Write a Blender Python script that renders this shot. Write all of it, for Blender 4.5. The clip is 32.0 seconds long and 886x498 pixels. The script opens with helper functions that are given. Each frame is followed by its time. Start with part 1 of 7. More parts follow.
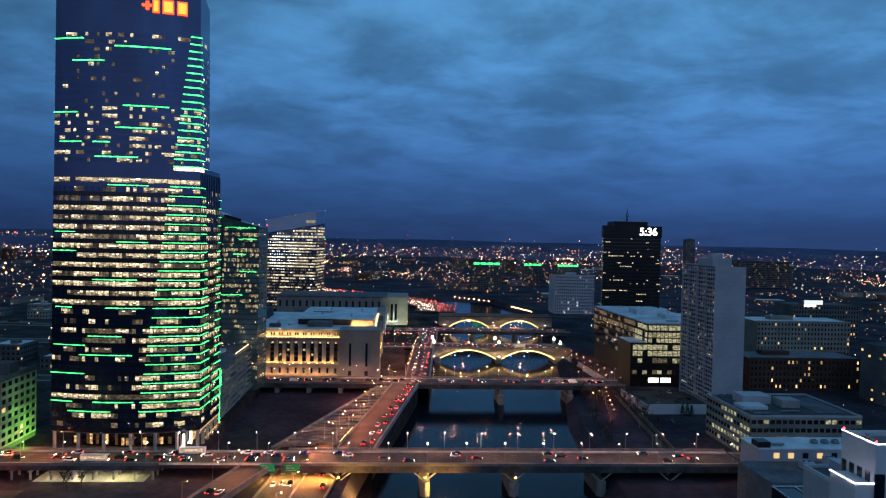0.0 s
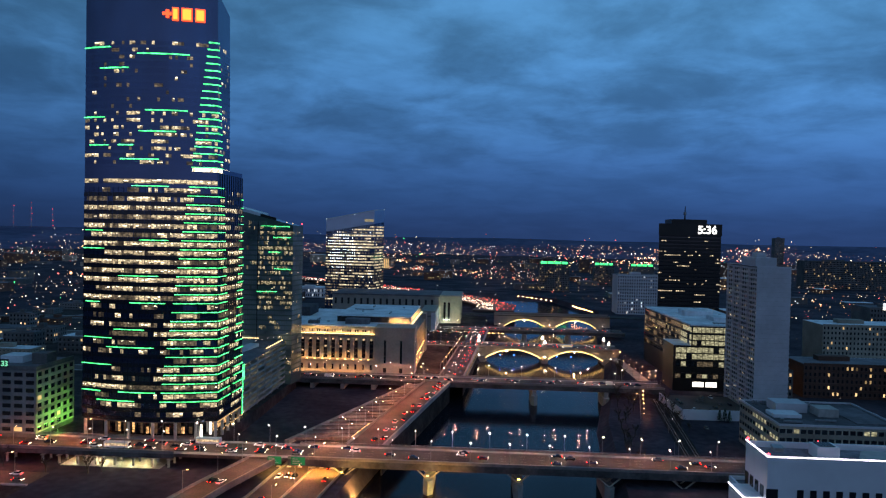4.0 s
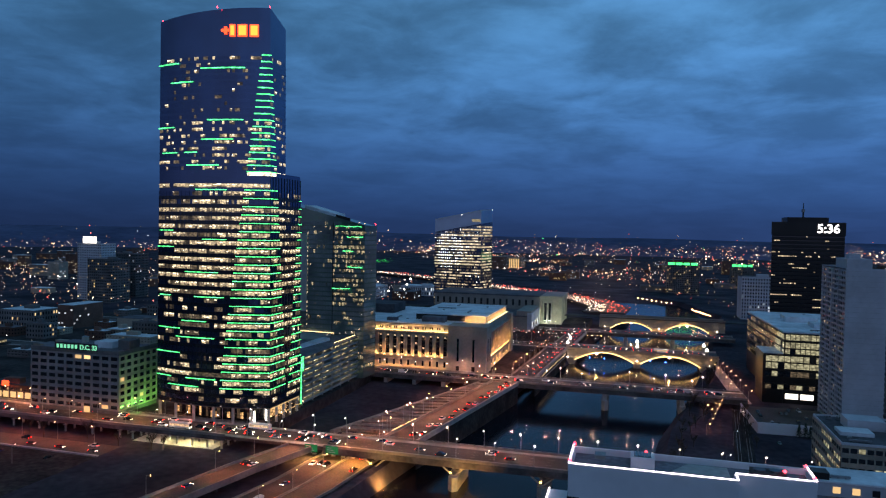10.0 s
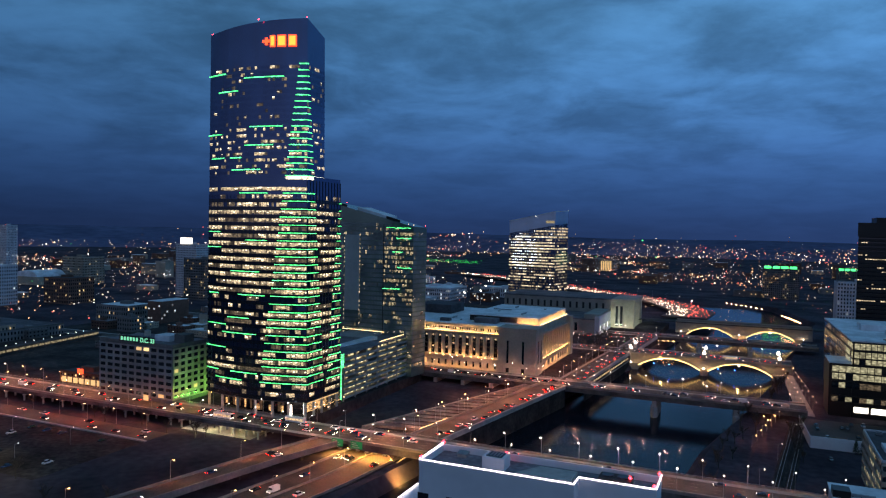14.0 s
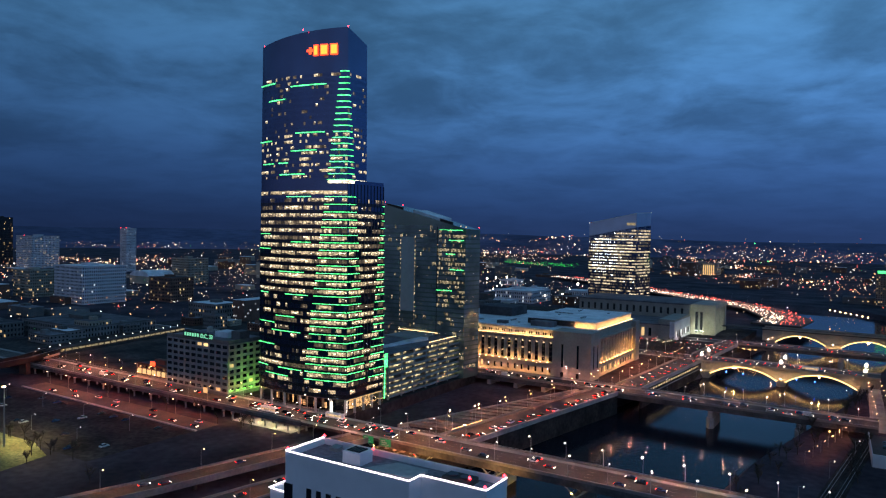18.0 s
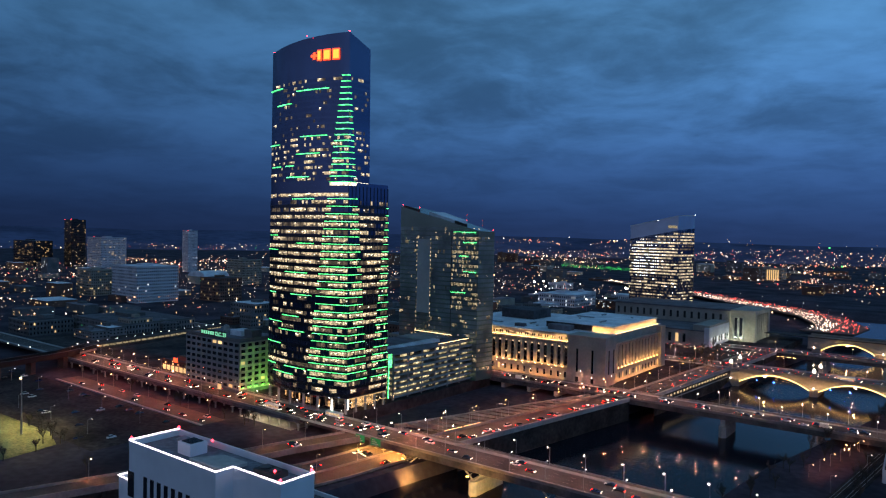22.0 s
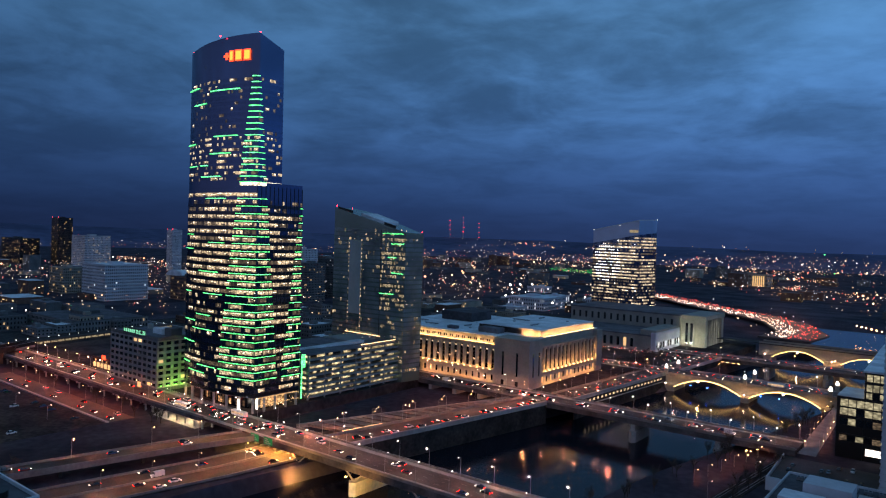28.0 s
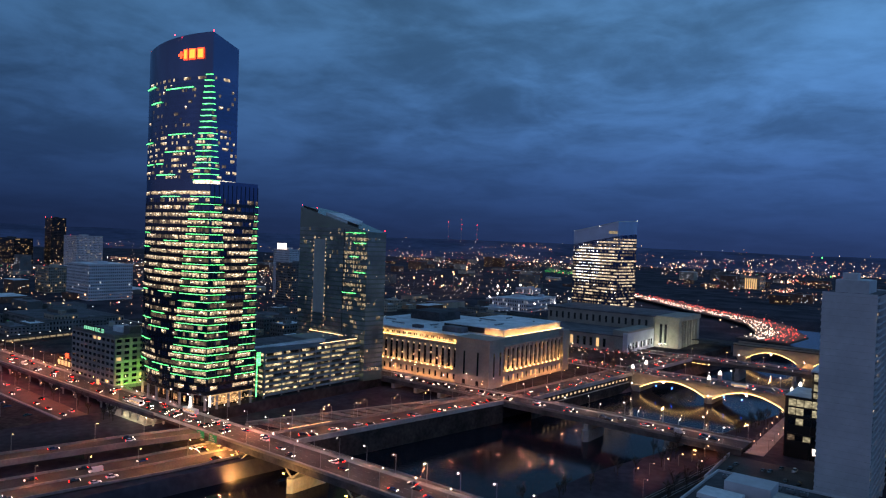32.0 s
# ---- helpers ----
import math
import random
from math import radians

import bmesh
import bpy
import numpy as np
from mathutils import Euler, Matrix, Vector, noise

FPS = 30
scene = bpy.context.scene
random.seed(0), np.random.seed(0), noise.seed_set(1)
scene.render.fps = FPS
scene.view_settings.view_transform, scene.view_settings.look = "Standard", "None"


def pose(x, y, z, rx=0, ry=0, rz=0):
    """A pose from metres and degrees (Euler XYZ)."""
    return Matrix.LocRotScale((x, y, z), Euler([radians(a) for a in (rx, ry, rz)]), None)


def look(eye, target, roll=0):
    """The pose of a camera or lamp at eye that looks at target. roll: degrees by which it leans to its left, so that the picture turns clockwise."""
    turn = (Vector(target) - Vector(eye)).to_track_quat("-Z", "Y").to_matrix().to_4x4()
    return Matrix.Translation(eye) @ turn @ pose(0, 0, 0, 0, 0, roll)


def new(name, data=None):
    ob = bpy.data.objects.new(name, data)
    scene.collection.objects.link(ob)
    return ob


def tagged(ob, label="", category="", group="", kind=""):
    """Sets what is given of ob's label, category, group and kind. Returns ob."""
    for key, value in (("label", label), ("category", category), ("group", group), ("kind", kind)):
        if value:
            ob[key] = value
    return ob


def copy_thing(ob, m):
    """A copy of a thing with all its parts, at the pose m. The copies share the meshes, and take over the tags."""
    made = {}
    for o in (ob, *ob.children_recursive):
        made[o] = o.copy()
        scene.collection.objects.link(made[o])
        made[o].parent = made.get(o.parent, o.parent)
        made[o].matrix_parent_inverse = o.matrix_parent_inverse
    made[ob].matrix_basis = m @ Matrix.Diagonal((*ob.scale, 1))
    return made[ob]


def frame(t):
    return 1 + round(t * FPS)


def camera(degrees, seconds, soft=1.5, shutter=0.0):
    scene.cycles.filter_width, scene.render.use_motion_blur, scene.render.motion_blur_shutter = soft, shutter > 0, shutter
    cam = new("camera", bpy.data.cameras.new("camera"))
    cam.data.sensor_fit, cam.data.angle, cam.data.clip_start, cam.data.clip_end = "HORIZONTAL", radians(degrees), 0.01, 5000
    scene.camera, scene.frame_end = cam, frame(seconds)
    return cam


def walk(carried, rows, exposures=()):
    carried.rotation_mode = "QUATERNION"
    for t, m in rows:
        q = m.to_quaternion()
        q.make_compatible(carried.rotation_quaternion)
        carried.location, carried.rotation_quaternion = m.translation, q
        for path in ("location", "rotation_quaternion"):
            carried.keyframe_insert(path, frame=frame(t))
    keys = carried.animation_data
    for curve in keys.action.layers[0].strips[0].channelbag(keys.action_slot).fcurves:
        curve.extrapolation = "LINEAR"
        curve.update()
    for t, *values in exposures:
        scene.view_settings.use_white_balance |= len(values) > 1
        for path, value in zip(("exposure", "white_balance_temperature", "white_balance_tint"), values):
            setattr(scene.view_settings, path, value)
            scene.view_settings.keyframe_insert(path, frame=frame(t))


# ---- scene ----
SECONDS = 32.0
cam = camera(64.2, SECONDS, soft=1.2)
PATH = [
    (0, (96.54, -346.51, 105.04), (102.89, -246.73, 103.19), 1.26),
    (1, (105.86, -346.27, 105.15), (109.43, -246.35, 103.32), 1.30),
    (2, (115.17, -346.03, 105.30), (115.87, -246.06, 103.29), 1.27),
    (3, (124.44, -345.78, 105.46), (122.04, -245.83, 103.29), 1.20),
    (6, (151.75, -344.48, 105.40), (139.52, -245.25, 103.03), 1.24),
    (7, (161.30, -343.70, 105.56), (145.58, -244.98, 103.17), 1.13),
    (8, (170.70, -342.58, 105.69), (151.56, -244.46, 103.20), 1.12),
    (9, (180.02, -341.05, 105.85), (157.45, -243.66, 103.29), 1.15),
    (10, (189.45, -339.25, 106.04), (163.20, -242.79, 103.40), 1.08),
    (11, (198.90, -337.14, 106.20), (169.19, -241.70, 103.50), 1.05),
    (12, (208.34, -334.83, 106.30), (175.27, -240.50, 103.60), 1.07),
    (13, (217.75, -332.30, 106.36), (181.24, -239.24, 103.67), 1.09),
    (14, (227.19, -329.31, 106.56), (187.32, -237.64, 103.89), 1.08),
    (17, (254.19, -317.96, 106.82), (204.40, -231.28, 104.25), 1.07),
    (18, (262.61, -313.12, 106.79), (209.49, -228.43, 104.25), 1.01),
    (19, (270.86, -308.09, 106.75), (214.99, -225.18, 104.29), 0.99),
    (20, (278.91, -302.90, 106.65), (221.17, -221.28, 104.30), 1.09),
    (21, (286.82, -297.47, 106.63), (227.28, -217.16, 104.31), 1.16),
    (22, (294.80, -292.01, 106.70), (233.99, -212.66, 104.43), 1.15),
    (23, (302.89, -286.32, 106.86), (241.65, -207.29, 104.57), 1.17),
    (24, (311.00, -280.53, 107.09), (249.66, -201.59, 104.84), 1.26),
    (25, (318.96, -274.73, 107.36), (257.50, -195.87, 105.16), 1.34),
    (28, (340.28, -258.09, 107.63), (278.86, -179.20, 105.68), 1.82),
    (29, (346.27, -253.76, 107.63), (284.78, -174.92, 105.70), 1.90),
    (30, (352.21, -249.47, 107.48), (290.66, -170.68, 105.60), 1.90),
    (31, (358.25, -244.99, 107.10), (296.62, -166.26, 105.27), 1.93),
    (32, (364.38, -240.44, 106.60), (302.63, -161.80, 104.94), 2.01),
]
EXPOSURES = [(0, 0.0, 6800, 9), (8, 0.0, 6880, 13), (20, 0.0, 6900, 14), (28, 0.0, 7050, 20), (32, 0.0, 7100, 22)]
walk(cam, [(t, look(eye, target, roll)) for t, eye, target, roll in PATH], EXPOSURES)

rng = random.Random(7)

# ---- world: dusk sky with a broken cloud deck ----
world = bpy.data.worlds.new("dusk_sky")
scene.world = world
world.use_nodes = True
wn, wl = world.node_tree.nodes, world.node_tree.links
wn.clear()


def wnode(kind, **values):
    n = wn.new(kind)
    for key, value in values.items():
        n.inputs[key].default_value = value
    return n


def wmath(op, a, b=None, clamp=False):
    n = wn.new("ShaderNodeMath")
    n.operation, n.use_clamp = op, clamp
    for i, v in enumerate((a, b)):
        if v is None:
            continue
        if isinstance(v, (int, float)):
            n.inputs[i].default_value = v
        else:
            wl.new(v, n.inputs[i])
    return n.outputs[0]


w_out = wn.new("ShaderNodeOutputWorld")
w_bg = wn.new("ShaderNodeBackground")
w_co = wn.new("ShaderNodeTexCoord")
w_sep = wn.new("ShaderNodeSeparateXYZ")
wl.new(w_co.outputs["Generated"], w_sep.inputs[0])
sx, sy, sz = w_sep.outputs
up = wmath("MAXIMUM", sz, 0.0)
w_ramp = wn.new("ShaderNodeValToRGB")
w_ramp.color_ramp.interpolation = "B_SPLINE"
stops = [(0.0, (0.014, 0.034, 0.108)), (0.05, (0.020, 0.062, 0.195)), (0.13, (0.038, 0.128, 0.345)),
         (0.28, (0.060, 0.215, 0.455)), (0.55, (0.062, 0.19, 0.36)), (1.0, (0.058, 0.17, 0.31))]
els = w_ramp.color_ramp.elements
els[0].position, els[0].color = stops[0][0], (*stops[0][1], 1)
els[1].position, els[1].color = stops[-1][0], (*stops[-1][1], 1)
for p_, c_ in stops[1:-1]:
    e_ = els.new(p_)
    e_.color = (*c_, 1)
wl.new(up, w_ramp.inputs[0])
# cloud deck: the direction laid on a plane overhead
den = wmath("ADD", up, 0.16)
cx, cy = wmath("DIVIDE", sx, den), wmath("DIVIDE", sy, den)
w_comb = wn.new("ShaderNodeCombineXYZ")
wl.new(cx, w_comb.inputs[0])
wl.new(cy, w_comb.inputs[1])
w_big = wnode("ShaderNodeTexNoise", Scale=0.75, Detail=3.0, Roughness=0.5, Distortion=0.3)
wl.new(w_comb.outputs[0], w_big.inputs["Vector"])
w_puff = wnode("ShaderNodeTexNoise", Scale=2.3, Detail=7.0, Roughness=0.55, Distortion=0.45)
wl.new(w_comb.outputs[0], w_puff.inputs["Vector"])
w_fine = wnode("ShaderNodeTexNoise", Scale=9.0, Detail=5.0, Roughness=0.6, Distortion=0.2)
wl.new(w_comb.outputs[0], w_fine.inputs["Vector"])
cloud = wmath("ADD", wmath("MULTIPLY", w_big.outputs[0], 0.42), wmath("MULTIPLY", w_puff.outputs[0], 0.46))
cloud = wmath("ADD", cloud, wmath("MULTIPLY", w_fine.outputs[0], 0.12))
w_map = wn.new("ShaderNodeMapRange")
w_map.interpolation_type = "SMOOTHSTEP"
for key, value in (("From Min", 0.37), ("From Max", 0.63), ("To Min", -0.36), ("To Max", 0.36)):
    w_map.inputs[key].default_value = value
wl.new(cloud, w_map.inputs[0])
# the deck smooths out towards the horizon
w_fade = wn.new("ShaderNodeMapRange")
w_fade.interpolation_type = "SMOOTHSTEP"
for key, value in (("From Min", 0.02), ("From Max", 0.20), ("To Min", 0.25), ("To Max", 1.0)):
    w_fade.inputs[key].default_value = value
wl.new(up, w_fade.inputs[0])
deck_light = wmath("ADD", 1.0, wmath("MULTIPLY", w_map.outputs[0], w_fade.outputs[0]))
# lighter towards the north-east, afterglow low in the south-west
ne = wmath("ADD", wmath("MULTIPLY", sx, 0.50), wmath("MULTIPLY", sy, 0.30))
ne = wmath("MAXIMUM", wmath("ADD", ne, 0.92), 0.5)
amount = wmath("MULTIPLY", deck_light, ne)
w_mul = wn.new("ShaderNodeVectorMath")
w_mul.operation = "SCALE"
wl.new(w_ramp.outputs[0], w_mul.inputs[0])
wl.new(amount, w_mul.inputs["Scale"])
glow = wmath("MULTIPLY", wmath("MAXIMUM", wmath("MULTIPLY", sy, -1.0), 0.0), wmath("SUBTRACT", 1.0, up))
w_glow = wn.new("ShaderNodeMix")
w_glow.data_type, w_glow.blend_type, w_glow.inputs["Factor"].default_value = "RGBA", "ADD", 1.0
w_gcol = wn.new("ShaderNodeVectorMath")
w_gcol.operation = "SCALE"
w_gcol.inputs[0].default_value = (0.16, 0.17, 0.26)
wl.new(glow, w_gcol.inputs["Scale"])
wl.new(w_mul.outputs[0], w_glow.inputs["A"])
wl.new(w_gcol.outputs[0], w_glow.inputs["B"])
wl.new(w_glow.outputs["Result"], w_bg.inputs[0])
w_bg.inputs[1].default_value = 1.0
wl.new(w_bg.outputs[0], w_out.inputs[0])

# ---- materials ----


def material(name, base, rough=0.7, metal=0.0, grain=0.0, grain_scale=0.5, stain=0.0, stain_scale=0.05, bump=0.0, spec=0.5, vary=0.0):
    """A surface with grain and stains of two scales, in metres, and some change from piece to piece."""
    m = bpy.data.materials.new(name)
    m.use_nodes = True
    n, l = m.node_tree.nodes, m.node_tree.links
    b = n["Principled BSDF"]
    b.inputs["Roughness"].default_value, b.inputs["Metallic"].default_value = rough, metal
    b.inputs["Specular IOR Level"].default_value = spec
    co = n.new("ShaderNodeTexCoord").outputs["Object"]
    col = n.new("ShaderNodeRGB").outputs[0]
    col.default_value = (*base, 1)

    def scaled(value, source, amount):
        mr = n.new("ShaderNodeMapRange")
        for key, v in (("From Min", 0.3), ("From Max", 0.7), ("To Min", 1 - amount), ("To Max", 1 + amount)):
            mr.inputs[key].default_value = v
        l.new(source, mr.inputs[0])
        sc = n.new("ShaderNodeVectorMath")
        sc.operation = "SCALE"
        l.new(value, sc.inputs[0])
        l.new(mr.outputs[0], sc.inputs["Scale"])
        return sc.outputs[0]

    for amount, scale, det in ((stain, stain_scale, 4.0), (grain, grain_scale, 6.0)):
        if amount:
            t = n.new("ShaderNodeTexNoise")
            t.inputs["Scale"].default_value, t.inputs["Detail"].default_value = scale, det
            l.new(co, t.inputs["Vector"])
            col = scaled(col, t.outputs[0], amount)
            if bump and amount == grain:
                bp = n.new("ShaderNodeBump")
                bp.inputs["Strength"].default_value, bp.inputs["Distance"].default_value = bump, 0.1
                l.new(t.outputs[0], bp.inputs["Height"])
                l.new(bp.outputs[0], b.inputs["Normal"])
    if vary:
        r = n.new("ShaderNodeObjectInfo").outputs["Random"]
        mr = n.new("ShaderNodeMapRange")
        mr.inputs["To Min"].default_value, mr.inputs["To Max"].default_value = 1 - vary, 1 + vary
        l.new(r, mr.inputs[0])
        sc = n.new("ShaderNodeVectorMath")
        sc.operation = "SCALE"
        l.new(col, sc.inputs[0])
        l.new(mr.outputs[0], sc.inputs["Scale"])
        col = sc.outputs[0]
    l.new(col, b.inputs["Base Color"])
    return m


def lamp_mat(name, color, strength, vary=0.0, interior=0.0, scale=0.8, skew=0.0):
    """Something that gives light. vary: from piece to piece; interior: the unevenness of a lit room behind glass."""
    m = bpy.data.materials.new(name)
    m.use_nodes = True
    n, l = m.node_tree.nodes, m.node_tree.links
    b = n["Principled BSDF"]
    b.inputs["Base Color"].default_value, b.inputs["Roughness"].default_value = (0.03, 0.03, 0.03, 1), 0.25
    b.inputs["Emission Color"].default_value, b.inputs["Emission Strength"].default_value = (*color, 1), strength
    value = None
    if vary:
        mr = n.new("ShaderNodeMapRange")
        mr.inputs["To Min"].default_value, mr.inputs["To Max"].default_value = strength * (1 - vary), strength * (1 + vary)
        rnd = n.new("ShaderNodeNewGeometry").outputs["Random Per Island"]
        if skew:
            pw = n.new("ShaderNodeMath")
            pw.operation = "POWER"
            pw.inputs[1].default_value = skew
            l.new(rnd, pw.inputs[0])
            rnd = pw.outputs[0]
        l.new(rnd, mr.inputs[0])
        value = mr.outputs[0]
    if interior:
        co = n.new("ShaderNodeTexCoord").outputs["Object"]
        mp = n.new("ShaderNodeMapping")
        mp.inputs["Scale"].default_value = (1.0, 1.0, 1.6)
        l.new(co, mp.inputs[0])
        t = n.new("ShaderNodeTexVoronoi")
        t.inputs["Scale"].default_value = scale
        l.new(mp.outputs[0], t.inputs["Vector"])
        mr = n.new("ShaderNodeMapRange")
        mr.inputs["From Max"].default_value = 0.75
        mr.inputs["To Min"].default_value, mr.inputs["To Max"].default_value = 1 + interior, 1 - interior
        l.new(t.outputs["Distance"], mr.inputs[0])
        mu = n.new("ShaderNodeMath")
        mu.operation = "MULTIPLY"
        l.new(mr.outputs[0], mu.inputs[0])
        if value is None:
            mu.inputs[1].default_value = strength
        else:
            l.new(value, mu.inputs[1])
        value = mu.outputs[0]
    if value is not None:
        l.new(value, b.inputs["Emission Strength"])
    return m


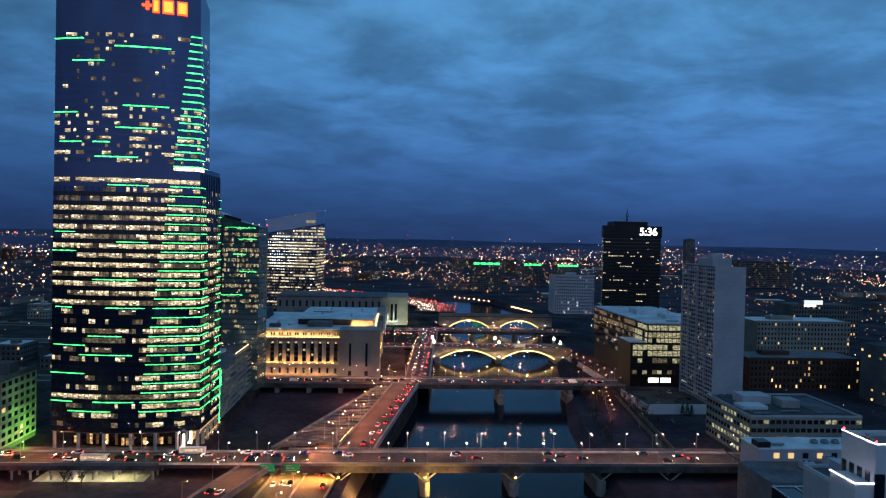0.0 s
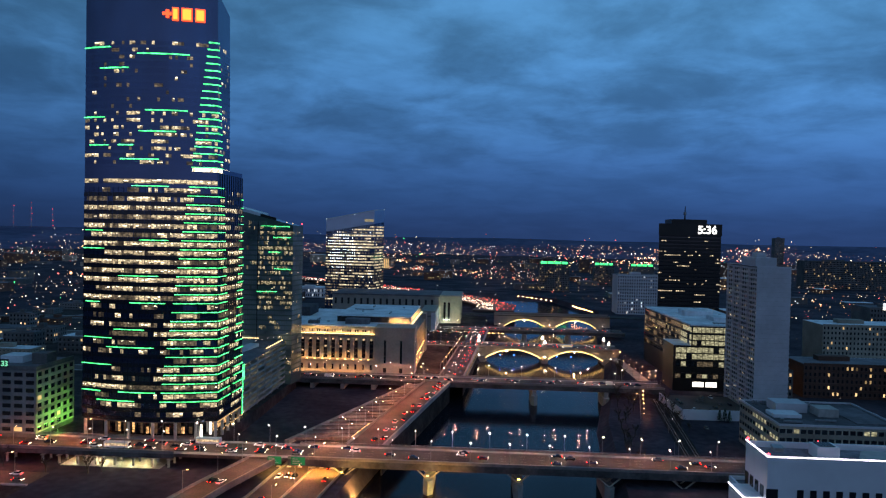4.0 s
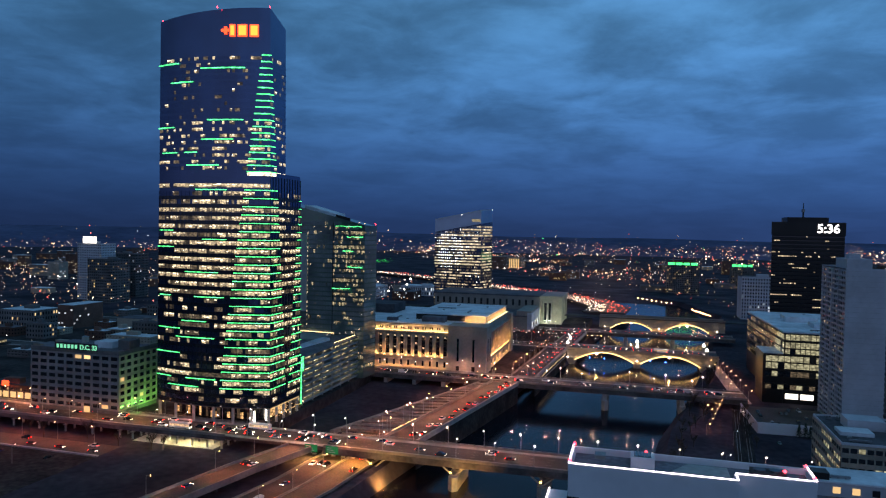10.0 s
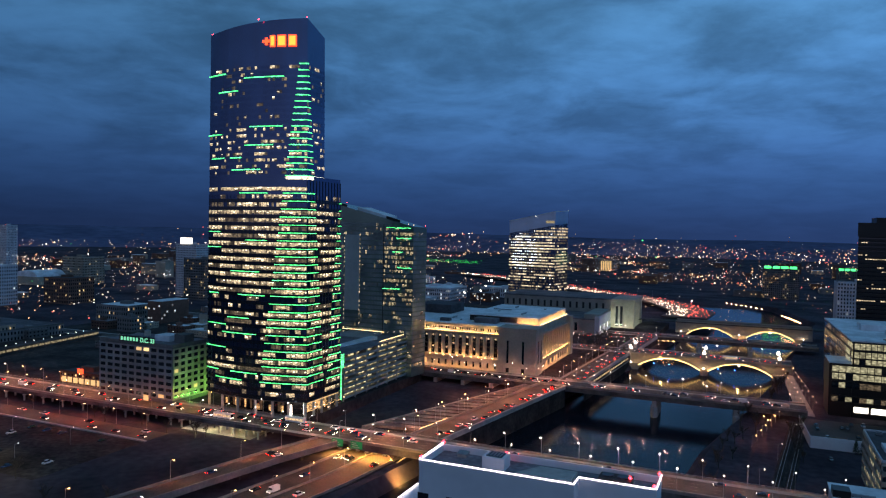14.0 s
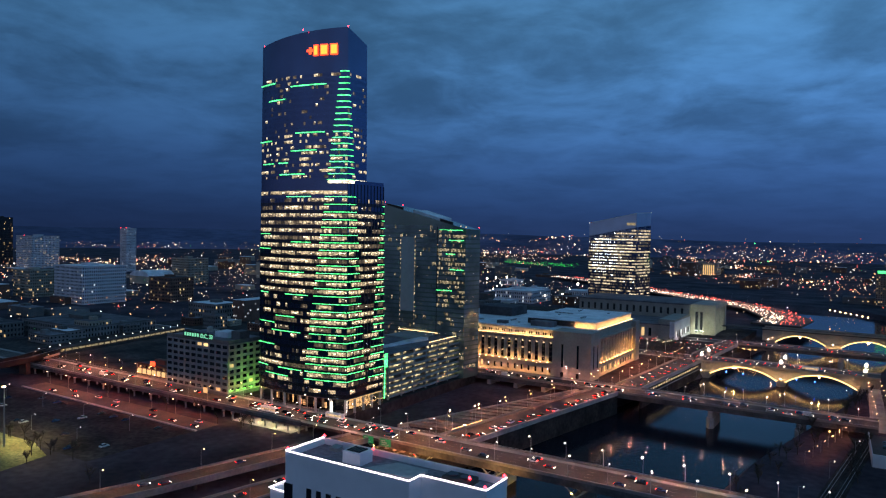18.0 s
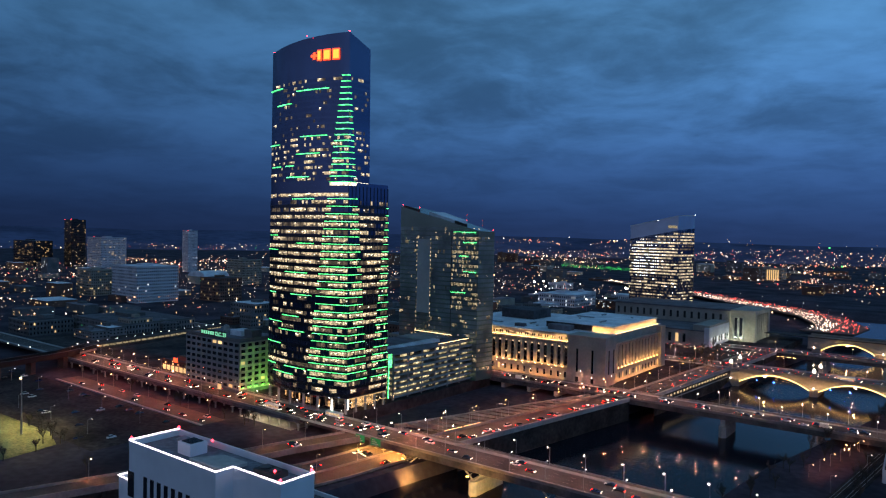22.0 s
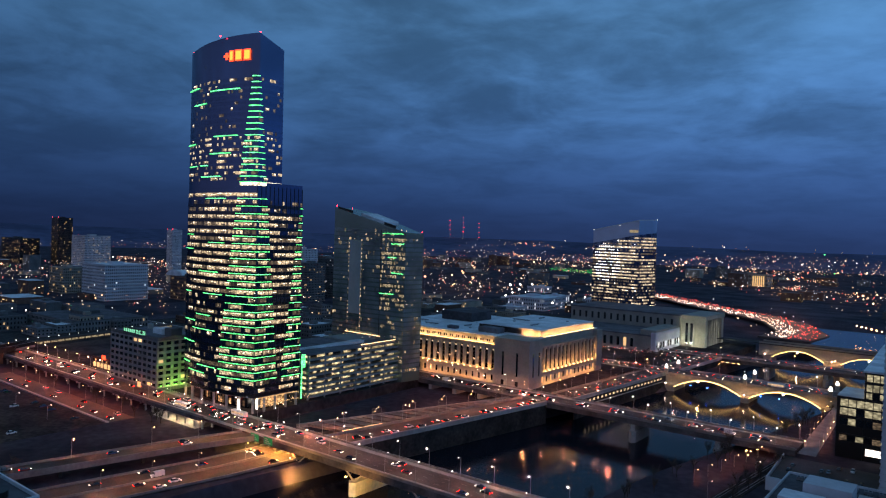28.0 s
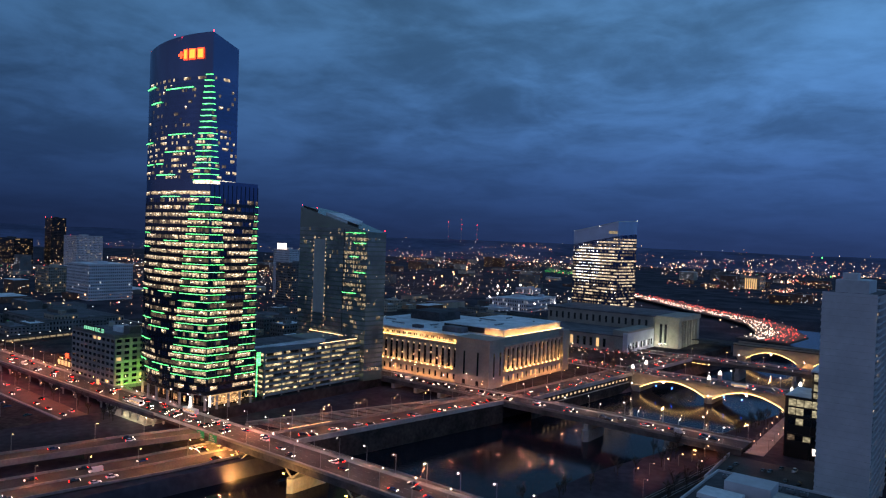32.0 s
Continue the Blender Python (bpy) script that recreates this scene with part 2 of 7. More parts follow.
M = dict(
    soil=material("winter_soil", (0.055, 0.049, 0.062), 0.95, grain=0.22, grain_scale=0.25, stain=0.45, stain_scale=0.018, bump=0.15, spec=0.03),
    lot=material("old_lot_asphalt", (0.045, 0.039, 0.038), 0.85, grain=0.4, grain_scale=0.4, stain=0.5, stain_scale=0.05, spec=0.05),
    bank_stone=material("dark_bank_stone", (0.045, 0.04, 0.038), 0.95, grain=0.3, grain_scale=0.5, stain=0.4, stain_scale=0.08, spec=0.05),
    block_top=material("dark_paving", (0.05, 0.044, 0.043), 0.9, grain=0.3, grain_scale=0.3, stain=0.5, stain_scale=0.04, spec=0.05),
    asphalt=material("asphalt", (0.080, 0.068, 0.062), 0.75, grain=0.25, grain_scale=1.2, stain=0.35, stain_scale=0.06, spec=0.15),
    deck=material("bridge_concrete", (0.20, 0.19, 0.175), 0.8, grain=0.15, grain_scale=0.8, stain=0.3, stain_scale=0.08, spec=0.15),
    # outer bridge girders, darker than the deck and mottled
    dark_deck=material("dark_mottled_girder", (0.10, 0.095, 0.092), 0.85, grain=0.2, grain_scale=0.6, stain=0.45, stain_scale=0.1, spec=0.1),
    beam_concrete=material("beam_concrete", (0.15, 0.13, 0.12), 0.85, grain=0.2, grain_scale=1.0, stain=0.4, stain_scale=0.12, spec=0.12),
    walkway=material("pavement_concrete", (0.28, 0.27, 0.26), 0.85, grain=0.15, grain_scale=1.0, stain=0.25, stain_scale=0.1, spec=0.15),
    paint=material("worn_road_paint", (0.26, 0.25, 0.23), 0.8, grain=0.4, grain_scale=1.0),
    concrete=material("weathered_concrete", (0.34, 0.33, 0.31), 0.85, grain=0.15, grain_scale=0.6, stain=0.25, stain_scale=0.05, spec=0.2),
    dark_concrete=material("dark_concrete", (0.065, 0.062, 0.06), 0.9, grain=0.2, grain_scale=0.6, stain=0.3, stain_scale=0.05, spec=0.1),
    white_panel=material("white_panel", (0.72, 0.73, 0.75), 0.55, grain=0.04, grain_scale=0.4, stain=0.08, stain_scale=0.06),
    white_wall=material("white_precast", (0.52, 0.51, 0.54), 0.75, grain=0.06, grain_scale=0.5, stain=0.12, stain_scale=0.07),
    limestone=material("limestone", (0.31, 0.275, 0.235), 0.8, grain=0.1, grain_scale=0.7, stain=0.15, stain_scale=0.08),
    brick=material("red_brown_brick", (0.14, 0.078, 0.06), 0.9, grain=0.2, grain_scale=1.5, stain=0.2, stain_scale=0.1, vary=0.25, spec=0.15),
    grey_wall=material("grey_masonry", (0.15, 0.147, 0.143), 0.9, grain=0.15, grain_scale=0.8, stain=0.25, stain_scale=0.06, vary=0.35, spec=0.15),
    tan_wall=material("tan_masonry", (0.33, 0.29, 0.23), 0.9, grain=0.15, grain_scale=0.8, stain=0.2, stain_scale=0.06, vary=0.2),
    roof_light=material("pale_roof_membrane", (0.70, 0.72, 0.75), 0.6, grain=0.1, grain_scale=0.4, stain=0.25, stain_scale=0.08, spec=0.3),
    roof_dark=material("dark_roof_felt", (0.125, 0.115, 0.125), 0.8, grain=0.2, grain_scale=0.4, stain=0.3, stain_scale=0.08, vary=0.5, spec=0.1),
    tower_glass=material("blue_tower_glass", (0.095, 0.138, 0.25), 0.10, metal=0.85, stain=0.15, stain_scale=0.03, spec=0.8),
    dark_glass=material("dark_window_glass", (0.012, 0.015, 0.02), 0.08, spec=0.8),
    sky_glass=material("sky_mirroring_glass", (0.09, 0.13, 0.24), 0.06, metal=0.9),
    green_glass=material("green_grey_glass", (0.20, 0.29, 0.25), 0.2, metal=0.55, stain=0.2, stain_scale=0.03, spec=0.7),
    bronze=material("bronze_black_cladding", (0.022, 0.019, 0.017), 0.4, metal=0.3, stain=0.3, stain_scale=0.05),
    green_pane=material("green_grey_pane", (0.22, 0.29, 0.28), 0.22, metal=0.35, stain=0.5, stain_scale=0.06, spec=0.7),
    stripe_panel=material("grey_green_blank_panel", (0.44, 0.46, 0.44), 0.7, grain=0.06, grain_scale=0.4, stain=0.12, stain_scale=0.05),
    office_glass=material("blue_grey_office_glass", (0.11, 0.16, 0.28), 0.12, metal=0.8, stain=0.2, stain_scale=0.03, spec=0.7),
    far_office=lamp_mat("pale_lit_office", (1.0, 0.82, 0.54), 0.72, 0.6, 0.5, 0.6),
    spandrel_glass=material("dark_spandrel_glass", (0.055, 0.058, 0.068), 0.16, metal=0.7, stain=0.2, stain_scale=0.05, spec=0.6),
    crown_glass=material("pale_crown_glass", (0.52, 0.64, 0.78), 0.3, metal=0.8, stain=0.1, stain_scale=0.04, spec=0.6),
    mullion=material("dark_aluminium", (0.05, 0.055, 0.065), 0.4, metal=0.7),
    steel=material("galvanised_steel", (0.30, 0.31, 0.32), 0.45, metal=0.8, grain=0.15, grain_scale=1.0),
    pale_steel=material("pale_painted_steel", (0.42, 0.40, 0.34), 0.6, grain=0.1),
    bark=material("bark", (0.05, 0.042, 0.034), 0.95, grain=0.3, grain_scale=3.0),
    twig=material("bare_twigs", (0.055, 0.044, 0.034), 0.95, grain=0.3, grain_scale=2.0),
    needle=material("dark_needles", (0.035, 0.05, 0.03), 0.9, grain=0.3, grain_scale=1.0),
    tyre=material("rubber", (0.02, 0.02, 0.02), 0.9),
    car_white=material("white_car_paint", (0.75, 0.75, 0.75), 0.25, spec=0.6),
    car_black=material("black_car_paint", (0.02, 0.02, 0.022), 0.2, spec=0.6),
    car_grey=material("grey_car_paint", (0.22, 0.23, 0.24), 0.25, metal=0.4),
    car_red=material("dark_red_car_paint", (0.22, 0.03, 0.03), 0.25),
    car_blue=material("dark_blue_car_paint", (0.03, 0.05, 0.14), 0.25),
    van_white=material("white_van_paint", (0.7, 0.7, 0.69), 0.35),
    slate_roof=material("blue_grey_roof_gravel", (0.20, 0.19, 0.21), 0.85, grain=0.25, grain_scale=1.2, stain=0.3, stain_scale=0.2, spec=0.1),
    hall_wall=material("pale_grey_hall_masonry", (0.25, 0.24, 0.235), 0.85, grain=0.12, grain_scale=0.6, stain=0.25, stain_scale=0.08, spec=0.15),
    sign_bar=material("faded_sign_paint", (0.30, 0.20, 0.16), 0.8, grain=0.4, grain_scale=0.8),
    sign_green=lamp_mat("lit_green_road_sign", (0.01, 0.30, 0.10), 0.5),
    grass=material("winter_grass", (0.16, 0.155, 0.07), 0.95, grain=0.4, grain_scale=0.8, stain=0.3, stain_scale=0.06, spec=0.05),
    # hill colour lightened and blued to carry the distance haze
    hill=material("hazy_far_hill", (0.105, 0.115, 0.19), 1.0, grain=0.15, grain_scale=0.02, stain=0.3, stain_scale=0.003, spec=0.0),
    office=lamp_mat("lit_office", (1.0, 0.79, 0.48), 0.80, 0.45, 0.6, 0.8),
    office_dim=lamp_mat("dim_office", (1.0, 0.76, 0.48), 0.13, 0.8, 0.7, 0.7),
    ceiling_light=lamp_mat("ceiling_light_row", (1.0, 0.86, 0.62), 2.4, 0.7, 0.7, 0.7),
    home=lamp_mat("lit_apartment", (1.0, 0.78, 0.5), 0.9, 0.7, 0.7, 0.9),
    home_dim=lamp_mat("dim_apartment", (1.0, 0.84, 0.5), 0.36, 0.95, 0.7, 0.9),
    lobby_dim=lamp_mat("dim_lobby", (1.0, 0.62, 0.34), 0.07, 0.5, 0.6, 0.6),
    lobby_glow=lamp_mat("amber_lobby", (1.0, 0.58, 0.24), 0.9, 0.5, 0.8, 0.6),
    window_warm=lamp_mat("warm_window", (1.0, 0.66, 0.30), 0.8, 0.9),
    window_cool=lamp_mat("cool_window", (0.85, 0.92, 1.0), 0.9, 0.8),
    garage_glow=lamp_mat("garage_glow", (1.0, 0.84, 0.46), 0.8, 0.8, 0.8, 0.3),
    glassy_office=lamp_mat("green_white_office", (0.98, 0.93, 0.58), 0.40, 0.6, 0.65, 0.45),
    bright_panel=lamp_mat("bright_white_window", (1.0, 0.95, 0.85), 2.6),
    led_green=lamp_mat("green_led", (0.065, 1.0, 0.27), 3.2, 0.2, 0.6, 0.55),
    led_white=lamp_mat("white_led", (0.92, 0.82, 1.0), 4.5),
    dot_white=lamp_mat("white_dot_lamp", (1.0, 0.84, 0.76), 3.6, 0.94, skew=3.0),
    stream_white=lamp_mat("far_headlight_glow", (1.0, 0.78, 0.60), 4.6, 0.8),
    stream_red=lamp_mat("far_taillight_glow", (1.0, 0.10, 0.08), 3.6, 0.7),
    dot_facade=lamp_mat("white_facade_dot", (0.92, 0.93, 1.0), 5.5, 0.5),
    dot_warm=lamp_mat("warm_dot_lamp", (1.0, 0.66, 0.40), 3.8, 0.94, skew=3.0),
    dot_orange=lamp_mat("orange_dot_lamp", (1.0, 0.44, 0.22), 3.6, 0.94, skew=3.0),
    dot_red=lamp_mat("red_dot_lamp", (1.0, 0.14, 0.12), 3.4, 0.9, skew=2.0),
    dot_green=lamp_mat("green_dot_lamp", (0.05, 1.0, 0.25), 2.0, 0.5),
    dot_blue=lamp_mat("blue_dot_lamp", (0.02, 0.12, 1.0), 18.0, 0.5),
    street_globe=lamp_mat("street_lamp_glow", (1.0, 0.82, 0.62), 60.0),
    sodium=lamp_mat("sodium_lamp_glow", (1.0, 0.46, 0.16), 30.0),
    street_down=lamp_mat("street_lamp_lens", (1.0, 0.43, 0.33), 540.0),
    sodium_down=lamp_mat("sodium_lamp_lens", (1.0, 0.30, 0.15), 1500.0),
    tunnel_down=lamp_mat("amber_tunnel_lens", (1.0, 0.46, 0.10), 2600.0),
    edge_strip=lamp_mat("warm_edge_strip", (1.0, 0.70, 0.34), 3.0),
    far_sodium=lamp_mat("far_sodium_glow", (1.0, 0.60, 0.36), 20.0),
    far_down=lamp_mat("far_sodium_lens", (1.0, 0.42, 0.28), 9000.0),
    low_sodium=lamp_mat("low_sodium_glow", (1.0, 0.42, 0.2), 30.0),
    low_down=lamp_mat("low_sodium_lens", (1.0, 0.15, 0.08), 1000.0),
    path_lamp=lamp_mat("path_lamp_glow", (1.0, 0.46, 0.2), 26.0),
    path_down=lamp_mat("path_lamp_lens", (1.0, 0.32, 0.16), 160.0),
    lot_down=lamp_mat("lot_lamp_lens", (1.0, 0.5, 0.25), 22.0),
    white_lamp=lamp_mat("white_lot_lamp", (1.0, 0.9, 0.8), 9.0),
    sodium_mast=lamp_mat("sodium_mast_glow", (1.0, 0.45, 0.2), 6.0),
    green_glow=lamp_mat("green_tree_lights", (0.03, 0.8, 0.16), 0.8, 0.7),
    pier_lantern=lamp_mat("pier_lantern_glow", (1.0, 0.86, 0.66), 30.0),
    big_globe=lamp_mat("lantern_glow", (1.0, 0.93, 0.84), 6.0),
    flood_lens=lamp_mat("floodlight_lens", (1.0, 0.70, 0.26), 6.0),
    yard_down=lamp_mat("yard_lamp_lens", (1.0, 0.88, 0.5), 1000.0),
    pier_glow=lamp_mat("amber_pier_lamp", (1.0, 0.52, 0.12), 20.0),
    arch_spot=lamp_mat("amber_arch_spot", (1.0, 0.62, 0.2), 400.0),
    arch_led=lamp_mat("warm_arch_led", (1.0, 0.70, 0.28), 6.0),
    headlight=lamp_mat("headlight", (1.0, 0.90, 0.76), 11.0),
    taillight=lamp_mat("taillight", (1.0, 0.02, 0.015), 13.0),
    sign_red=lamp_mat("red_orange_sign", (1.0, 0.07, 0.02), 3.0),
    sign_core=lamp_mat("orange_sign_core", (1.0, 0.24, 0.03), 3.4),
    sign_glow=lamp_mat("green_sign_letters", (0.25, 1.0, 0.62), 0.8),
    sign_white=lamp_mat("white_sign_letters", (1.0, 1.0, 1.0), 3.0),
    beacon=lamp_mat("red_beacon", (1.0, 0.03, 0.05), 12.0),
)

# water: dark, rippled and mirroring
water = bpy.data.materials.new("river_water")
water.use_nodes = True
nn, nl = water.node_tree.nodes, water.node_tree.links
nb_ = nn["Principled BSDF"]
nb_.inputs["Base Color"].default_value = (0.012, 0.012, 0.018, 1)
nb_.inputs["Roughness"].default_value = 0.09
nb_.inputs["IOR"].default_value = 1.33
nb_.inputs["Specular IOR Level"].default_value = 0.13
wt_ = nn.new("ShaderNodeTexNoise")
wt_.inputs["Scale"].default_value, wt_.inputs["Detail"].default_value = 0.9, 4.0
wb_ = nn.new("ShaderNodeBump")
wb_.inputs["Strength"].default_value, wb_.inputs["Distance"].default_value = 0.4, 0.09
nl.new(nn.new("ShaderNodeTexCoord").outputs["Object"], wt_.inputs["Vector"])
nl.new(wt_.outputs[0], wb_.inputs["Height"])
nl.new(wb_.outputs[0], nb_.inputs["Normal"])
M["water"] = water

# ---- building blocks ----


class Mesh:
    """Collects faces; one Mesh becomes one object."""

    def __init__(self):
        self.v, self.f = [], []

    def face(self, *pts):
        k = len(self.v)
        self.v += [tuple(p) for p in pts]
        self.f.append(tuple(range(k, k + len(pts))))
        return self

    def prism(self, poly, z0, z1, tops=None):
        """poly: corners counter-clockwise; z1 may be given corner by corner."""
        k, n = len(self.v), len(poly)
        tops = tops or [z1] * n
        self.v += [(x, y, z0) for x, y in poly] + [(x, y, z) for (x, y), z in zip(poly, tops)]
        self.f += [tuple(range(k + n - 1, k - 1, -1)), tuple(range(k + n, k + 2 * n))]
        self.f += [(k + i, k + (i + 1) % n, k + n + (i + 1) % n, k + n + i) for i in range(n)]
        return self

    def box(self, x0, y0, z0, x1, y1, z1):
        return self.prism([(x0, y0), (x1, y0), (x1, y1), (x0, y1)], z0, z1)

    def slab(self, a, b, z0, z1, out=0.0, depth=0.3, za=0.0):
        """An upright slab along the line a-b, its outer face out metres to the right of the line."""
        d = Vector((b[0] - a[0], b[1] - a[1])).normalized()
        nrm = Vector((d.y, -d.x))
        o, i = nrm * out, nrm * (out - depth)
        return self.prism([(a[0] + i.x, a[1] + i.y), (a[0] + o.x, a[1] + o.y), (b[0] + o.x, b[1] + o.y), (b[0] + i.x, b[1] + i.y)], z0, z1)

    def cyl(self, x, y, z0, z1, r0, r1=None, n=8):
        r1 = r0 if r1 is None else r1
        k = len(self.v)
        for z, r in ((z0, r0), (z1, r1)):
            self.v += [(x + r * math.cos(6.2832 * i / n), y + r * math.sin(6.2832 * i / n), z) for i in range(n)]
        self.f += [tuple(range(k + n - 1, k - 1, -1)), tuple(range(k + n, k + 2 * n))]
        self.f += [(k + i, k + (i + 1) % n, k + n + (i + 1) % n, k + n + i) for i in range(n)]
        return self

    def beam(self, a, b, w):
        """A square bar from a to b."""
        a, b = Vector(a), Vector(b)
        d = (b - a).normalized()
        s = d.cross(Vector((0, 0, 1)) if abs(d.z) < 0.9 else Vector((1, 0, 0))).normalized() * w / 2
        u = d.cross(s).normalized() * w / 2
        k = len(self.v)
        for p in (a, b):
            self.v += [tuple(p + q) for q in (-s - u, s - u, s + u, -s + u)]
        self.f += [(k, k + 1, k + 2, k + 3), (k + 7, k + 6, k + 5, k + 4)]
        self.f += [(k + i, k + 4 + i, k + 4 + (i + 1) % 4, k + (i + 1) % 4) for i in range(4)]
        return self

    def sweep(self, pts, w):
        """A square bar bent along pts, in one piece."""
        k, n = len(self.v), len(pts)
        pts = [Vector(q) for q in pts]
        for i, q in enumerate(pts):
            d = (pts[min(i + 1, n - 1)] - pts[max(i - 1, 0)]).normalized()
            s = d.cross(Vector((0, 0, 1)) if abs(d.z) < 0.95 else Vector((1, 0, 0))).normalized() * w / 2
            u = d.cross(s).normalized() * w / 2
            self.v += [tuple(q + o) for o in (-s - u, s - u, s + u, -s + u)]
        for i in range(n - 1):
            a = k + 4 * i
            self.f += [(a + j, a + 4 + j, a + 4 + (j + 1) % 4, a + (j + 1) % 4) for j in range(4)]
        e = k + 4 * (n - 1)
        self.f += [(k, k + 1, k + 2, k + 3), (e + 3, e + 2, e + 1, e)]
        return self

    def gem(self, x, y, z, r):
        """A small eight-sided lamp body."""
        k = len(self.v)
        self.v += [(x + r, y, z), (x, y + r, z), (x - r, y, z), (x, y - r, z), (x, y, z + r), (x, y, z - r)]
        for i in range(4):
            j = (i + 1) % 4
            self.f += [(k + i, k + j, k + 4), (k + j, k + i, k + 5)]
        return self

    def data(self, name, mat):
        me = bpy.data.meshes.new(name)
        me.from_pydata(self.v, [], self.f)
        me.materials.append(mat)
        return me


def part(name, mesh, mat, parent=None, label=""):
    """One mesh object under a thing or under a part; lies in world coordinates."""
    ob = new(name, mesh if isinstance(mesh, bpy.types.Mesh) else mesh.data(name, mat))
    if parent:
        ob.parent = parent
        ob.matrix_parent_inverse = Matrix.Translation(-parent.location) if parent.data is None else Matrix()
    if label:
        ob["label"] = label
    return ob


def thing(name, label, category, at=(0, 0, 0), group="", kind=""):
    """The Empty at the base of a thing."""
    ob = new(name)
    ob.location = at
    ob.matrix_world = Matrix.Translation(at)
    return tagged(ob, label, category, group, kind)


def structure(name, mesh, mat, label, category):
    return tagged(part(name, mesh, mat), label, category, kind="structure")


def piece(name, me, parent, x, y, z, rz=0.0):
    """A shared mesh set under a thing that stands unturned."""
    ob = new(name, me)
    ob.parent = parent
    ob.matrix_parent_inverse = Matrix.Translation(-parent.location)
    ob.matrix_basis = Matrix.Translation((x, y, z)) @ Matrix.Rotation(rz, 4, "Z")
    return ob


def along(a, b, t):
    return (a[0] + (b[0] - a[0]) * t, a[1] + (b[1] - a[1]) * t)


def facade(owner, a, b, z0, z1, floors, bays, wall, lit, dark, share, wide=0.6, high=0.55, proud=0.25, pier=True, seed=1, lift=0.5, names=("band", "pier"), single=False):
    """A wall from a to b (outside on its right): a recessed row of panes on every floor, bands and piers standing proud. share: how many panes are lit, by floor."""
    r = random.Random(seed)
    fh = (z1 - z0) / floors
    length = math.hypot(b[0] - a[0], b[1] - a[1])
    lit_m, dark_m = Mesh(), Mesh()
    wh = fh * high
    for k in range(floors):
        zb = z0 + k * fh + (fh - wh) * lift
        p = share(k) if callable(share) else share
        run = 0
        for j in range(bays):
            q0, q1 = along(a, b, (j + 0.5 - wide / 2) / bays), along(a, b, (j + 0.5 + wide / 2) / bays)
            run = run if r.random() < 0.45 else (1 if r.random() < p else 0)
            (lit_m if run else dark_m).slab(q0, q1, zb, zb + wh, 0.04, 0.1)
    if pier:
        for j in range(bays + 1):
            t0, t1 = max(0, (j - (1 - wide) / 2) / bays), min(1, (j + (1 - wide) / 2) / bays)
            part(names[1], Mesh().slab(along(a, b, t0), along(a, b, t1), z0, z1, proud, proud), wall, owner)
    for k in range(floors + 1):
        zb0 = max(z0, z0 + (k - 1) * fh + (fh - wh) * lift + wh)
        zb1 = min(z1, z0 + k * fh + (fh - wh) * lift)
        if zb1 - zb0 > 0.05:
            part(names[0], Mesh().slab(a, b, zb0, zb1, proud + 0.02, proud + 0.02), wall, owner)
    if lit_m.f:
        tagged(part("lit_window", lit_m, lit, owner, "lit window pane"), kind="stuff")
    if dark_m.f:
        tagged(part("dark_window", dark_m, dark, owner, "dark window panes"), kind="stuff")


def roof_unit(x, y, z, w, d, h, mat="steel", parent=None):
    """An air handler: casing, top fan rings and skirt."""
    t = thing("roof_air_handler", "grey metal air handling unit standing on the roof", "air handler", (x, y, z), "rooftop units")
    part("casing", Mesh().box(x - w / 2, y - d / 2, z + 0.2, x + w / 2, y + d / 2, z + h), M[mat], t)
    part("skirt", Mesh().box(x - w / 2 - 0.1, y - d / 2 - 0.1, z, x + w / 2 + 0.1, y + d / 2 + 0.1, z + 0.2), M["dark_concrete"], t)
    for k in (-0.25, 0.25):
        part("fan_ring", Mesh().cyl(x + k * w, y, z + h, z + h + 0.25, min(w, d) * 0.22, n=12), M["mullion"], t)
    return t


# ---- the large structure: ground, river, banks, streets ----
GROUND, WATER = -7.0, -14.0
WEST_BANK = [(-6000, -60), (-1500, -60), (-600, 20), (-300, 50), (-20, 82), (85, 97), (196, 112), (323, 137), (450, 150), (540, 160), (715, 168), (900, 95), (1000, 5), (1200, -195), (1600, -520), (2600, -900)]
EAST_BANK = [(-6000, 60), (-1500, 60), (-600, 135), (-300, 165), (-20, 192), (85, 203), (196, 226), (323, 248), (450, 262), (540, 276), (715, 300), (900, 262), (1000, 205), (1200, 30), (1600, -330), (2600, -740)]


def bank(line, y):
    for (y0, x0), (y1, x1) in zip(line, line[1:]):
        if y0 <= y <= y1:
            return x0 + (x1 - x0) * (y - y0) / (y1 - y0)
    return line[-1][1]


g = Mesh()
rows_ = []
for (y, wx), (_, ex) in zip(WEST_BANK, EAST_BANK):
    k = len(g.v)
    g.v += [(-6000, y, GROUND), (wx - 700, y, GROUND), (wx - 5, y, GROUND), (wx, y, WATER - 2 if y < 950 else GROUND), (ex, y, WATER - 2 if y < 950 else GROUND), (ex + 9, y, GROUND), (1200, y, GROUND), (6000, y, GROUND)]
    rows_.append(k)
k = len(g.v)
g.v += [(-6000, 6000, GROUND), (-1600, 6000, GROUND), (-1300, 6000, GROUND), (-1290, 6000, GROUND), (-1200, 6000, GROUND), (-1190, 6000, GROUND), (1200, 6000, GROUND), (6000, 6000, GROUND)]
rows_.append(k)
for r0, r1 in zip(rows_, rows_[1:]):
    g.f += [(r0 + i, r0 + i + 1, r1 + i + 1, r1 + i) for i in range(7)]
structure("ground", g, M["soil"], "dark winter ground on both sides of the river", "ground")
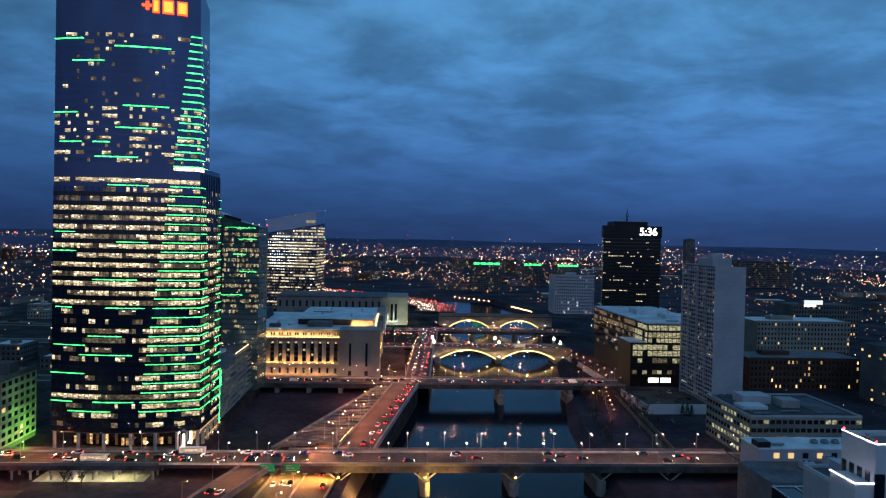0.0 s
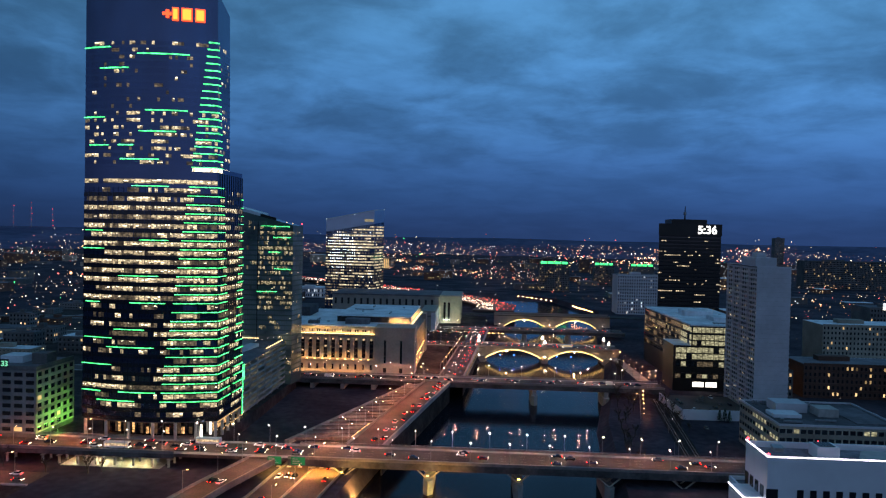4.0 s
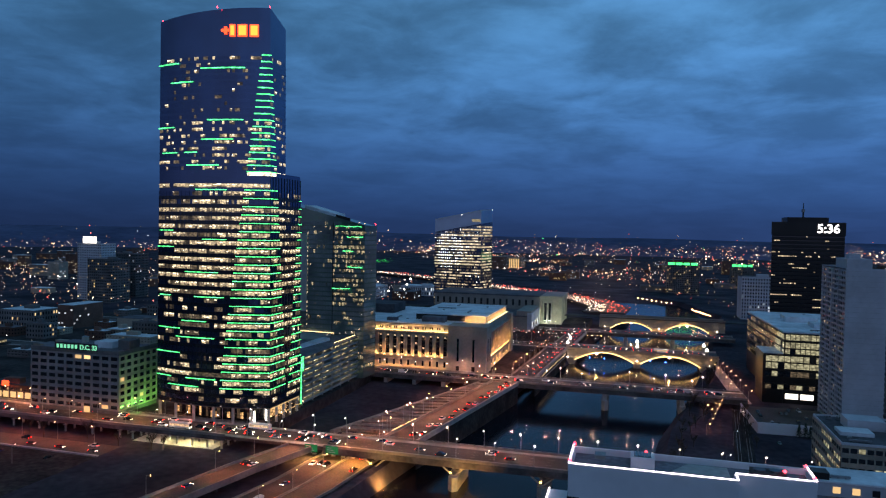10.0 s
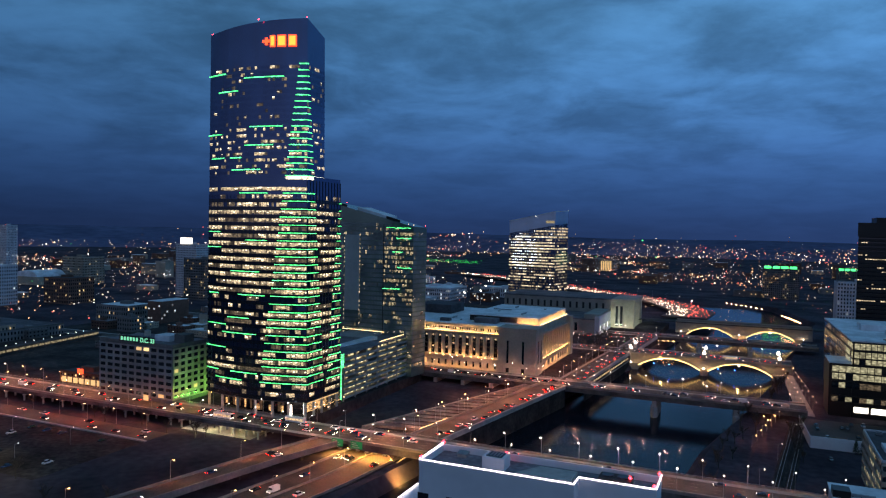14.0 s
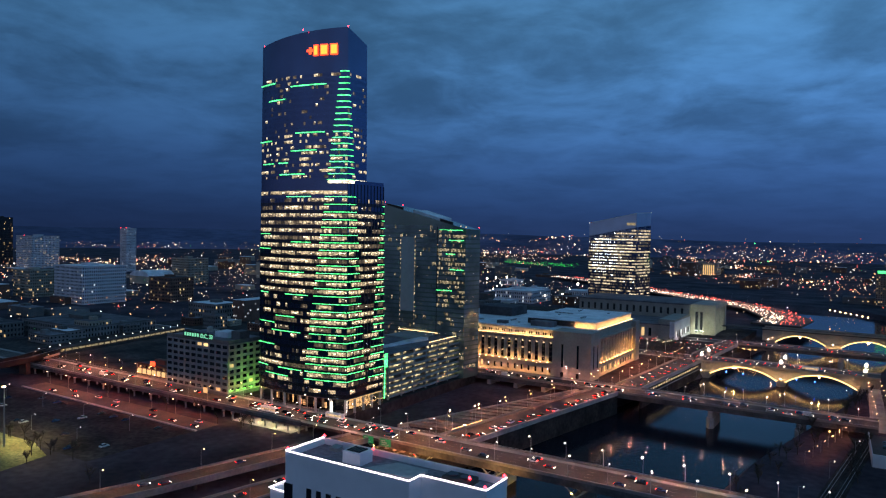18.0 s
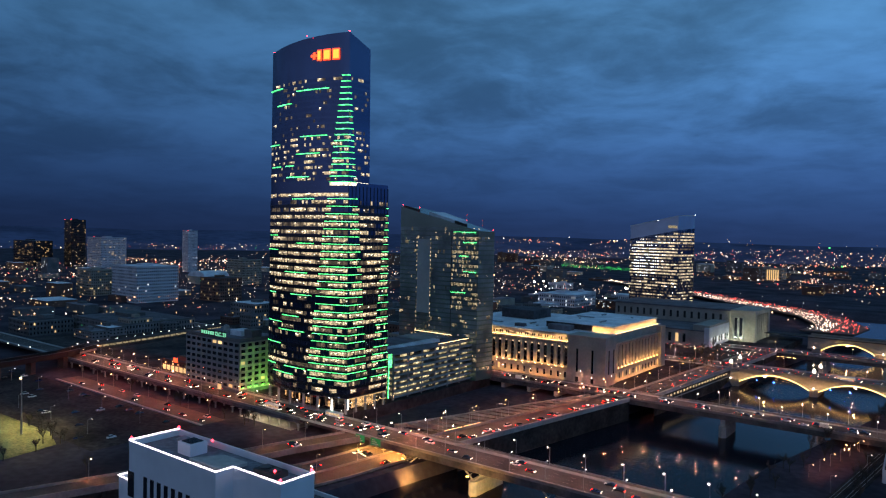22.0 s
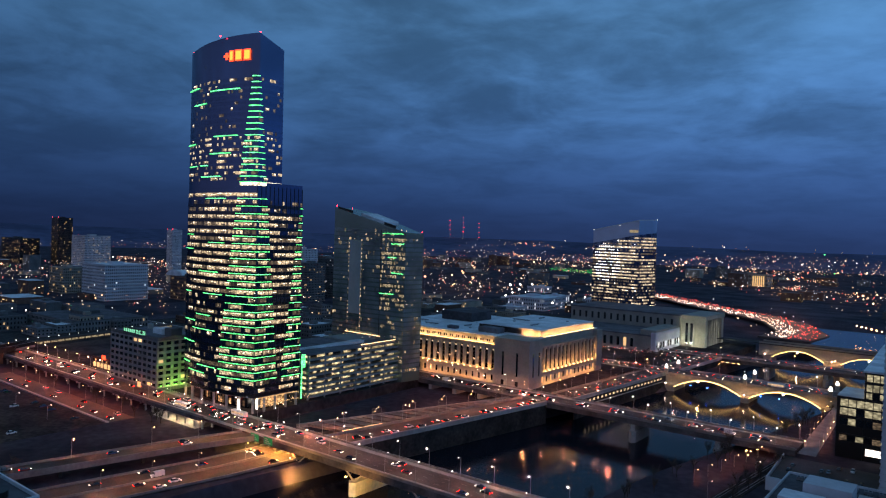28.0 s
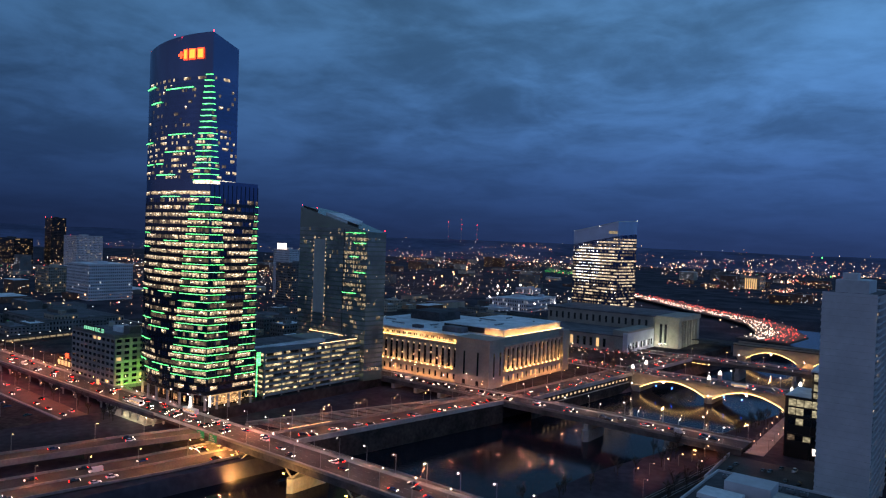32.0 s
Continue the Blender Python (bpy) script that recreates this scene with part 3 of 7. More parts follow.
structure("water", Mesh().face((-1500, -1400, WATER), (1200, -1400, WATER), (1200, 2600, WATER), (-1500, 2600, WATER)), M["water"], "dark rippled river that mirrors the city lights", "river")

# low hills along the horizon; blue distance haze is put into their colour
h = Mesh()
prev = None
for i in range(73):
    a_ = radians(-100 + i * 2.25)
    west = min(1.0, max(0.0, (-8 - math.degrees(a_)) / 22))
    top = 78 + 10 * noise.noise((i * 0.25, 0, 0)) + 4 * noise.noise((i * 1.1, 5, 0)) + 16 * west * west * (3 - 2 * west)
    s_, c_ = math.sin(a_), math.cos(a_)
    cur = [(3600 * s_, 3600 * c_ - 250, GROUND - 3), (4250 * s_, 4250 * c_ - 250, top), (4700 * s_, 4700 * c_ - 250, GROUND - 3)]
    if prev:
        h.face(prev[0], cur[0], cur[1], prev[1]).face(prev[1], cur[1], cur[2], prev[2])
    prev = cur
structure("backdrop", h, M["hill"], "low dark wooded hills along the horizon, tinted blue with haze", "hills")

# raised city blocks at street level
blk = Mesh().prism([(-420, -4), (3, -4), (3, 150), (-420, 150)], GROUND - 0.5, -0.3)
structure("ground_block_walnut", blk, M["block_top"], "raised city block behind a dark retaining wall", "ground")
structure("ground_block_post", Mesh().box(-420, 172, GROUND - 0.5, 104, 314, -0.3), M["block_top"], "raised city block paved at street level", "ground")
structure("ground_block_station", Mesh().prism([(-420, 341), (128, 341), (134, 429), (-420, 429)], GROUND - 0.5, -0.3), M["block_top"], "raised city block paved at street level", "ground")
structure("ground_block_north", Mesh().prism([(-420, 453), (138, 453), (140, 560), (-420, 700)], GROUND - 0.5, -0.3), M["block_top"], "raised ground beside the station", "ground")


def street(name, x0, x1, yc, width, z=0.0, thick=1.4, side=3.2, label="", posts=()):
    """A street along x: asphalt slab, raised pavements with kerbs, parapets and lane paint."""
    half = width / 2
    structure(name, Mesh().box(x0, yc - half, z - thick, x1, yc + half, z), M["asphalt"], label, "road")
    for s in (-1, 1):
        o = yc + s * (half - side / 2)
        structure("pavement", Mesh().box(x0, o - side / 2, z + 0.004, x1, o + side / 2, z + 0.16), M["walkway"], "concrete pavement with a kerb along the street", "pavement")
    dash = Mesh()
    for lane in (-0.25, 0.0, 0.25):
        x = x0
        while x < x1:
            dash.box(x, yc + lane * (width - 2 * side) - 0.08, z + 0.004, min(x + 3, x1), yc + lane * (width - 2 * side) + 0.08, z + 0.012)
            x += 9
    tagged(part("lane_marking", dash, M["paint"]), "worn white lane dashes on the asphalt", "road marking", kind="structure")


street("road_walnut", -900, 262, -15, 22, label="wide asphalt street carried on a bridge across the river")
street("road_walnut_east", 263, 700, -15, 20, z=-0.1, label="asphalt street leading into the city")
street("road_chestnut", -420, 262, 161, 21, label="asphalt street on a bridge, full of queued cars")
street("road_market", -420, 262, 327.5, 25, label="wide asphalt street over the arch bridge")
street("road_kennedy", -420, 290, 441, 22, label="asphalt street on a flat girder bridge")

# the drive along the west bank, above the expressway
for (a, b) in (((78, -4), (104, 150)), ((113, 172), (123, 314)), ((127, 341), (133, 430))):
    m_ = Mesh().prism([(a[0] - 9, a[1]), (a[0] + 8, a[1]), (b[0] + 8, b[1]), (b[0] - 9, b[1])], -1.5, 0.0)
    structure("road_drive", m_, M["asphalt"], "riverside drive on a concrete deck, lit by headlights", "road")
    w_ = Mesh().prism([(a[0] + 8.02, a[1]), (a[0] + 8.6, a[1]), (b[0] + 8.6, b[1]), (b[0] + 8.02, b[1])], WATER - 1, -1.6)
    structure("wall_drive", Mesh().prism([(a[0] + 8.02, a[1]), (a[0] + 9.0, a[1]), (b[0] + 9.0, b[1]), (b[0] + 8.02, b[1])], -1.596, 1.0), M["concrete"], "pale concrete parapet on top of the river wall", "parapet")
    structure("wall_river", w_, M["bank_stone"], "tall dark retaining wall standing in the river", "wall")
    w_ = Mesh().prism([(a[0] - 9.4, a[1]), (a[0] - 9.02, a[1]), (b[0] - 9.02, b[1]), (b[0] - 9.4, b[1])], -1.5, 1.5)
    structure("wall_drive", w_, M["deck"], "low concrete parapet along the drive", "parapet")
# lit gallery in the river wall
gal = thing("river_wall_gallery", "row of lit openings in the river wall below the drive", "gallery", (118, 240, -6))
for i in range(22):
    y = 186 + i * 5.6
    x = 113 + (y - 172) * 10 / 142 + 8.62
    part("opening", Mesh().box(x, y, -4.3, x + 0.15, y + 5.4, -2.9), M["home"], gal)
    part("post", Mesh().box(x, y + 5.4, -6.0, x + 0.3, y + 5.6, -1.2), M["concrete"], gal)
part("ledge", Mesh().prism([(121, 186), (122.9, 186), (131.5, 309), (129.8, 309)], -6.6, -6.0), M["concrete"], gal)

# plaza deck of beams above the sunken expressway
deck_ = thing("expressway_beam_deck", "rows of concrete beams spanning the sunken expressway", "beam deck", (70, 70, -7))
for i in range(17):
    t = (i + 0.5) / 17
    y = 8 + t * 138
    xl, xr = 38 + t * 47, 68 + t * 26
    tilt_ = rng.uniform(-.25, .25)
    part("beam", Mesh().prism([(xl, y - 2.7), (xr, y + 2.3), (xr, y + 6.6), (xl, y + 1.6)], -2.4, -1.0, [-1.0, -1.0 + tilt_, -.7 + tilt_, -.7]), M["beam_concrete"], deck_)
part("edge_girder", Mesh().prism([(36, 4), (38, 4), (86, 148), (84, 148)], -2.8, -0.6), M["deck"], deck_)
structure("road_expressway_cut", Mesh().prism([(34, -4), (69, -4), (95, 150), (84, 150)], GROUND + 0.02, GROUND + 0.05), M["asphalt"], "sunken expressway below the beams", "road")

# expressway south of the first bridge: two carriageways and the ramp
EXPRESS = [(58, -4), (52, -60), (38, -130), (8, -240), (-40, -380), (-90, -520)]
RAMP = [(34, -26), (24, -60), (8, -130), (-26, -240), (-75, -380), (-130, -520)]


def ribbon(line, half, z0, z1, shift=0.0):
    m = Mesh()
    pts = []
    for i, (x, y) in enumerate(line):
        a, b = Vector(line[max(i - 1, 0)]), Vector(line[min(i + 1, len(line) - 1)])
        d = (b - a).normalized()
        n = Vector((-d.y, d.x))
        pts.append(((x + n.x * (shift + half), y + n.y * (shift + half)), (x + n.x * (shift - half), y + n.y * (shift - half))))
    for (l0, r0), (l1, r1) in zip(pts, pts[1:]):
        m.prism([l0, r0, r1, l1][::-1], z0, z1)
    return m


structure("road_expressway", ribbon(EXPRESS, 15, -8.2, -6.6), M["asphalt"], "expressway with orange-lit lanes and heavy traffic", "road")
structure("wall_median", ribbon(EXPRESS, 0.3, -6.596, -5.7), M["deck"], "concrete median barrier of the expressway", "barrier")
for s in (-14.6, 14.6):
    structure("wall_expressway", ribbon(EXPRESS, 0.35, -8.3, -5.6, s), M["deck"], "concrete side barrier of the expressway", "barrier")
structure("road_ramp", ribbon(RAMP, 6.5, -2.3, -0.9), M["asphalt"], "raised ramp climbing to the street", "road")
for s in (-6.4, 6.4):
    structure("wall_ramp", ribbon(RAMP, 0.3, -2.6, 0.2, s), M["deck"], "concrete parapet of the raised ramp", "parapet")
pier_me = Mesh().box(-0.7, -0.7, 0, 0.7, 0.7, 5.2).box(-5.5, -0.8, 5.2, 5.5, 0.8, 6.1).data("pier", M["dark_concrete"])
for (x0, y0), (x1, y1) in zip(RAMP, RAMP[1:]):
    n_ = max(1, int(math.hypot(x1 - x0, y1 - y0) / 26))
    for i in range(n_):
        x, y = along((x0, y0), (x1, y1), (i + 0.5) / n_)
        ob = new("ramp_pier", pier_me)
        ob.location = (x, y, -8.5)
        tagged(ob, "dark concrete pier carrying the raised ramp", "pier", "ramp piers")
low_wall = Mesh()
for (x0, y0), (x1, y1) in zip(EXPRESS, EXPRESS[1:]):
    low_wall.prism([(x0 + 15.1, y0), (x0 + 16, y0), (x1 + 16, y1), (x1 + 15.1, y1)][::-1], WATER - 1.5, -6.7)
structure("wall_embankment", low_wall, M["bank_stone"], "dark embankment wall between expressway and river", "wall")

# lower road and lots south of the street on the west side
structure("road_lower", Mesh().prism([(-246, -51), (-60, -53), (-60, -38), (-246, -36)], GROUND + 0.01, GROUND + 0.06), M["asphalt"], "low street lit red by tail lights", "road")
structure("road_lot", Mesh().box(-330, -118, GROUND + 0.01, -60, -55.4, GROUND + 0.05), M["lot"], "dark car park with rows of parked cars", "car park")
structure("wall_lower", Mesh().prism([(-246, -53.2), (-60, -55.2), (-60, -53.6), (-246, -51.6)], GROUND, GROUND + .5), M["concrete"], "pale concrete kerb strip between lower road and car park", "wall")
structure("ground_field", Mesh().prism([(-170, -190), (-88, -190), (-78, -150), (-84, -124), (-110, -116), (-170, -118)], GROUND + 0.01, GROUND + 0.08), M["grass"], "floodlit yellow-green sports field", "field")
structure("road_east_bank", Mesh().prism([(236, -2), (246, -2), (262, 148), (252, 148)], GROUND + 0.02, GROUND + 0.06), M["lot"], "dark rail bed along the east bank", "road")
structure("path_east", Mesh().prism([(258, 172), (268, 172), (262, 312), (254, 312)], GROUND + 0.02, GROUND + 0.08), M["walkway"], "lamp-lit river path", "path")


# ---- bridges ----
def girder_bridge(name, x0, x1, yc, width, xs, z_base, label, struts=False, deep=3.2, columns=False):
    t = thing(name, label, "bridge", ((x0 + x1) / 2, yc, z_base))
    half = width / 2
    for s in (-1, 1):
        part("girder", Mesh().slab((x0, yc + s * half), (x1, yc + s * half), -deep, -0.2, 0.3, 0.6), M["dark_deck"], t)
        par = part("parapet", Mesh().slab((x0, yc + s * half), (x1, yc + s * half), -0.2, 1.05, 0.25, 0.3), M["deck"], t)
        part("rail", Mesh().beam((x0, yc + s * half, 1.35), (x1, yc + s * half, 1.35), 0.12), M["steel"], par)
    for k in range(1, 5):
        y = yc - half + k * width / 5
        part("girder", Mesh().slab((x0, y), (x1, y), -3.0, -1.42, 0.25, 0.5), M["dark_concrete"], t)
    for x in xs:
        if columns:
            for k in range(4):
                part("column", Mesh().cyl(x, yc - half + 1.5 + k * (width - 3) / 3, z_base, -3.4, .55, n=10), M["concrete"], t)
            part("pier_head", Mesh().box(x - .8, yc - half + .5, -3.4, x + .8, yc + half - .5, -3.02), M["concrete"], t)
            continue
        p = part("river_pier", Mesh().prism([(x - 2.2, yc - half), (x, yc - half - 2), (x + 2.2, yc - half), (x + 2.2, yc + half), (x, yc + half + 2), (x - 2.2, yc + half)], WATER - 2, -7.4), M["concrete"], t)
        if struts:
            for y in (yc - half + 1, yc - 3.5, yc + 3.5, yc + half - 1):
                for dx in (-5.5, 5.5):
                    part("strut", Mesh().beam((x, y, -7.6), (x + dx, y, -3.1), 0.55), M["pale_steel"], p)
                part("tie", Mesh().beam((x - 5.5, y, -3.35), (x + 5.5, y, -3.35), 0.4), M["pale_steel"], p)
        else:
            part("pier_head", Mesh().box(x - 1.4, yc - half + 0.5, -7.4, x + 1.4, yc + half - 0.5, -3.2), M["concrete"], p)
    return t


girder_bridge("street_bridge", 46, 262, -15, 22.4, (72, 111, 152, 193, 226), WATER, "pale concrete girder bridge with V-shaped steel struts", True)
girder_bridge("street_bridge", 108, 262, 161, 21.4, (172, 222), WATER, "plain concrete girder bridge with rounded river piers")
girder_bridge("street_bridge", 136, 290, 441, 22.4, (182, 230), WATER, "flat girder bridge with orange light below its deck")
girder_bridge("street_viaduct", -300, -8, -15, 22.2, [-282 + 17.5 * i for i in range(13)] + [-64, -55, -46, -37, -28, -19, -11], GROUND - 1, "concrete viaduct that carries the street over low ground", deep=2.2, columns=True)
girder_bridge("street_viaduct", 3, 104, 161, 21.2, (14, 36, 58, 80), GROUND - 1, "concrete viaduct over the dark rail yard")


def arch_bridge(name, x0, x1, yc, width, spans, z_deck, z_spring, label, rise):
    """Stone arches with lit edges. spans: pairs of x."""
    t = thing(name, label, "bridge", ((x0 + x1) / 2, yc, WATER))
    half = width / 2
    for s in (-1, 1):
        y = yc + s * half
        for a, b in spans:
            n = 24
            pts = []
            for i in range(n + 1):
                u = i / n
                pts.append((a + (b - a) * u, z_spring + rise * 4 * u * (1 - u)))
            o0, o1 = min(y + s * .25, y - s * .5), max(y + s * .25, y - s * .5)
            wallm = Mesh()
            for xa, za in pts:
                wallm.v += [(xa, o0, za), (xa, o0, z_deck - .6), (xa, o1, z_deck - .6), (xa, o1, za)]
            for i in range(n):
                k = 4 * i
                wallm.f += [(k + j, k + 4 + j, k + 4 + (j + 1) % 4, k + (j + 1) % 4) for j in range(4)]
            wallm.f += [(0, 1, 2, 3), (4 * n + 3, 4 * n + 2, 4 * n + 1, 4 * n)]
            sp = part("spandrel_wall", wallm, M["limestone"], t)
            led = Mesh().sweep([(xa, y + s * .42, za + .3) for xa, za in pts], .34)
            part("arch_light", led, M["arch_led"], sp, "glowing warm light line along the arch")
        part("cornice", Mesh().box(x0, min(y, y + s * 0.7), z_deck - 0.6, x1, max(y, y + s * 0.7), z_deck), M["limestone"], t)
        part("parapet", Mesh().box(x0, min(y, y + s * 0.4), z_deck, x1, max(y, y + s * 0.4), z_deck + 1.1), M["limestone"], t)
    for a, b in spans:
        vault = Mesh()
        n = 16
        for i in range(n):
            u0, u1 = i / n, (i + 1) / n
            p0, p1 = (a + (b - a) * u0, z_spring + rise * 4 * u0 * (1 - u0)), (a + (b - a) * u1, z_spring + rise * 4 * u1 * (1 - u1))
            vault.face((p0[0], yc - half, p0[1]), (p0[0], yc + half, p0[1]), (p1[0], yc + half, p1[1]), (p1[0], yc - half, p1[1]))
        part("vault", vault, M["limestone"], t)
    edges = [x0] + [q for s in spans for q in s] + [x1]
    for a, b in zip(edges[::2], edges[1::2]):
        part("river_pier", Mesh().prism([(a, yc - half - 1), ((a + b) / 2, yc - half - 3), (b, yc - half - 1), (b, yc + half + 1), ((a + b) / 2, yc + half + 3), (a, yc + half + 1)], WATER - 2, z_spring + 2.2), M["limestone"], t)
        part("pier_wall", Mesh().box(a, yc - half, z_spring + 2.2, b, yc + half, z_deck - 0.6), M["limestone"], t)
        part("lantern", Mesh().gem((a + b) / 2, yc - half - 2.6, z_spring + 2.8, 0.6), M["pier_lantern"], t)
    return t


arch_bridge("arch_bridge", 126, 262, 327.5, 25, [(138.5, 190.5), (196.5, 247)], -0.1, -10.4, "stone arch bridge outlined with warm light, crossed by traffic", 8.0)
arch_bridge("rail_arch_bridge", 150, 292, 541, 18, [(163, 211), (226, 274)], 6.0, -8.0, "heavy stone rail bridge with two glowing arches", 8.2)
structure("road_rail_deck", Mesh().box(-60, 531, 4.6, 330, 551, 5.4), M["dark_concrete"], "dark rail deck on the stone bridge", "rail deck")

# ---- the glass skyscraper ----
TOWER_TOP = 222.0
FL0, FL1, FLN = 19.0, 125.5, 24
FU0, FU1, FUN = 135.2, 197.0, 18


def south(s, out=0.0):
    """A point of the tower's bowed south face; s from 0 in the west to 1 at the corner."""
    x, y = -66 + 66 * s, -2 + 2 * s - 24 * s * (1 - s)
    d = Vector((66, 2 - 24 * (1 - 2 * s))).normalized()
    return (x + d.y * out, y - d.x * out)


tower = thing("skyscraper", "tall blue glass skyscraper with lit floors and green light lines", "skyscraper", (-33, 10, 0))
NB = 24
bow = [south(i / NB) for i in range(NB + 1)]
upper_poly = bow + [(-0.5, 18), (-66, 18)]
lower_poly = bow + [(1.0, 33), (-66, 33)]
tops = [TOWER_TOP - 4.2 * (1 - i / NB) ** 1.5 for i in range(NB + 1)] + [215.5, 213.5]
part("lower_body", Mesh().prism(lower_poly, 8.9, 135.2), M["tower_glass"], tower)
part("upper_body", Mesh().prism(upper_poly, 135.2, 196), M["tower_glass"], tower)
part("crown", Mesh().prism(upper_poly, 196, 222, tops), M["tower_glass"], tower, "plain dark glass crown")
part("roof_edge", Mesh().prism([south(0.01, -0.6)] + [south(i / 8, -0.6) for i in range(1, 8)] + [(-1.2, 0.8), (-1.6, 17), (-65, 17)], 213, 213.4), M["roof_dark"], tower)
part("soffit", Mesh().prism([south(i / NB, -0.3) for i in range(NB + 1)] + [(0.5, 32), (-65, 32)], 8.4, 8.88), M["dark_concrete"], tower)

floor_z = [FL0 + (FL1 - FL0) * k / FLN for k in range(FLN + 1)] + [FU0 + (FU1 - FU0) * k / FUN for k in range(FUN + 1)]
r_t = random.Random(11)
lit_count = 0
stuff_lit, stuff_dim, stuff_dark = Mesh(), Mesh(), Mesh()
DARK_FLOORS = (4, 5, 6, 9, 10, 22, 23)


def pane(a, b, z0, z1, how):
    global lit_count
    if how == "lit" and lit_count < 40:
        lit_count += 1
        part("lit_pane", Mesh().slab(a, b, z0, z1, 0.06, 0.12), M["office"], tower)
    else:
        {"lit": stuff_lit, "dim": stuff_dim, "dark": stuff_dark}[how].slab(a, b, z0, z1, 0.06, 0.12)


lights_m = Mesh()


def row(z, fh, pts, share, dim, keep=0.62):
    """One storey: panes nearly as high as the storey, with rows of ceiling lights showing behind the lit ones."""
    run, bright = "dark", True
    for i, (a, b) in enumerate(zip(pts, pts[1:])):
        if r_t.random() > keep:
            q, p = r_t.random(), share(i / len(pts)) if callable(share) else share
            run = "lit" if q < p else ("dim" if q < p + dim else "dark")
            bright = r_t.random() < 0.7
        a2, b2 = along(a, b, 0.03), along(a, b, 0.97)
        sill = .30 + (r_t.choice((0, 0, 0, .08, .14, .2, .26)) if run == "lit" else 0)
        pane(a2, b2, z + fh * sill, z + fh * .80, run)
        if sill > .3:
            stuff_dim.slab(a2, b2, z + fh * .30, z + fh * (sill - .01), 0.06, 0.12)
        if run != "dark" and (bright if run == "lit" else r_t.random() < .12):
            q0 = r_t.choice((.04, .04, .2, .4))
            zc = z + fh * r_t.choice((.66, .62, .5))
            lights_m.slab(along(a, b, q0), along(a, b, min(.96, q0 + r_t.choice((.4, .9, .9)))), zc, zc + fh * r_t.choice((.07, .11, .13)), .1, .06)


for k in range(-2, FLN):
    z, fh = FL0 + k * (FL1 - FL0) / FLN, (FL1 - FL0) / FLN
    share = 0.3 if k in DARK_FLOORS else (0.6 if k < 4 else 0.78)
    west = 0.12 if 2 < k < 11 else (0.35 if k <= 2 else share)
    row(z, fh, [south(i / 44) for i in range(45)], (lambda q: west if q < .52 + .05 * (k % 3) else share) if k >= 0 else .3, 0.26)
    row(z, fh, [(i / 22, i * 1.5) for i in range(23)], share * 0.75, 0.3)
    part("spandrel", Mesh().prism([south(i / 12, 0.22) for i in range(13)] + [(1.25, 33), (-66, 33)], z - fh * .19, z + fh * .26), M["spandrel_glass"], tower)
row(FL1, 4.2, bow, 0.95, 0.0)
for k in range(FUN):
    z, fh = floor_z[FLN + 1 + k], (FU1 - FU0) / FUN
    share = 0.30 if k < 8 else (0.035 if k < 17 else 0.3)
    if k == 0:
        share = 0.12
    row(z, fh, [south(i / 48) for i in range(49)], share, 0.08, 0.22)
    row(z, fh, [(-0.5 * i / 12, i * 1.5) for i in range(13)], share * 0.5, 0.12, 0.2)
    part("spandrel", Mesh().prism([south(i / 12, 0.15) for i in range(13)] + [(-0.3, 18), (-66, 18)], z - 0.4, z + 0.5), M["tower_glass"], tower)
for m_, mat_, lab in ((stuff_lit, "office", "lit office panes"), (stuff_dim, "office_dim", "dim office panes"), (stuff_dark, "sky_glass", "dark panes"), (lights_m, "ceiling_light", "rows of ceiling lights behind the glass")):
    tagged(part("window_panes", m_, M[mat_], tower, lab), kind="stuff")
part("bright_floor", Mesh().slab(south(0.83, 0.3), south(1, 0.3), 133.2, 135.4, 0.1, 0.2), M["ceiling_light"], tower, "bright amenity floor")
part("bright_floor", Mesh().slab((0, 0), (-0.3, 17.5), 133.2, 135.4, 0.3, 0.2), M["ceiling_light"], tower, "bright amenity floor")
for i in range(NB + 1):
    x, y = south(i / NB, 0.28)
    part("mullion", Mesh().box(x - 0.06, y - 0.08, 15, x + 0.06, y + 0.08, 125), M["tower_glass"], tower)
for i in range(12):
    part("mullion", Mesh().box(0.02 + i / 11, i * 3.0 - 0.1, 15, 0.3 + i / 11, i * 3.0 + 0.1, 133), M["mullion"], tower)


def bar(s0, s1, z):
    n = max(1, int((s1 - s0) * 24))
    m = Mesh().sweep([(*south(s0 + (s1 - s0) * i / n, 0.55), z) for i in range(n + 1)], 0.48 if z > 128 else 0.36)
    part("light_line", m, M["led_green"], tower, "glowing green light line")


for z in floor_z:
    t = (197 - z) / 178
    s_w = (4.0 + 21.5 * t) / 66
    bar(1 - s_w, 1.0, z)
    e = .5 + 15 * t
    part("light_line", Mesh().beam((0.5, -0.3, z), (0.5 + e / 33, e, z), 0.34), M["led_green"], tower, "glowing green light line")
    if z < 122:
        q = 33 - (1.5 + 12.5 * (122 - z) / 103)
        part("light_line", Mesh().beam((0.6 + q / 33, q, z), (1.6, 33.2, z), 0.34), M["led_green"], tower, "glowing green light line")
BARS = [(192.5, .0, .22), (191, .44, .81), (183, .14, .37), (164, .5, .8), (160, 0, .18), (154, .45, .72), (147, .05, .21), (147, .29, .41), (137.5, .31, .6),
        (123.5, .4, .67), (105.4, .02, .17), (100, .46, .67), (92.5, 0, .18), (83, .3, .6), (69.5, .39, .65), (67, .03, .15), (56.5, .27, .5),
        (49.5, .02, .25), (43.5, .21, .57), (37, 0, .25), (25, .31, .58), (24, 0, .16), (18.8, .13, .43)]
for z, s0, s1 in BARS:
    bar(s0, s1, min(floor_z, key=lambda q: abs(q - z)))
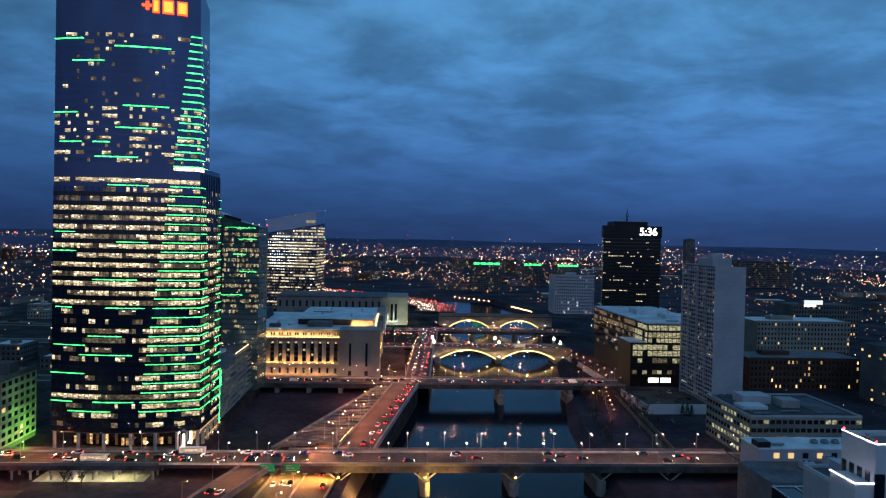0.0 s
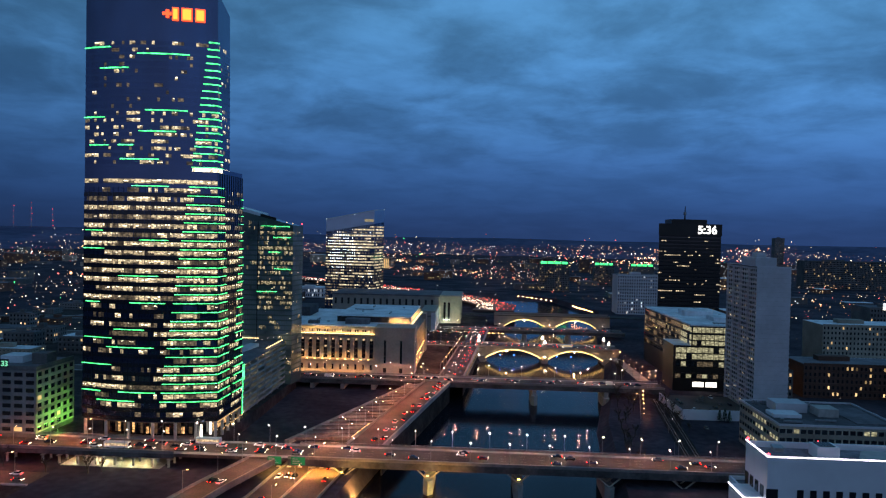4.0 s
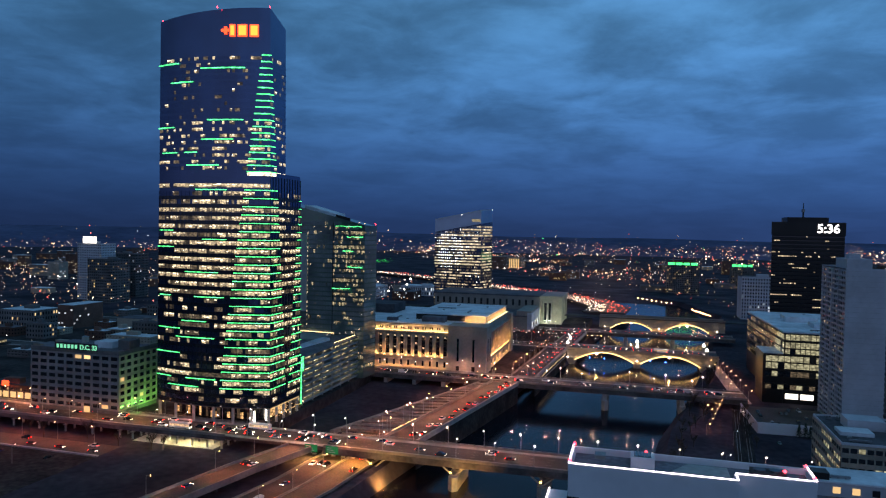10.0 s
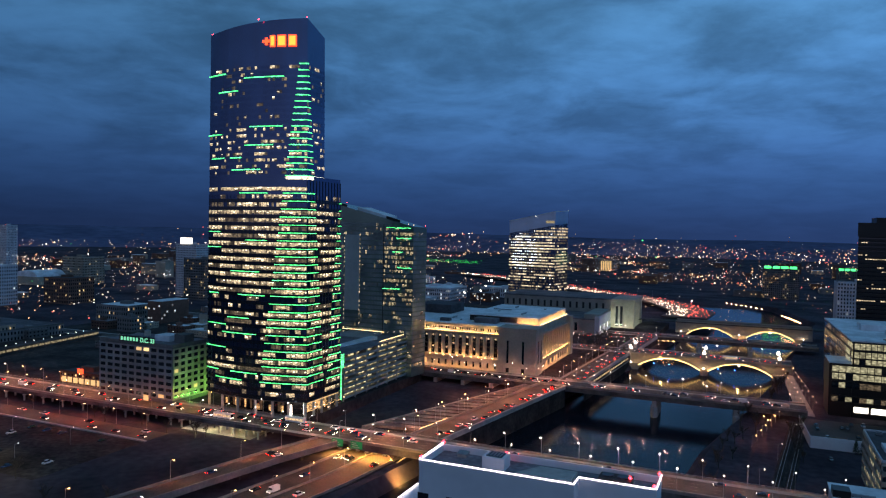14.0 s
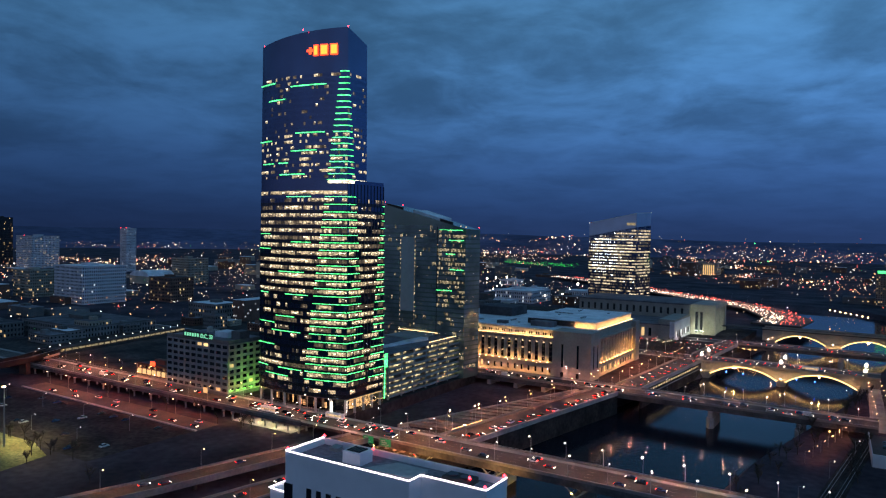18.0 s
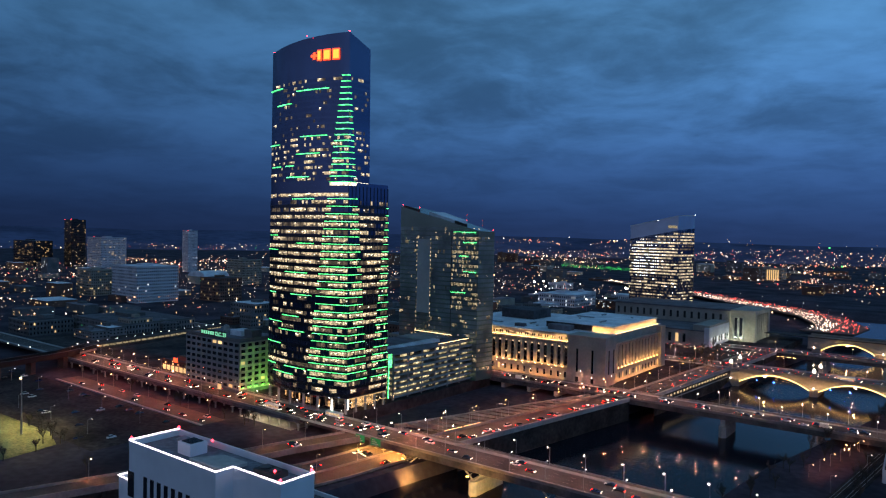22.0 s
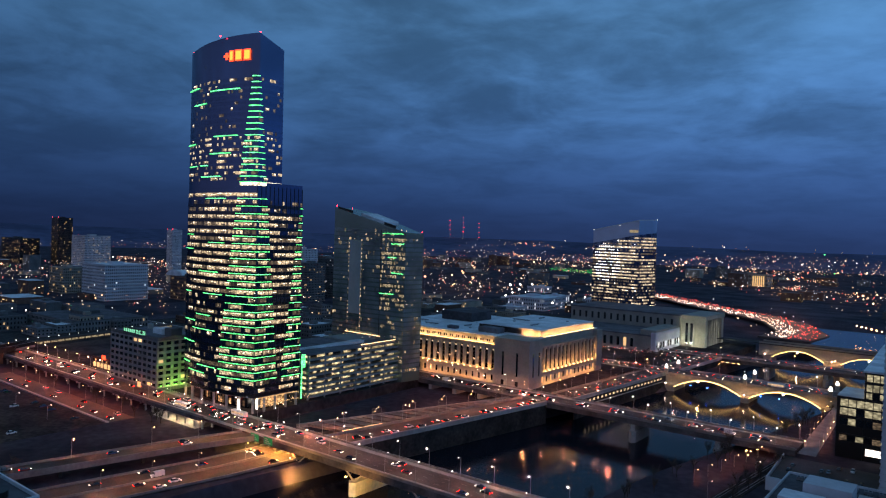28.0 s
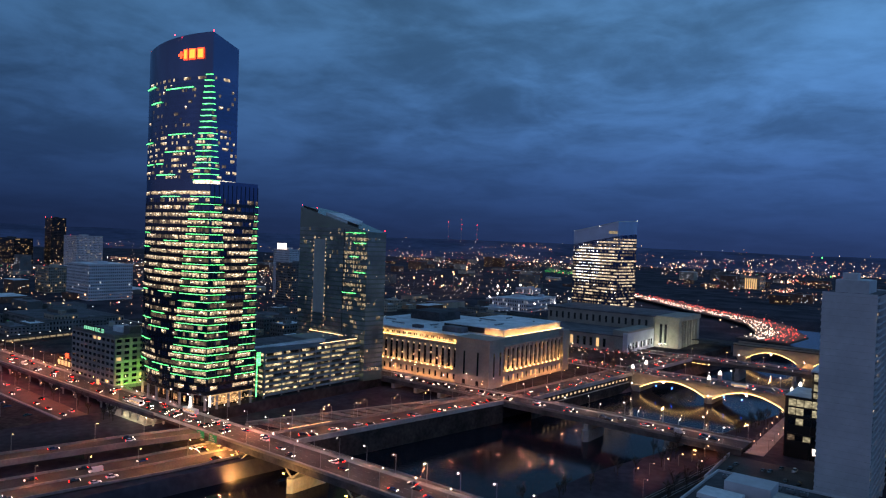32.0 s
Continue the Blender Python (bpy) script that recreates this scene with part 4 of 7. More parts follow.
# roof sign: a cross and three solid blocks, red edges round an orange core
sign = part("roof_sign", Mesh().slab(south(.645, .7), south(.668, .7), 207.6, 211.6, .2, .4).slab(south(.62, .7), south(.685, .7), 209.0, 210.4, .16, .4), M["sign_red"], tower, "red-orange lit sign of solid blocks")
for s0, s1 in ((.690, .735), (.755, .828), (.848, .915)):
    blk_ = part("sign_block", Mesh().slab(south(s0, .7), south(s1, .7), 206.4, 212.8, .2, .4), M["sign_red"], sign)
    part("block_core", Mesh().slab(south(s0 + .008, .7), south(s1 - .008, .7), 207.1, 212.1, .32, .15), M["sign_core"], blk_)
for x, y, z in ((-0.6, 0.5, 222.6), (-26, -9.2, 221.4), (-65, -1.5, 218.4)):
    part("beacon", Mesh().gem(x, y, z, 0.6), M["beacon"], tower)
# open base: columns, lit lobby, canopy
for s in (0.02, 0.2, 0.38, 0.56, 0.72, 0.86, 0.99):
    x, y = south(s, -0.6)
    part("column", Mesh().cyl(x, y, -0.3, 8.5, 0.75, n=12), M["concrete"], tower)
for y in (8, 16, 24, 32):
    part("column", Mesh().cyl(-0.4, y, -0.3, 8.5, 0.75, n=12), M["concrete"], tower)
lob = part("lobby", Mesh().prism([(-60, 6), (-34, 2), (-12, 5), (-6, 10), (-6, 30), (-60, 30)], -0.3, 8.4), M["dark_glass"], tower, "glazed lobby")
for i in range(16):
    a, b = along((-59, 5.8), (-34.5, 1.9), i / 16), along((-59, 5.8), (-34.5, 1.9), (i + 0.85) / 16)
    part("lobby_pane", Mesh().slab(a, b, 0.6, 6 if i % 3 else 4, 0.15, 0.1), M["lobby_glow" if i % 5 == 0 else "lobby_dim" if i % 3 == 1 else "dark_glass"], lob)
for i in range(12):
    a, b = along((-34, 2), (-12, 5), i / 12), along((-34, 2), (-12, 5), (i + 0.85) / 12)
    part("lobby_pane", Mesh().slab(a, b, 0.6, 4 + 2 * (i % 2), 0.15, 0.1), M["lobby_glow" if i % 4 == 0 else "lobby_dim" if i % 3 == 1 else "dark_glass"], lob)
for i in range(8):
    a, b = (-6, 10 + i * 2.5), (-6, 12.2 + i * 2.5)
    part("lobby_pane", Mesh().slab(a, b, 0.5, 6.5 + (i % 2), 0.15, 0.1), M["lobby_glow"], lob)
for i in range(9):
    part("terrace_light", Mesh().beam((2.2, 2 + i * 3.4, 4.2 + (i % 2)), (2.2, 4.6 + i * 3.4, 4.4), 0.35), M["window_warm"], tower, "warm light along the terrace")
st_l = Mesh()
for i in range(46):
    st_l.gem(rng.uniform(-5, 2.2), rng.uniform(-1, 47), rng.uniform(.8, 5.5), rng.choice((.2, .25, .35)))
tagged(part("string_light", st_l, M["dot_warm"], tower, "warm string lights along the terrace"), kind="stuff")
part("canopy_light", Mesh().beam((.2, 1, 8.2), (.9, 32, 8.2), .3), M["window_warm"], tower, "warm light line below the overhang")
fin = thing("lit_sculpture", "bright white vertical light sculpture on the corner plaza", "sculpture", (-3, -6.5, 0))
part("stem", Mesh().cyl(-3, -6.5, 0, 8.5, 0.9, 0.5), M["bright_panel"], fin)
part("second_stem", Mesh().box(-4, 6.6, 0, -3, 7.4, 7.5), M["bright_panel"], fin)
part("foot", Mesh().cyl(-3, -6.5, -0.02, 0.4, 1.4, 1.2), M["concrete"], fin)
vb = thing("green_light_mast", "tall green light mast beside the glass tower", "light mast", (2.6, 35.5, 0))
part("mast", Mesh().box(2.3, 35.2, -0.3, 2.9, 35.8, 31), M["mullion"], vb)
part("light_strip", Mesh().box(2.92, 35.2, 3, 3.3, 35.9, 30.5), M["led_green"], vb)
part("light_strip", Mesh().box(2.92, 36.1, 22, 3.3, 38.2, 30.5), M["led_green"], vb)

# the east side leans out towards the foot
for ob in tower.children_recursive:
    if ob.data.get("leaned"):
        continue
    ob.data["leaned"] = True
    for v in ob.data.vertices:
        v.co.x += 2.6 * max(0.0, 1 - v.co.z / 222) * min(1.0, max(0.0, (v.co.x + 66) / 66))

# ---- parking garage behind it ----
gar = thing("parking_garage", "concrete parking garage with open lit decks and sloped roof", "parking garage", (-20, 92, -0.3))
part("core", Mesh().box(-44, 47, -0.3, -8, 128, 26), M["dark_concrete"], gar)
for k in range(8):
    z = 1.0 + k * 3.4
    part("deck_edge", Mesh().box(-46, 43.5, z, 0.4, 130, z + 0.55), M["concrete"], gar)
    part("guard", Mesh().slab((0.6, 43.3), (0.6, 130), z + 0.55, z + 1.45, 0.0, 0.25), M["concrete"], gar)
    part("guard", Mesh().slab((-46, 43.3), (0.6, 43.3), z + 0.55, z + 1.45, 0.0, 0.25), M["concrete"], gar)
    # glowing panels just inside the openings stand for the decks' interior light
    gl = Mesh()
    for i in range(24):
        if r_t.random() < 0.62:
            gl.box(-3.4, 47 + i * 3.4, z + 1.2, -3.2, 50.2 + i * 3.4, z + 3.0)
    for i in range(12):
        if r_t.random() < .85:
            gl.box(-43 + i * 3.5, 45.8, z + 1.2, -39.8 + i * 3.5, 46.0, z + 3.0)
    tagged(part("deck_light", gl, M["garage_glow"], gar, "yellowish glowing panels standing for the light inside the deck"), kind="stuff")
for i in range(7):
    part("post", Mesh().box(-0.9, 44 + i * 14.2, -0.3, -0.2, 44.8 + i * 14.2, 28.5), M["concrete"], gar)
for i in range(7):
    part("post", Mesh().box(-45.5 + i * 7.4, 43.6, -0.3, -44.7 + i * 7.4, 44.4, 28.5), M["concrete"], gar)
part("roof", Mesh().prism([(-46, 43.5), (0.4, 43.5), (0.4, 130), (-46, 130)], 28.4, 29, [30.3, 28.9, 29.1, 30.3]), M["roof_dark"], gar)
part("roof_light_line", Mesh().beam((-52, 126, 31.6), (-18, 128.5, 30.8), 0.35).beam((-1.4, 92, 30.2), (-1, 127, 30.5), 0.35), M["edge_strip"], gar, "warm white light line along the roof edge")
part("roof_ramp", Mesh().prism([(-22, 46), (-16, 46), (-10, 104), (-16, 104)], 29, 31, [29.4, 29.4, 31.4, 31.4]), M["roof_light"], gar)
part("roof_ramp", Mesh().box(-44, 96, 29.6, -18, 124, 30.9), M["concrete"], gar)
for i in range(5):
    part("roof_lamp", Mesh().gem(-12 + i * 2.4, 104 + i * 5, 33.2, .32), M["dot_white"], gar)

# ---- the slanted residential tower ----
evo = thing("residential_tower", "grey-green glass residential tower with a slanted roof", "tower", (-35, 142, 0))
ev = [(-70, 129), (4.5, 129), (7, 146), (-58, 158), (-70, 150)]


def evo_top(x):
    return 127 - 18.4 * (x + 70) / 74.5


part("body", Mesh().prism(ev, -0.3, 100, [evo_top(x) for x, _ in ev]), M["green_glass"], evo)
re_ = random.Random(5)
EVO_LINES = [(107.5, -18, 2), (90, -12, -4), (78.5, -8, 3.5), (63, -20, -6), (100, -9, 3)]
for (a, b, nb, dense) in (((-70, 129), (-20, 129), 40, .05), ((-19.4, 129), (4.5, 129), 20, .48), ((4.5, 129), (7, 146), 10, .07)):
    lit_, drk_, pin_, ceil_ = Mesh(), Mesh(), Mesh(), Mesh()
    for k in range(31):
        z = 6 + k * 3.4
        share = dense * re_.choice((.3, .7, 1, 1.4, 2.2)) * (.45 if z < 48 else 1)
        run = False
        for j in range(nb):
            q0, q1 = along(a, b, (j + .06) / nb), along(a, b, (j + .94) / nb)
            if z + 5 > evo_top(q1[0]) or (a[0] == -70 and -53.4 < q1[0] and q0[0] < -39.2 and 42 < z < 101):
                continue
            if re_.random() < .6:
                run = re_.random() < share
            if run:
                lit_.slab(q0, along(a, b, (j + re_.choice((.4, .94, .94))) / nb), z + re_.choice((.5, .9, 1.4)), z + 2.9, .06, .1)
                if re_.random() < .25:
                    ceil_.slab(q0, q1, z + 2.5, z + 2.85, .1, .06)
            else:
                drk_.slab(q0, q1, z + .5, z + 2.9, .05, .1)
                if re_.random() < .06:
                    px, py = along(a, b, (j + re_.random()) / nb)
                    pin_.gem(px, py - .25, z + re_.uniform(1, 2.6), re_.choice((.14, .18, .28)))
        part("floor_line", Mesh().slab(a, along(a, b, min(1, max(.02, ((127 - z - 3) * 74.5 / 18.4 - 70 - a[0]) / max(.1, b[0] - a[0])))) if z > 100 and b[0] > a[0] + 5 else b, z - .2, z + .25, .14, .2), M["green_glass"], evo)
    for m_, mat_, lab in ((lit_, "home_dim", "lit apartment panes"), (drk_, "green_pane", "dark apartment panes"), (pin_, "dot_warm", "lamps on balconies"), (ceil_, "home", "bright ceiling lights")):
        if m_.f:
            tagged(part("window_panes", m_, M[mat_], evo, lab), kind="stuff")
# the recessed slot, the pale strip and the lamps down its edges
part("recess", Mesh().box(-20.0, 128.9, 2, -19.4, 129.2, 110), M["bronze"], evo, "dark recessed slot")
part("blank_stripe", Mesh().slab((-52.4, 129), (-40, 129), 45.5, 102, .3, .3), M["stripe_panel"], evo, "pale blank vertical wall strip")
el = Mesh()
for x in (-52.9, -39.5):
    z = 22
    while z < 104:
        el.box(x - .16, 128.55, z, x + .16, 128.8, z + 1.3)
        z += re_.choice((2.6, 3.4, 3.4, 6.8))
tagged(part("edge_lamp", el, M["home"], evo, "small warm lamps down the strip's edges"), kind="stuff")
for z, x0, x1 in EVO_LINES:
    pts = [(x0 + (x1 - x0) * i / 14, 128.5, z + re_.uniform(-.35, .35)) for i in range(15)]
    part("light_line", Mesh().sweep(pts, .34), M["led_green"], evo, "green light garland along a balcony")
part("skylight", Mesh().prism([(-44, 132), (-20, 132), (-18, 146), (-42, 148)], 114, 122, [122.8, 116.6, 116.6, 122.8]), M["roof_light"], evo, "pale rooftop pool enclosure")
part("roof_screen", Mesh().prism([(-69, 131), (-53, 131), (-53, 132), (-69, 132)], 120, 126, [127.9, 124.6, 124.6, 127.9]), M["bronze"], evo)
part("roof_screen", Mesh().prism([(-19, 131), (-8, 131), (-8, 132), (-19, 132)], 110, 114, [116.2, 113.4, 113.4, 116.2]), M["bronze"], evo)
for x, y, z in ((-69, 130, 128.4), (-53, 131, 126), (4, 130, 109.8), (6.5, 145, 109.6), (0, 129.4, 110.4)):
    part("beacon", Mesh().gem(x, y, z, .5), M["beacon"] if x < -50 or x > 6 else M["dot_warm"], evo)

# ---- the old post office ----
po = thing("post_office", "massive limestone post office floodlit in warm light", "post office", (30, 230, 0))
PX0, PX1, PY0, PY1 = -62, 83.3, 175.2, 289
part("body", Mesh().box(PX0, PY0 + 1.2, -0.3, PX1 - 1.2, PY1, 27.5), M["limestone"], po)
part("attic", Mesh().box(PX0 + 1, PY0 + 2.5, 28.6, PX1 - 2.5, PY1 - 1.5, 34.0), M["limestone"], po)
part("attic_roof", Mesh().box(PX0 + .5, PY0 + 2, 34.0, PX1 - 2, PY1 - 1, 34.5), M["roof_light"], po)
part("penthouse", Mesh().box(62, 199, 34.5, 79, 285, 39.2), M["limestone"], po)
part("penthouse_roof", Mesh().box(20, 198.5, 39.2, 79.5, 285.5, 39.7), M["roof_light"], po)
part("penthouse", Mesh().box(21, 202, 34.5, 61.98, 284, 39.2), M["dark_concrete"], po)
part("roof_block", Mesh().box(30, 188, 34.5, 48, 197, 38.5), M["roof_dark"], po)
part("roof_block", Mesh().box(-40, 232, 34.5, -8, 262, 42), M["roof_dark"], po)
part("roof_block", Mesh().box(2, 185, 34.5, 10, 190, 36.8), M["roof_dark"], po)
part("corner_pavilion", Mesh().box(55.2, PY0 - 2.4, -0.3, PX1 + 1.6, 191.4, 33.4), M["limestone"], po)
part("pavilion_cap", Mesh().box(54.9, PY0 - 2.7, 33.4, PX1 + 1.9, 191.7, 34.6), M["limestone"], po)
part("corner_pavilion", Mesh().box(66, 281, -0.3, PX1 + 1.4, 291, 33.2), M["limestone"], po)
part("cornice", Mesh().box(PX0 - .4, PY0 - .3, 27.5, 55.2, PY0 + 3, 28.6), M["limestone"], po)
part("cornice", Mesh().box(PX1 - 3, 191.4, 27.5, PX1 + .3, 281, 28.6), M["limestone"], po)
part("ledge", Mesh().box(PX0 - .6, PY0 - .7, 8.8, 55.2, PY0 + 1.5, 9.6), M["limestone"], po)
part("ledge", Mesh().box(PX1 - 1.5, 191.4, 8.8, PX1 + .7, 281, 9.6), M["limestone"], po)
part("plinth", Mesh().box(PX0, PY0 - .2, -0.3, 55.2, PY0 + 1.3, 8.8), M["limestone"], po)
part("plinth", Mesh().box(PX1 - 1.3, 191.4, -0.3, PX1 + .2, 281, 8.8), M["limestone"], po)
SX = [55.2 - 5.77 * i for i in range(21)]
for x0, x1 in zip(SX[1:], SX):
    c = (x0 + x1) / 2
    w = part("window", Mesh().box(c - 1.4, PY0 + 1.0, 10.6, c + 1.4, PY0 + 1.25, 25.6), M["dark_glass"], po, "tall dark window between pilasters")
    for z in (14.0, 17.6, 21.2):
        part("spandrel", Mesh().box(c - 1.4, PY0 + .9, z, c + 1.4, PY0 + 1.1, z + .8), M["bronze"], w)
    for z in (24.0,) + ((rng.choice((15.1, 18.6)),) if rng.random() < .5 else ()):
        part("lit_sash", Mesh().box(c - .75, PY0 + .93, z, c + .75, PY0 + 1.05, z + 1.2), M["home"], w)
    part("pilaster", Mesh().box(x0 - 1.1, PY0 - .1, 9.6, x0 + 1.1, PY0 + 1.3, 27.5), M["limestone"], po)
    for q in (-.9, .9):
        part("attic_window", Mesh().box(c + q - .5, PY0 + 2.38, 29.8, c + q + .5, PY0 + 2.52, 31.6), M["dark_glass"], po)
    part("base_window", Mesh().box(c - .8, PY0 - .26, 2.2, c + .8, PY0 - .1, 6.2), M["window_warm"] if rng.random() < .3 else M["dark_glass"], po)
    part("floodlight", Mesh().box(c - 2.6, PY0 - .65, 9.6, c - 1.4, PY0 - .3, 10.1), M["flood_lens"], po)
SY = [191.4 + 6.4 * i for i in range(15)]
for y0, y1 in zip(SY, SY[1:]):
    c = (y0 + y1) / 2
    w = part("window", Mesh().box(PX1 - 1.25, c - 1.6, 10.6, PX1 - 1.0, c + 1.6, 25.6), M["dark_glass"], po, "tall dark window between pilasters")
    for z in (14.0, 17.6, 21.2):
        part("spandrel", Mesh().box(PX1 - 1.1, c - 1.6, z, PX1 - .9, c + 1.6, z + .8), M["bronze"], w)
    part("pilaster", Mesh().box(PX1 - 1.3, y0 - 1.1, 9.6, PX1 + .1, y0 + 1.1, 27.5), M["limestone"], po)
    part("base_window", Mesh().box(PX1 + .1, c - .8, 2.2, PX1 + .26, c + .8, 6.2), M["window_warm"] if rng.random() < .3 else M["dark_glass"], po)
    part("floodlight", Mesh().box(PX1 + .3, c - 3, 9.6, PX1 + .65, c - 1.8, 10.1), M["flood_lens"], po)
for y in (179, 187):
    part("window", Mesh().box(PX1 + 1.5, y - .9, 8, PX1 + 1.66, y + .9, 25), M["dark_glass"], po)
for x in (63, 75):
    part("window", Mesh().box(x - .8, PY0 - 2.46, 8, x + .8, PY0 - 2.3, 25), M["dark_glass"], po)
    part("door", Mesh().box(x - 1.2, PY0 - 2.5, 0, x + 1.2, PY0 - 2.3, 4.5), M["bronze"], po)
part("floodlight", Mesh().box(PX0, PY0 + .3, 28.62, 54.5, PY0 + .6, 28.85), M["flood_lens"], po)
part("floodlight", Mesh().box(80.2, 200, 34.6, 80.5, 284, 34.85), M["flood_lens"], po)


def wash(name, eye, target, sx_, sy_, watts, color):
    """A long floodlight trough: an area lamp at a fixture."""
    d = bpy.data.lights.new(name, "AREA")
    d.shape, d.size, d.size_y, d.energy, d.color = "RECTANGLE", sx_, sy_, watts, color
    ob = new(name, d)
    ob.matrix_world = look(eye, target)
    return ob


WARM, CREAM = (1.0, 0.46, 0.13), (1.0, 0.58, 0.22)
wash("flood_south", (-3, PY0 - 1.0, 9.9), (-3, PY0 + 1.2, 16), 112, .3, 14000, WARM)
wash("flood_south_low", (-3, PY0 - 2.2, 0.4), (-3, PY0 + .4, 4), 112, .3, 5500, WARM)
wash("flood_attic", (-3, PY0 + .6, 28.9), (-3, PY0 + 3.2, 31.5), 112, .2, 10000, CREAM)
wash("flood_east", (PX1 + 1.0, 236, 9.9), (PX1 - 1.2, 236, 16), 88, .3, 11500, WARM)
wash("flood_east_low", (PX1 + 2.2, 236, .4), (PX1 - .4, 236, 4), 88, .3, 4200, WARM)
wash("flood_penthouse", (81, 242, 34.9), (78.4, 242, 37.2), 84, .2, 7000, CREAM)
wash("flood_penthouse_south", (70, 197, 34.9), (70, 199.6, 37.2), 16, .2, 1600, CREAM)

# ---- the railway station ----
st = thing("railway_station", "long pale stone railway station with colonnaded porticos", "railway station", (40, 500, 0))
part("hall", Mesh().box(-42, 478, -0.3, 84, 548, 31), M["limestone"], st)
part("hall_roof", Mesh().box(-43, 477, 31, 85, 549, 32.4), M["roof_dark"], st)
part("portico", Mesh().box(84, 482.2, -0.3, 100, 545, 28), M["limestone"], st)
part("portico_roof", Mesh().box(83.9, 481.4, 28, 110.2, 546, 32.2), M["limestone"], st)
part("portico_end", Mesh().box(100, 482.2, -0.3, 109.4, 489, 28), M["limestone"], st)
part("portico_end", Mesh().box(100, 538, -0.3, 109.4, 545, 28), M["limestone"], st)
for i in range(6):
    part("column", Mesh().cyl(107.4, 493 + i * 8, -0.3, 28, 1.3, 1.15, n=12), M["limestone"], st)
for i in range(3):
    part("column", Mesh().cyl(88 + i * 5, 481.6, 1, 26, 1.0, .9, n=10), M["limestone"], st)
part("wing", Mesh().box(-20, 412, -0.3, 80, 478, 15), M["limestone"], st)
part("wing_roof", Mesh().box(-21, 411.4, 15, 80.6, 478, 16), M["roof_dark"], st)
part("link", Mesh().box(68, 414, -0.3, 84, 482, 21), M["limestone"], st)
part("end_wall", Mesh().box(80, 411, -0.3, 84.6, 478, 19), M["white_wall"], st)
for i in range(11):
    x = -12 + i * 7.2
    part("window", Mesh().box(x - 1.5, 411.86, 3, x + 1.5, 411.98, 11.5), M["window_warm"] if i % 4 == 1 else M["dark_glass"], st)
for i in range(16):
    x = -38 + i * 7.6
    part("window", Mesh().box(x - 1.2, 477.86, 20, x + 1.2, 477.98, 27), M["bronze"], st)
wash("flood_portico", (92, 470, 2), (95, 482, 14), 14, 1, 5200, (0.80, 1.0, 0.72))
wash("flood_end", (100, 446, 1), (84.6, 446, 11), 40, 1, 2200, (0.85, 1.0, 0.82))

for i in range(5):
    y = 497 + i * 8
    part("window", Mesh().box(99.98, y - 2.6, 1, 100.12, y + 2.6, 24), M["dark_glass"], st, "tall dark window behind the columns")
for i in range(2):
    part("window", Mesh().box(89.2 + i * 5, 482.06, 2, 92.0 + i * 5, 482.22, 24), M["dark_glass"], st, "tall dark window behind the columns")
for i in range(9):
    part("window", Mesh().box(84.58, 418 + i * 6.6, 3, 84.7, 421 + i * 6.6, 9), M["window_cool" if i % 3 == 0 else "dark_glass"], st)
wash("flood_portico_east", (124, 513, 1), (109, 513, 17), 56, 1, 4500, (0.82, 1.0, 0.76))

# ---- the faceted glass office tower ----
ci = thing("office_tower", "faceted glass office tower with a slanted roofline", "office tower", (-40, 635, 0))
cp = [(-79.4, 606), (-11.8, 594.7), (-4.6, 635.5), (-24, 668), (-70, 660)]
part("body", Mesh().prism(cp, -0.3, 102, [104, 116, 119, 117, 106]), M["office_glass"], ci)
part("crown", Mesh().prism(cp, 98, 120, [121, 134, 136, 132, 122]), M["crown_glass"], ci, "pale blue glass crown with a slanted edge")
rc = random.Random(3)
for (a, b, nb, share, za, zb) in ((cp[0], cp[1], 44, .78, 103, 114), (cp[1], cp[2], 16, .7, 114, 116), (cp[2], cp[3], 14, .35, 116, 114)):
    lit_, drk_, dots_, bright_, dim_ = Mesh(), Mesh(), Mesh(), Mesh(), Mesh()
    for k in range(29):
        z = 3 + k * 3.95
        p_ = share * rc.choice((.35, .8, 1, 1.2, 1.45)) * (.55 if k < 12 else 1)
        run = False
        for j in range(nb):
            if z + 3 > za + (zb - za) * j / nb:
                continue
            if rc.random() < .35:
                run = rc.random() < p_
            q = lit_ if run else dim_ if rc.random() < .45 else drk_
            q.slab(along(a, b, (j + .04) / nb), along(a, b, (j + .96) / nb), z + 1.0, z + 3.0, .06, .1)
            if run and rc.random() < (.3 if 12 < k < 25 and a == cp[0] else .15):
                bright_.slab(along(a, b, (j + .05) / nb), along(a, b, (j + .95) / nb), z + 2.2, z + 2.75, .1, .06)
            if a == cp[0] and j % 2 == 0 and rc.random() < (.72 if (j - 14) ** 2 / 190 + (k - 19) ** 2 / 42 < 1 else .05 if k > 7 else .01):
                px, py = along(a, b, (j + .5) / nb)
                dots_.box(px - .42, py - .6, z + 1.6, px + .42, py - .2, z + 2.4)
    for m_, mat_, lab in ((lit_, "far_office", "lit office panes"), (drk_, "office_glass", "dark office panes"), (dim_, "office_dim", "dim office panes"), (bright_, "ceiling_light", "rows of bright ceiling lights behind the glass"), (dots_, "dot_facade", "grid of white facade lamps")):
        if m_.f:
            tagged(part("window_panes" if m_ is not dots_ else "facade_lamp", m_, M[mat_], ci, lab), kind="stuff")
part("crown_edge", Mesh().beam((cp[0][0], cp[0][1] - .3, 121), (cp[1][0], cp[1][1] - .3, 134), .9), M["white_panel"], ci, "pale slanted crown edge")
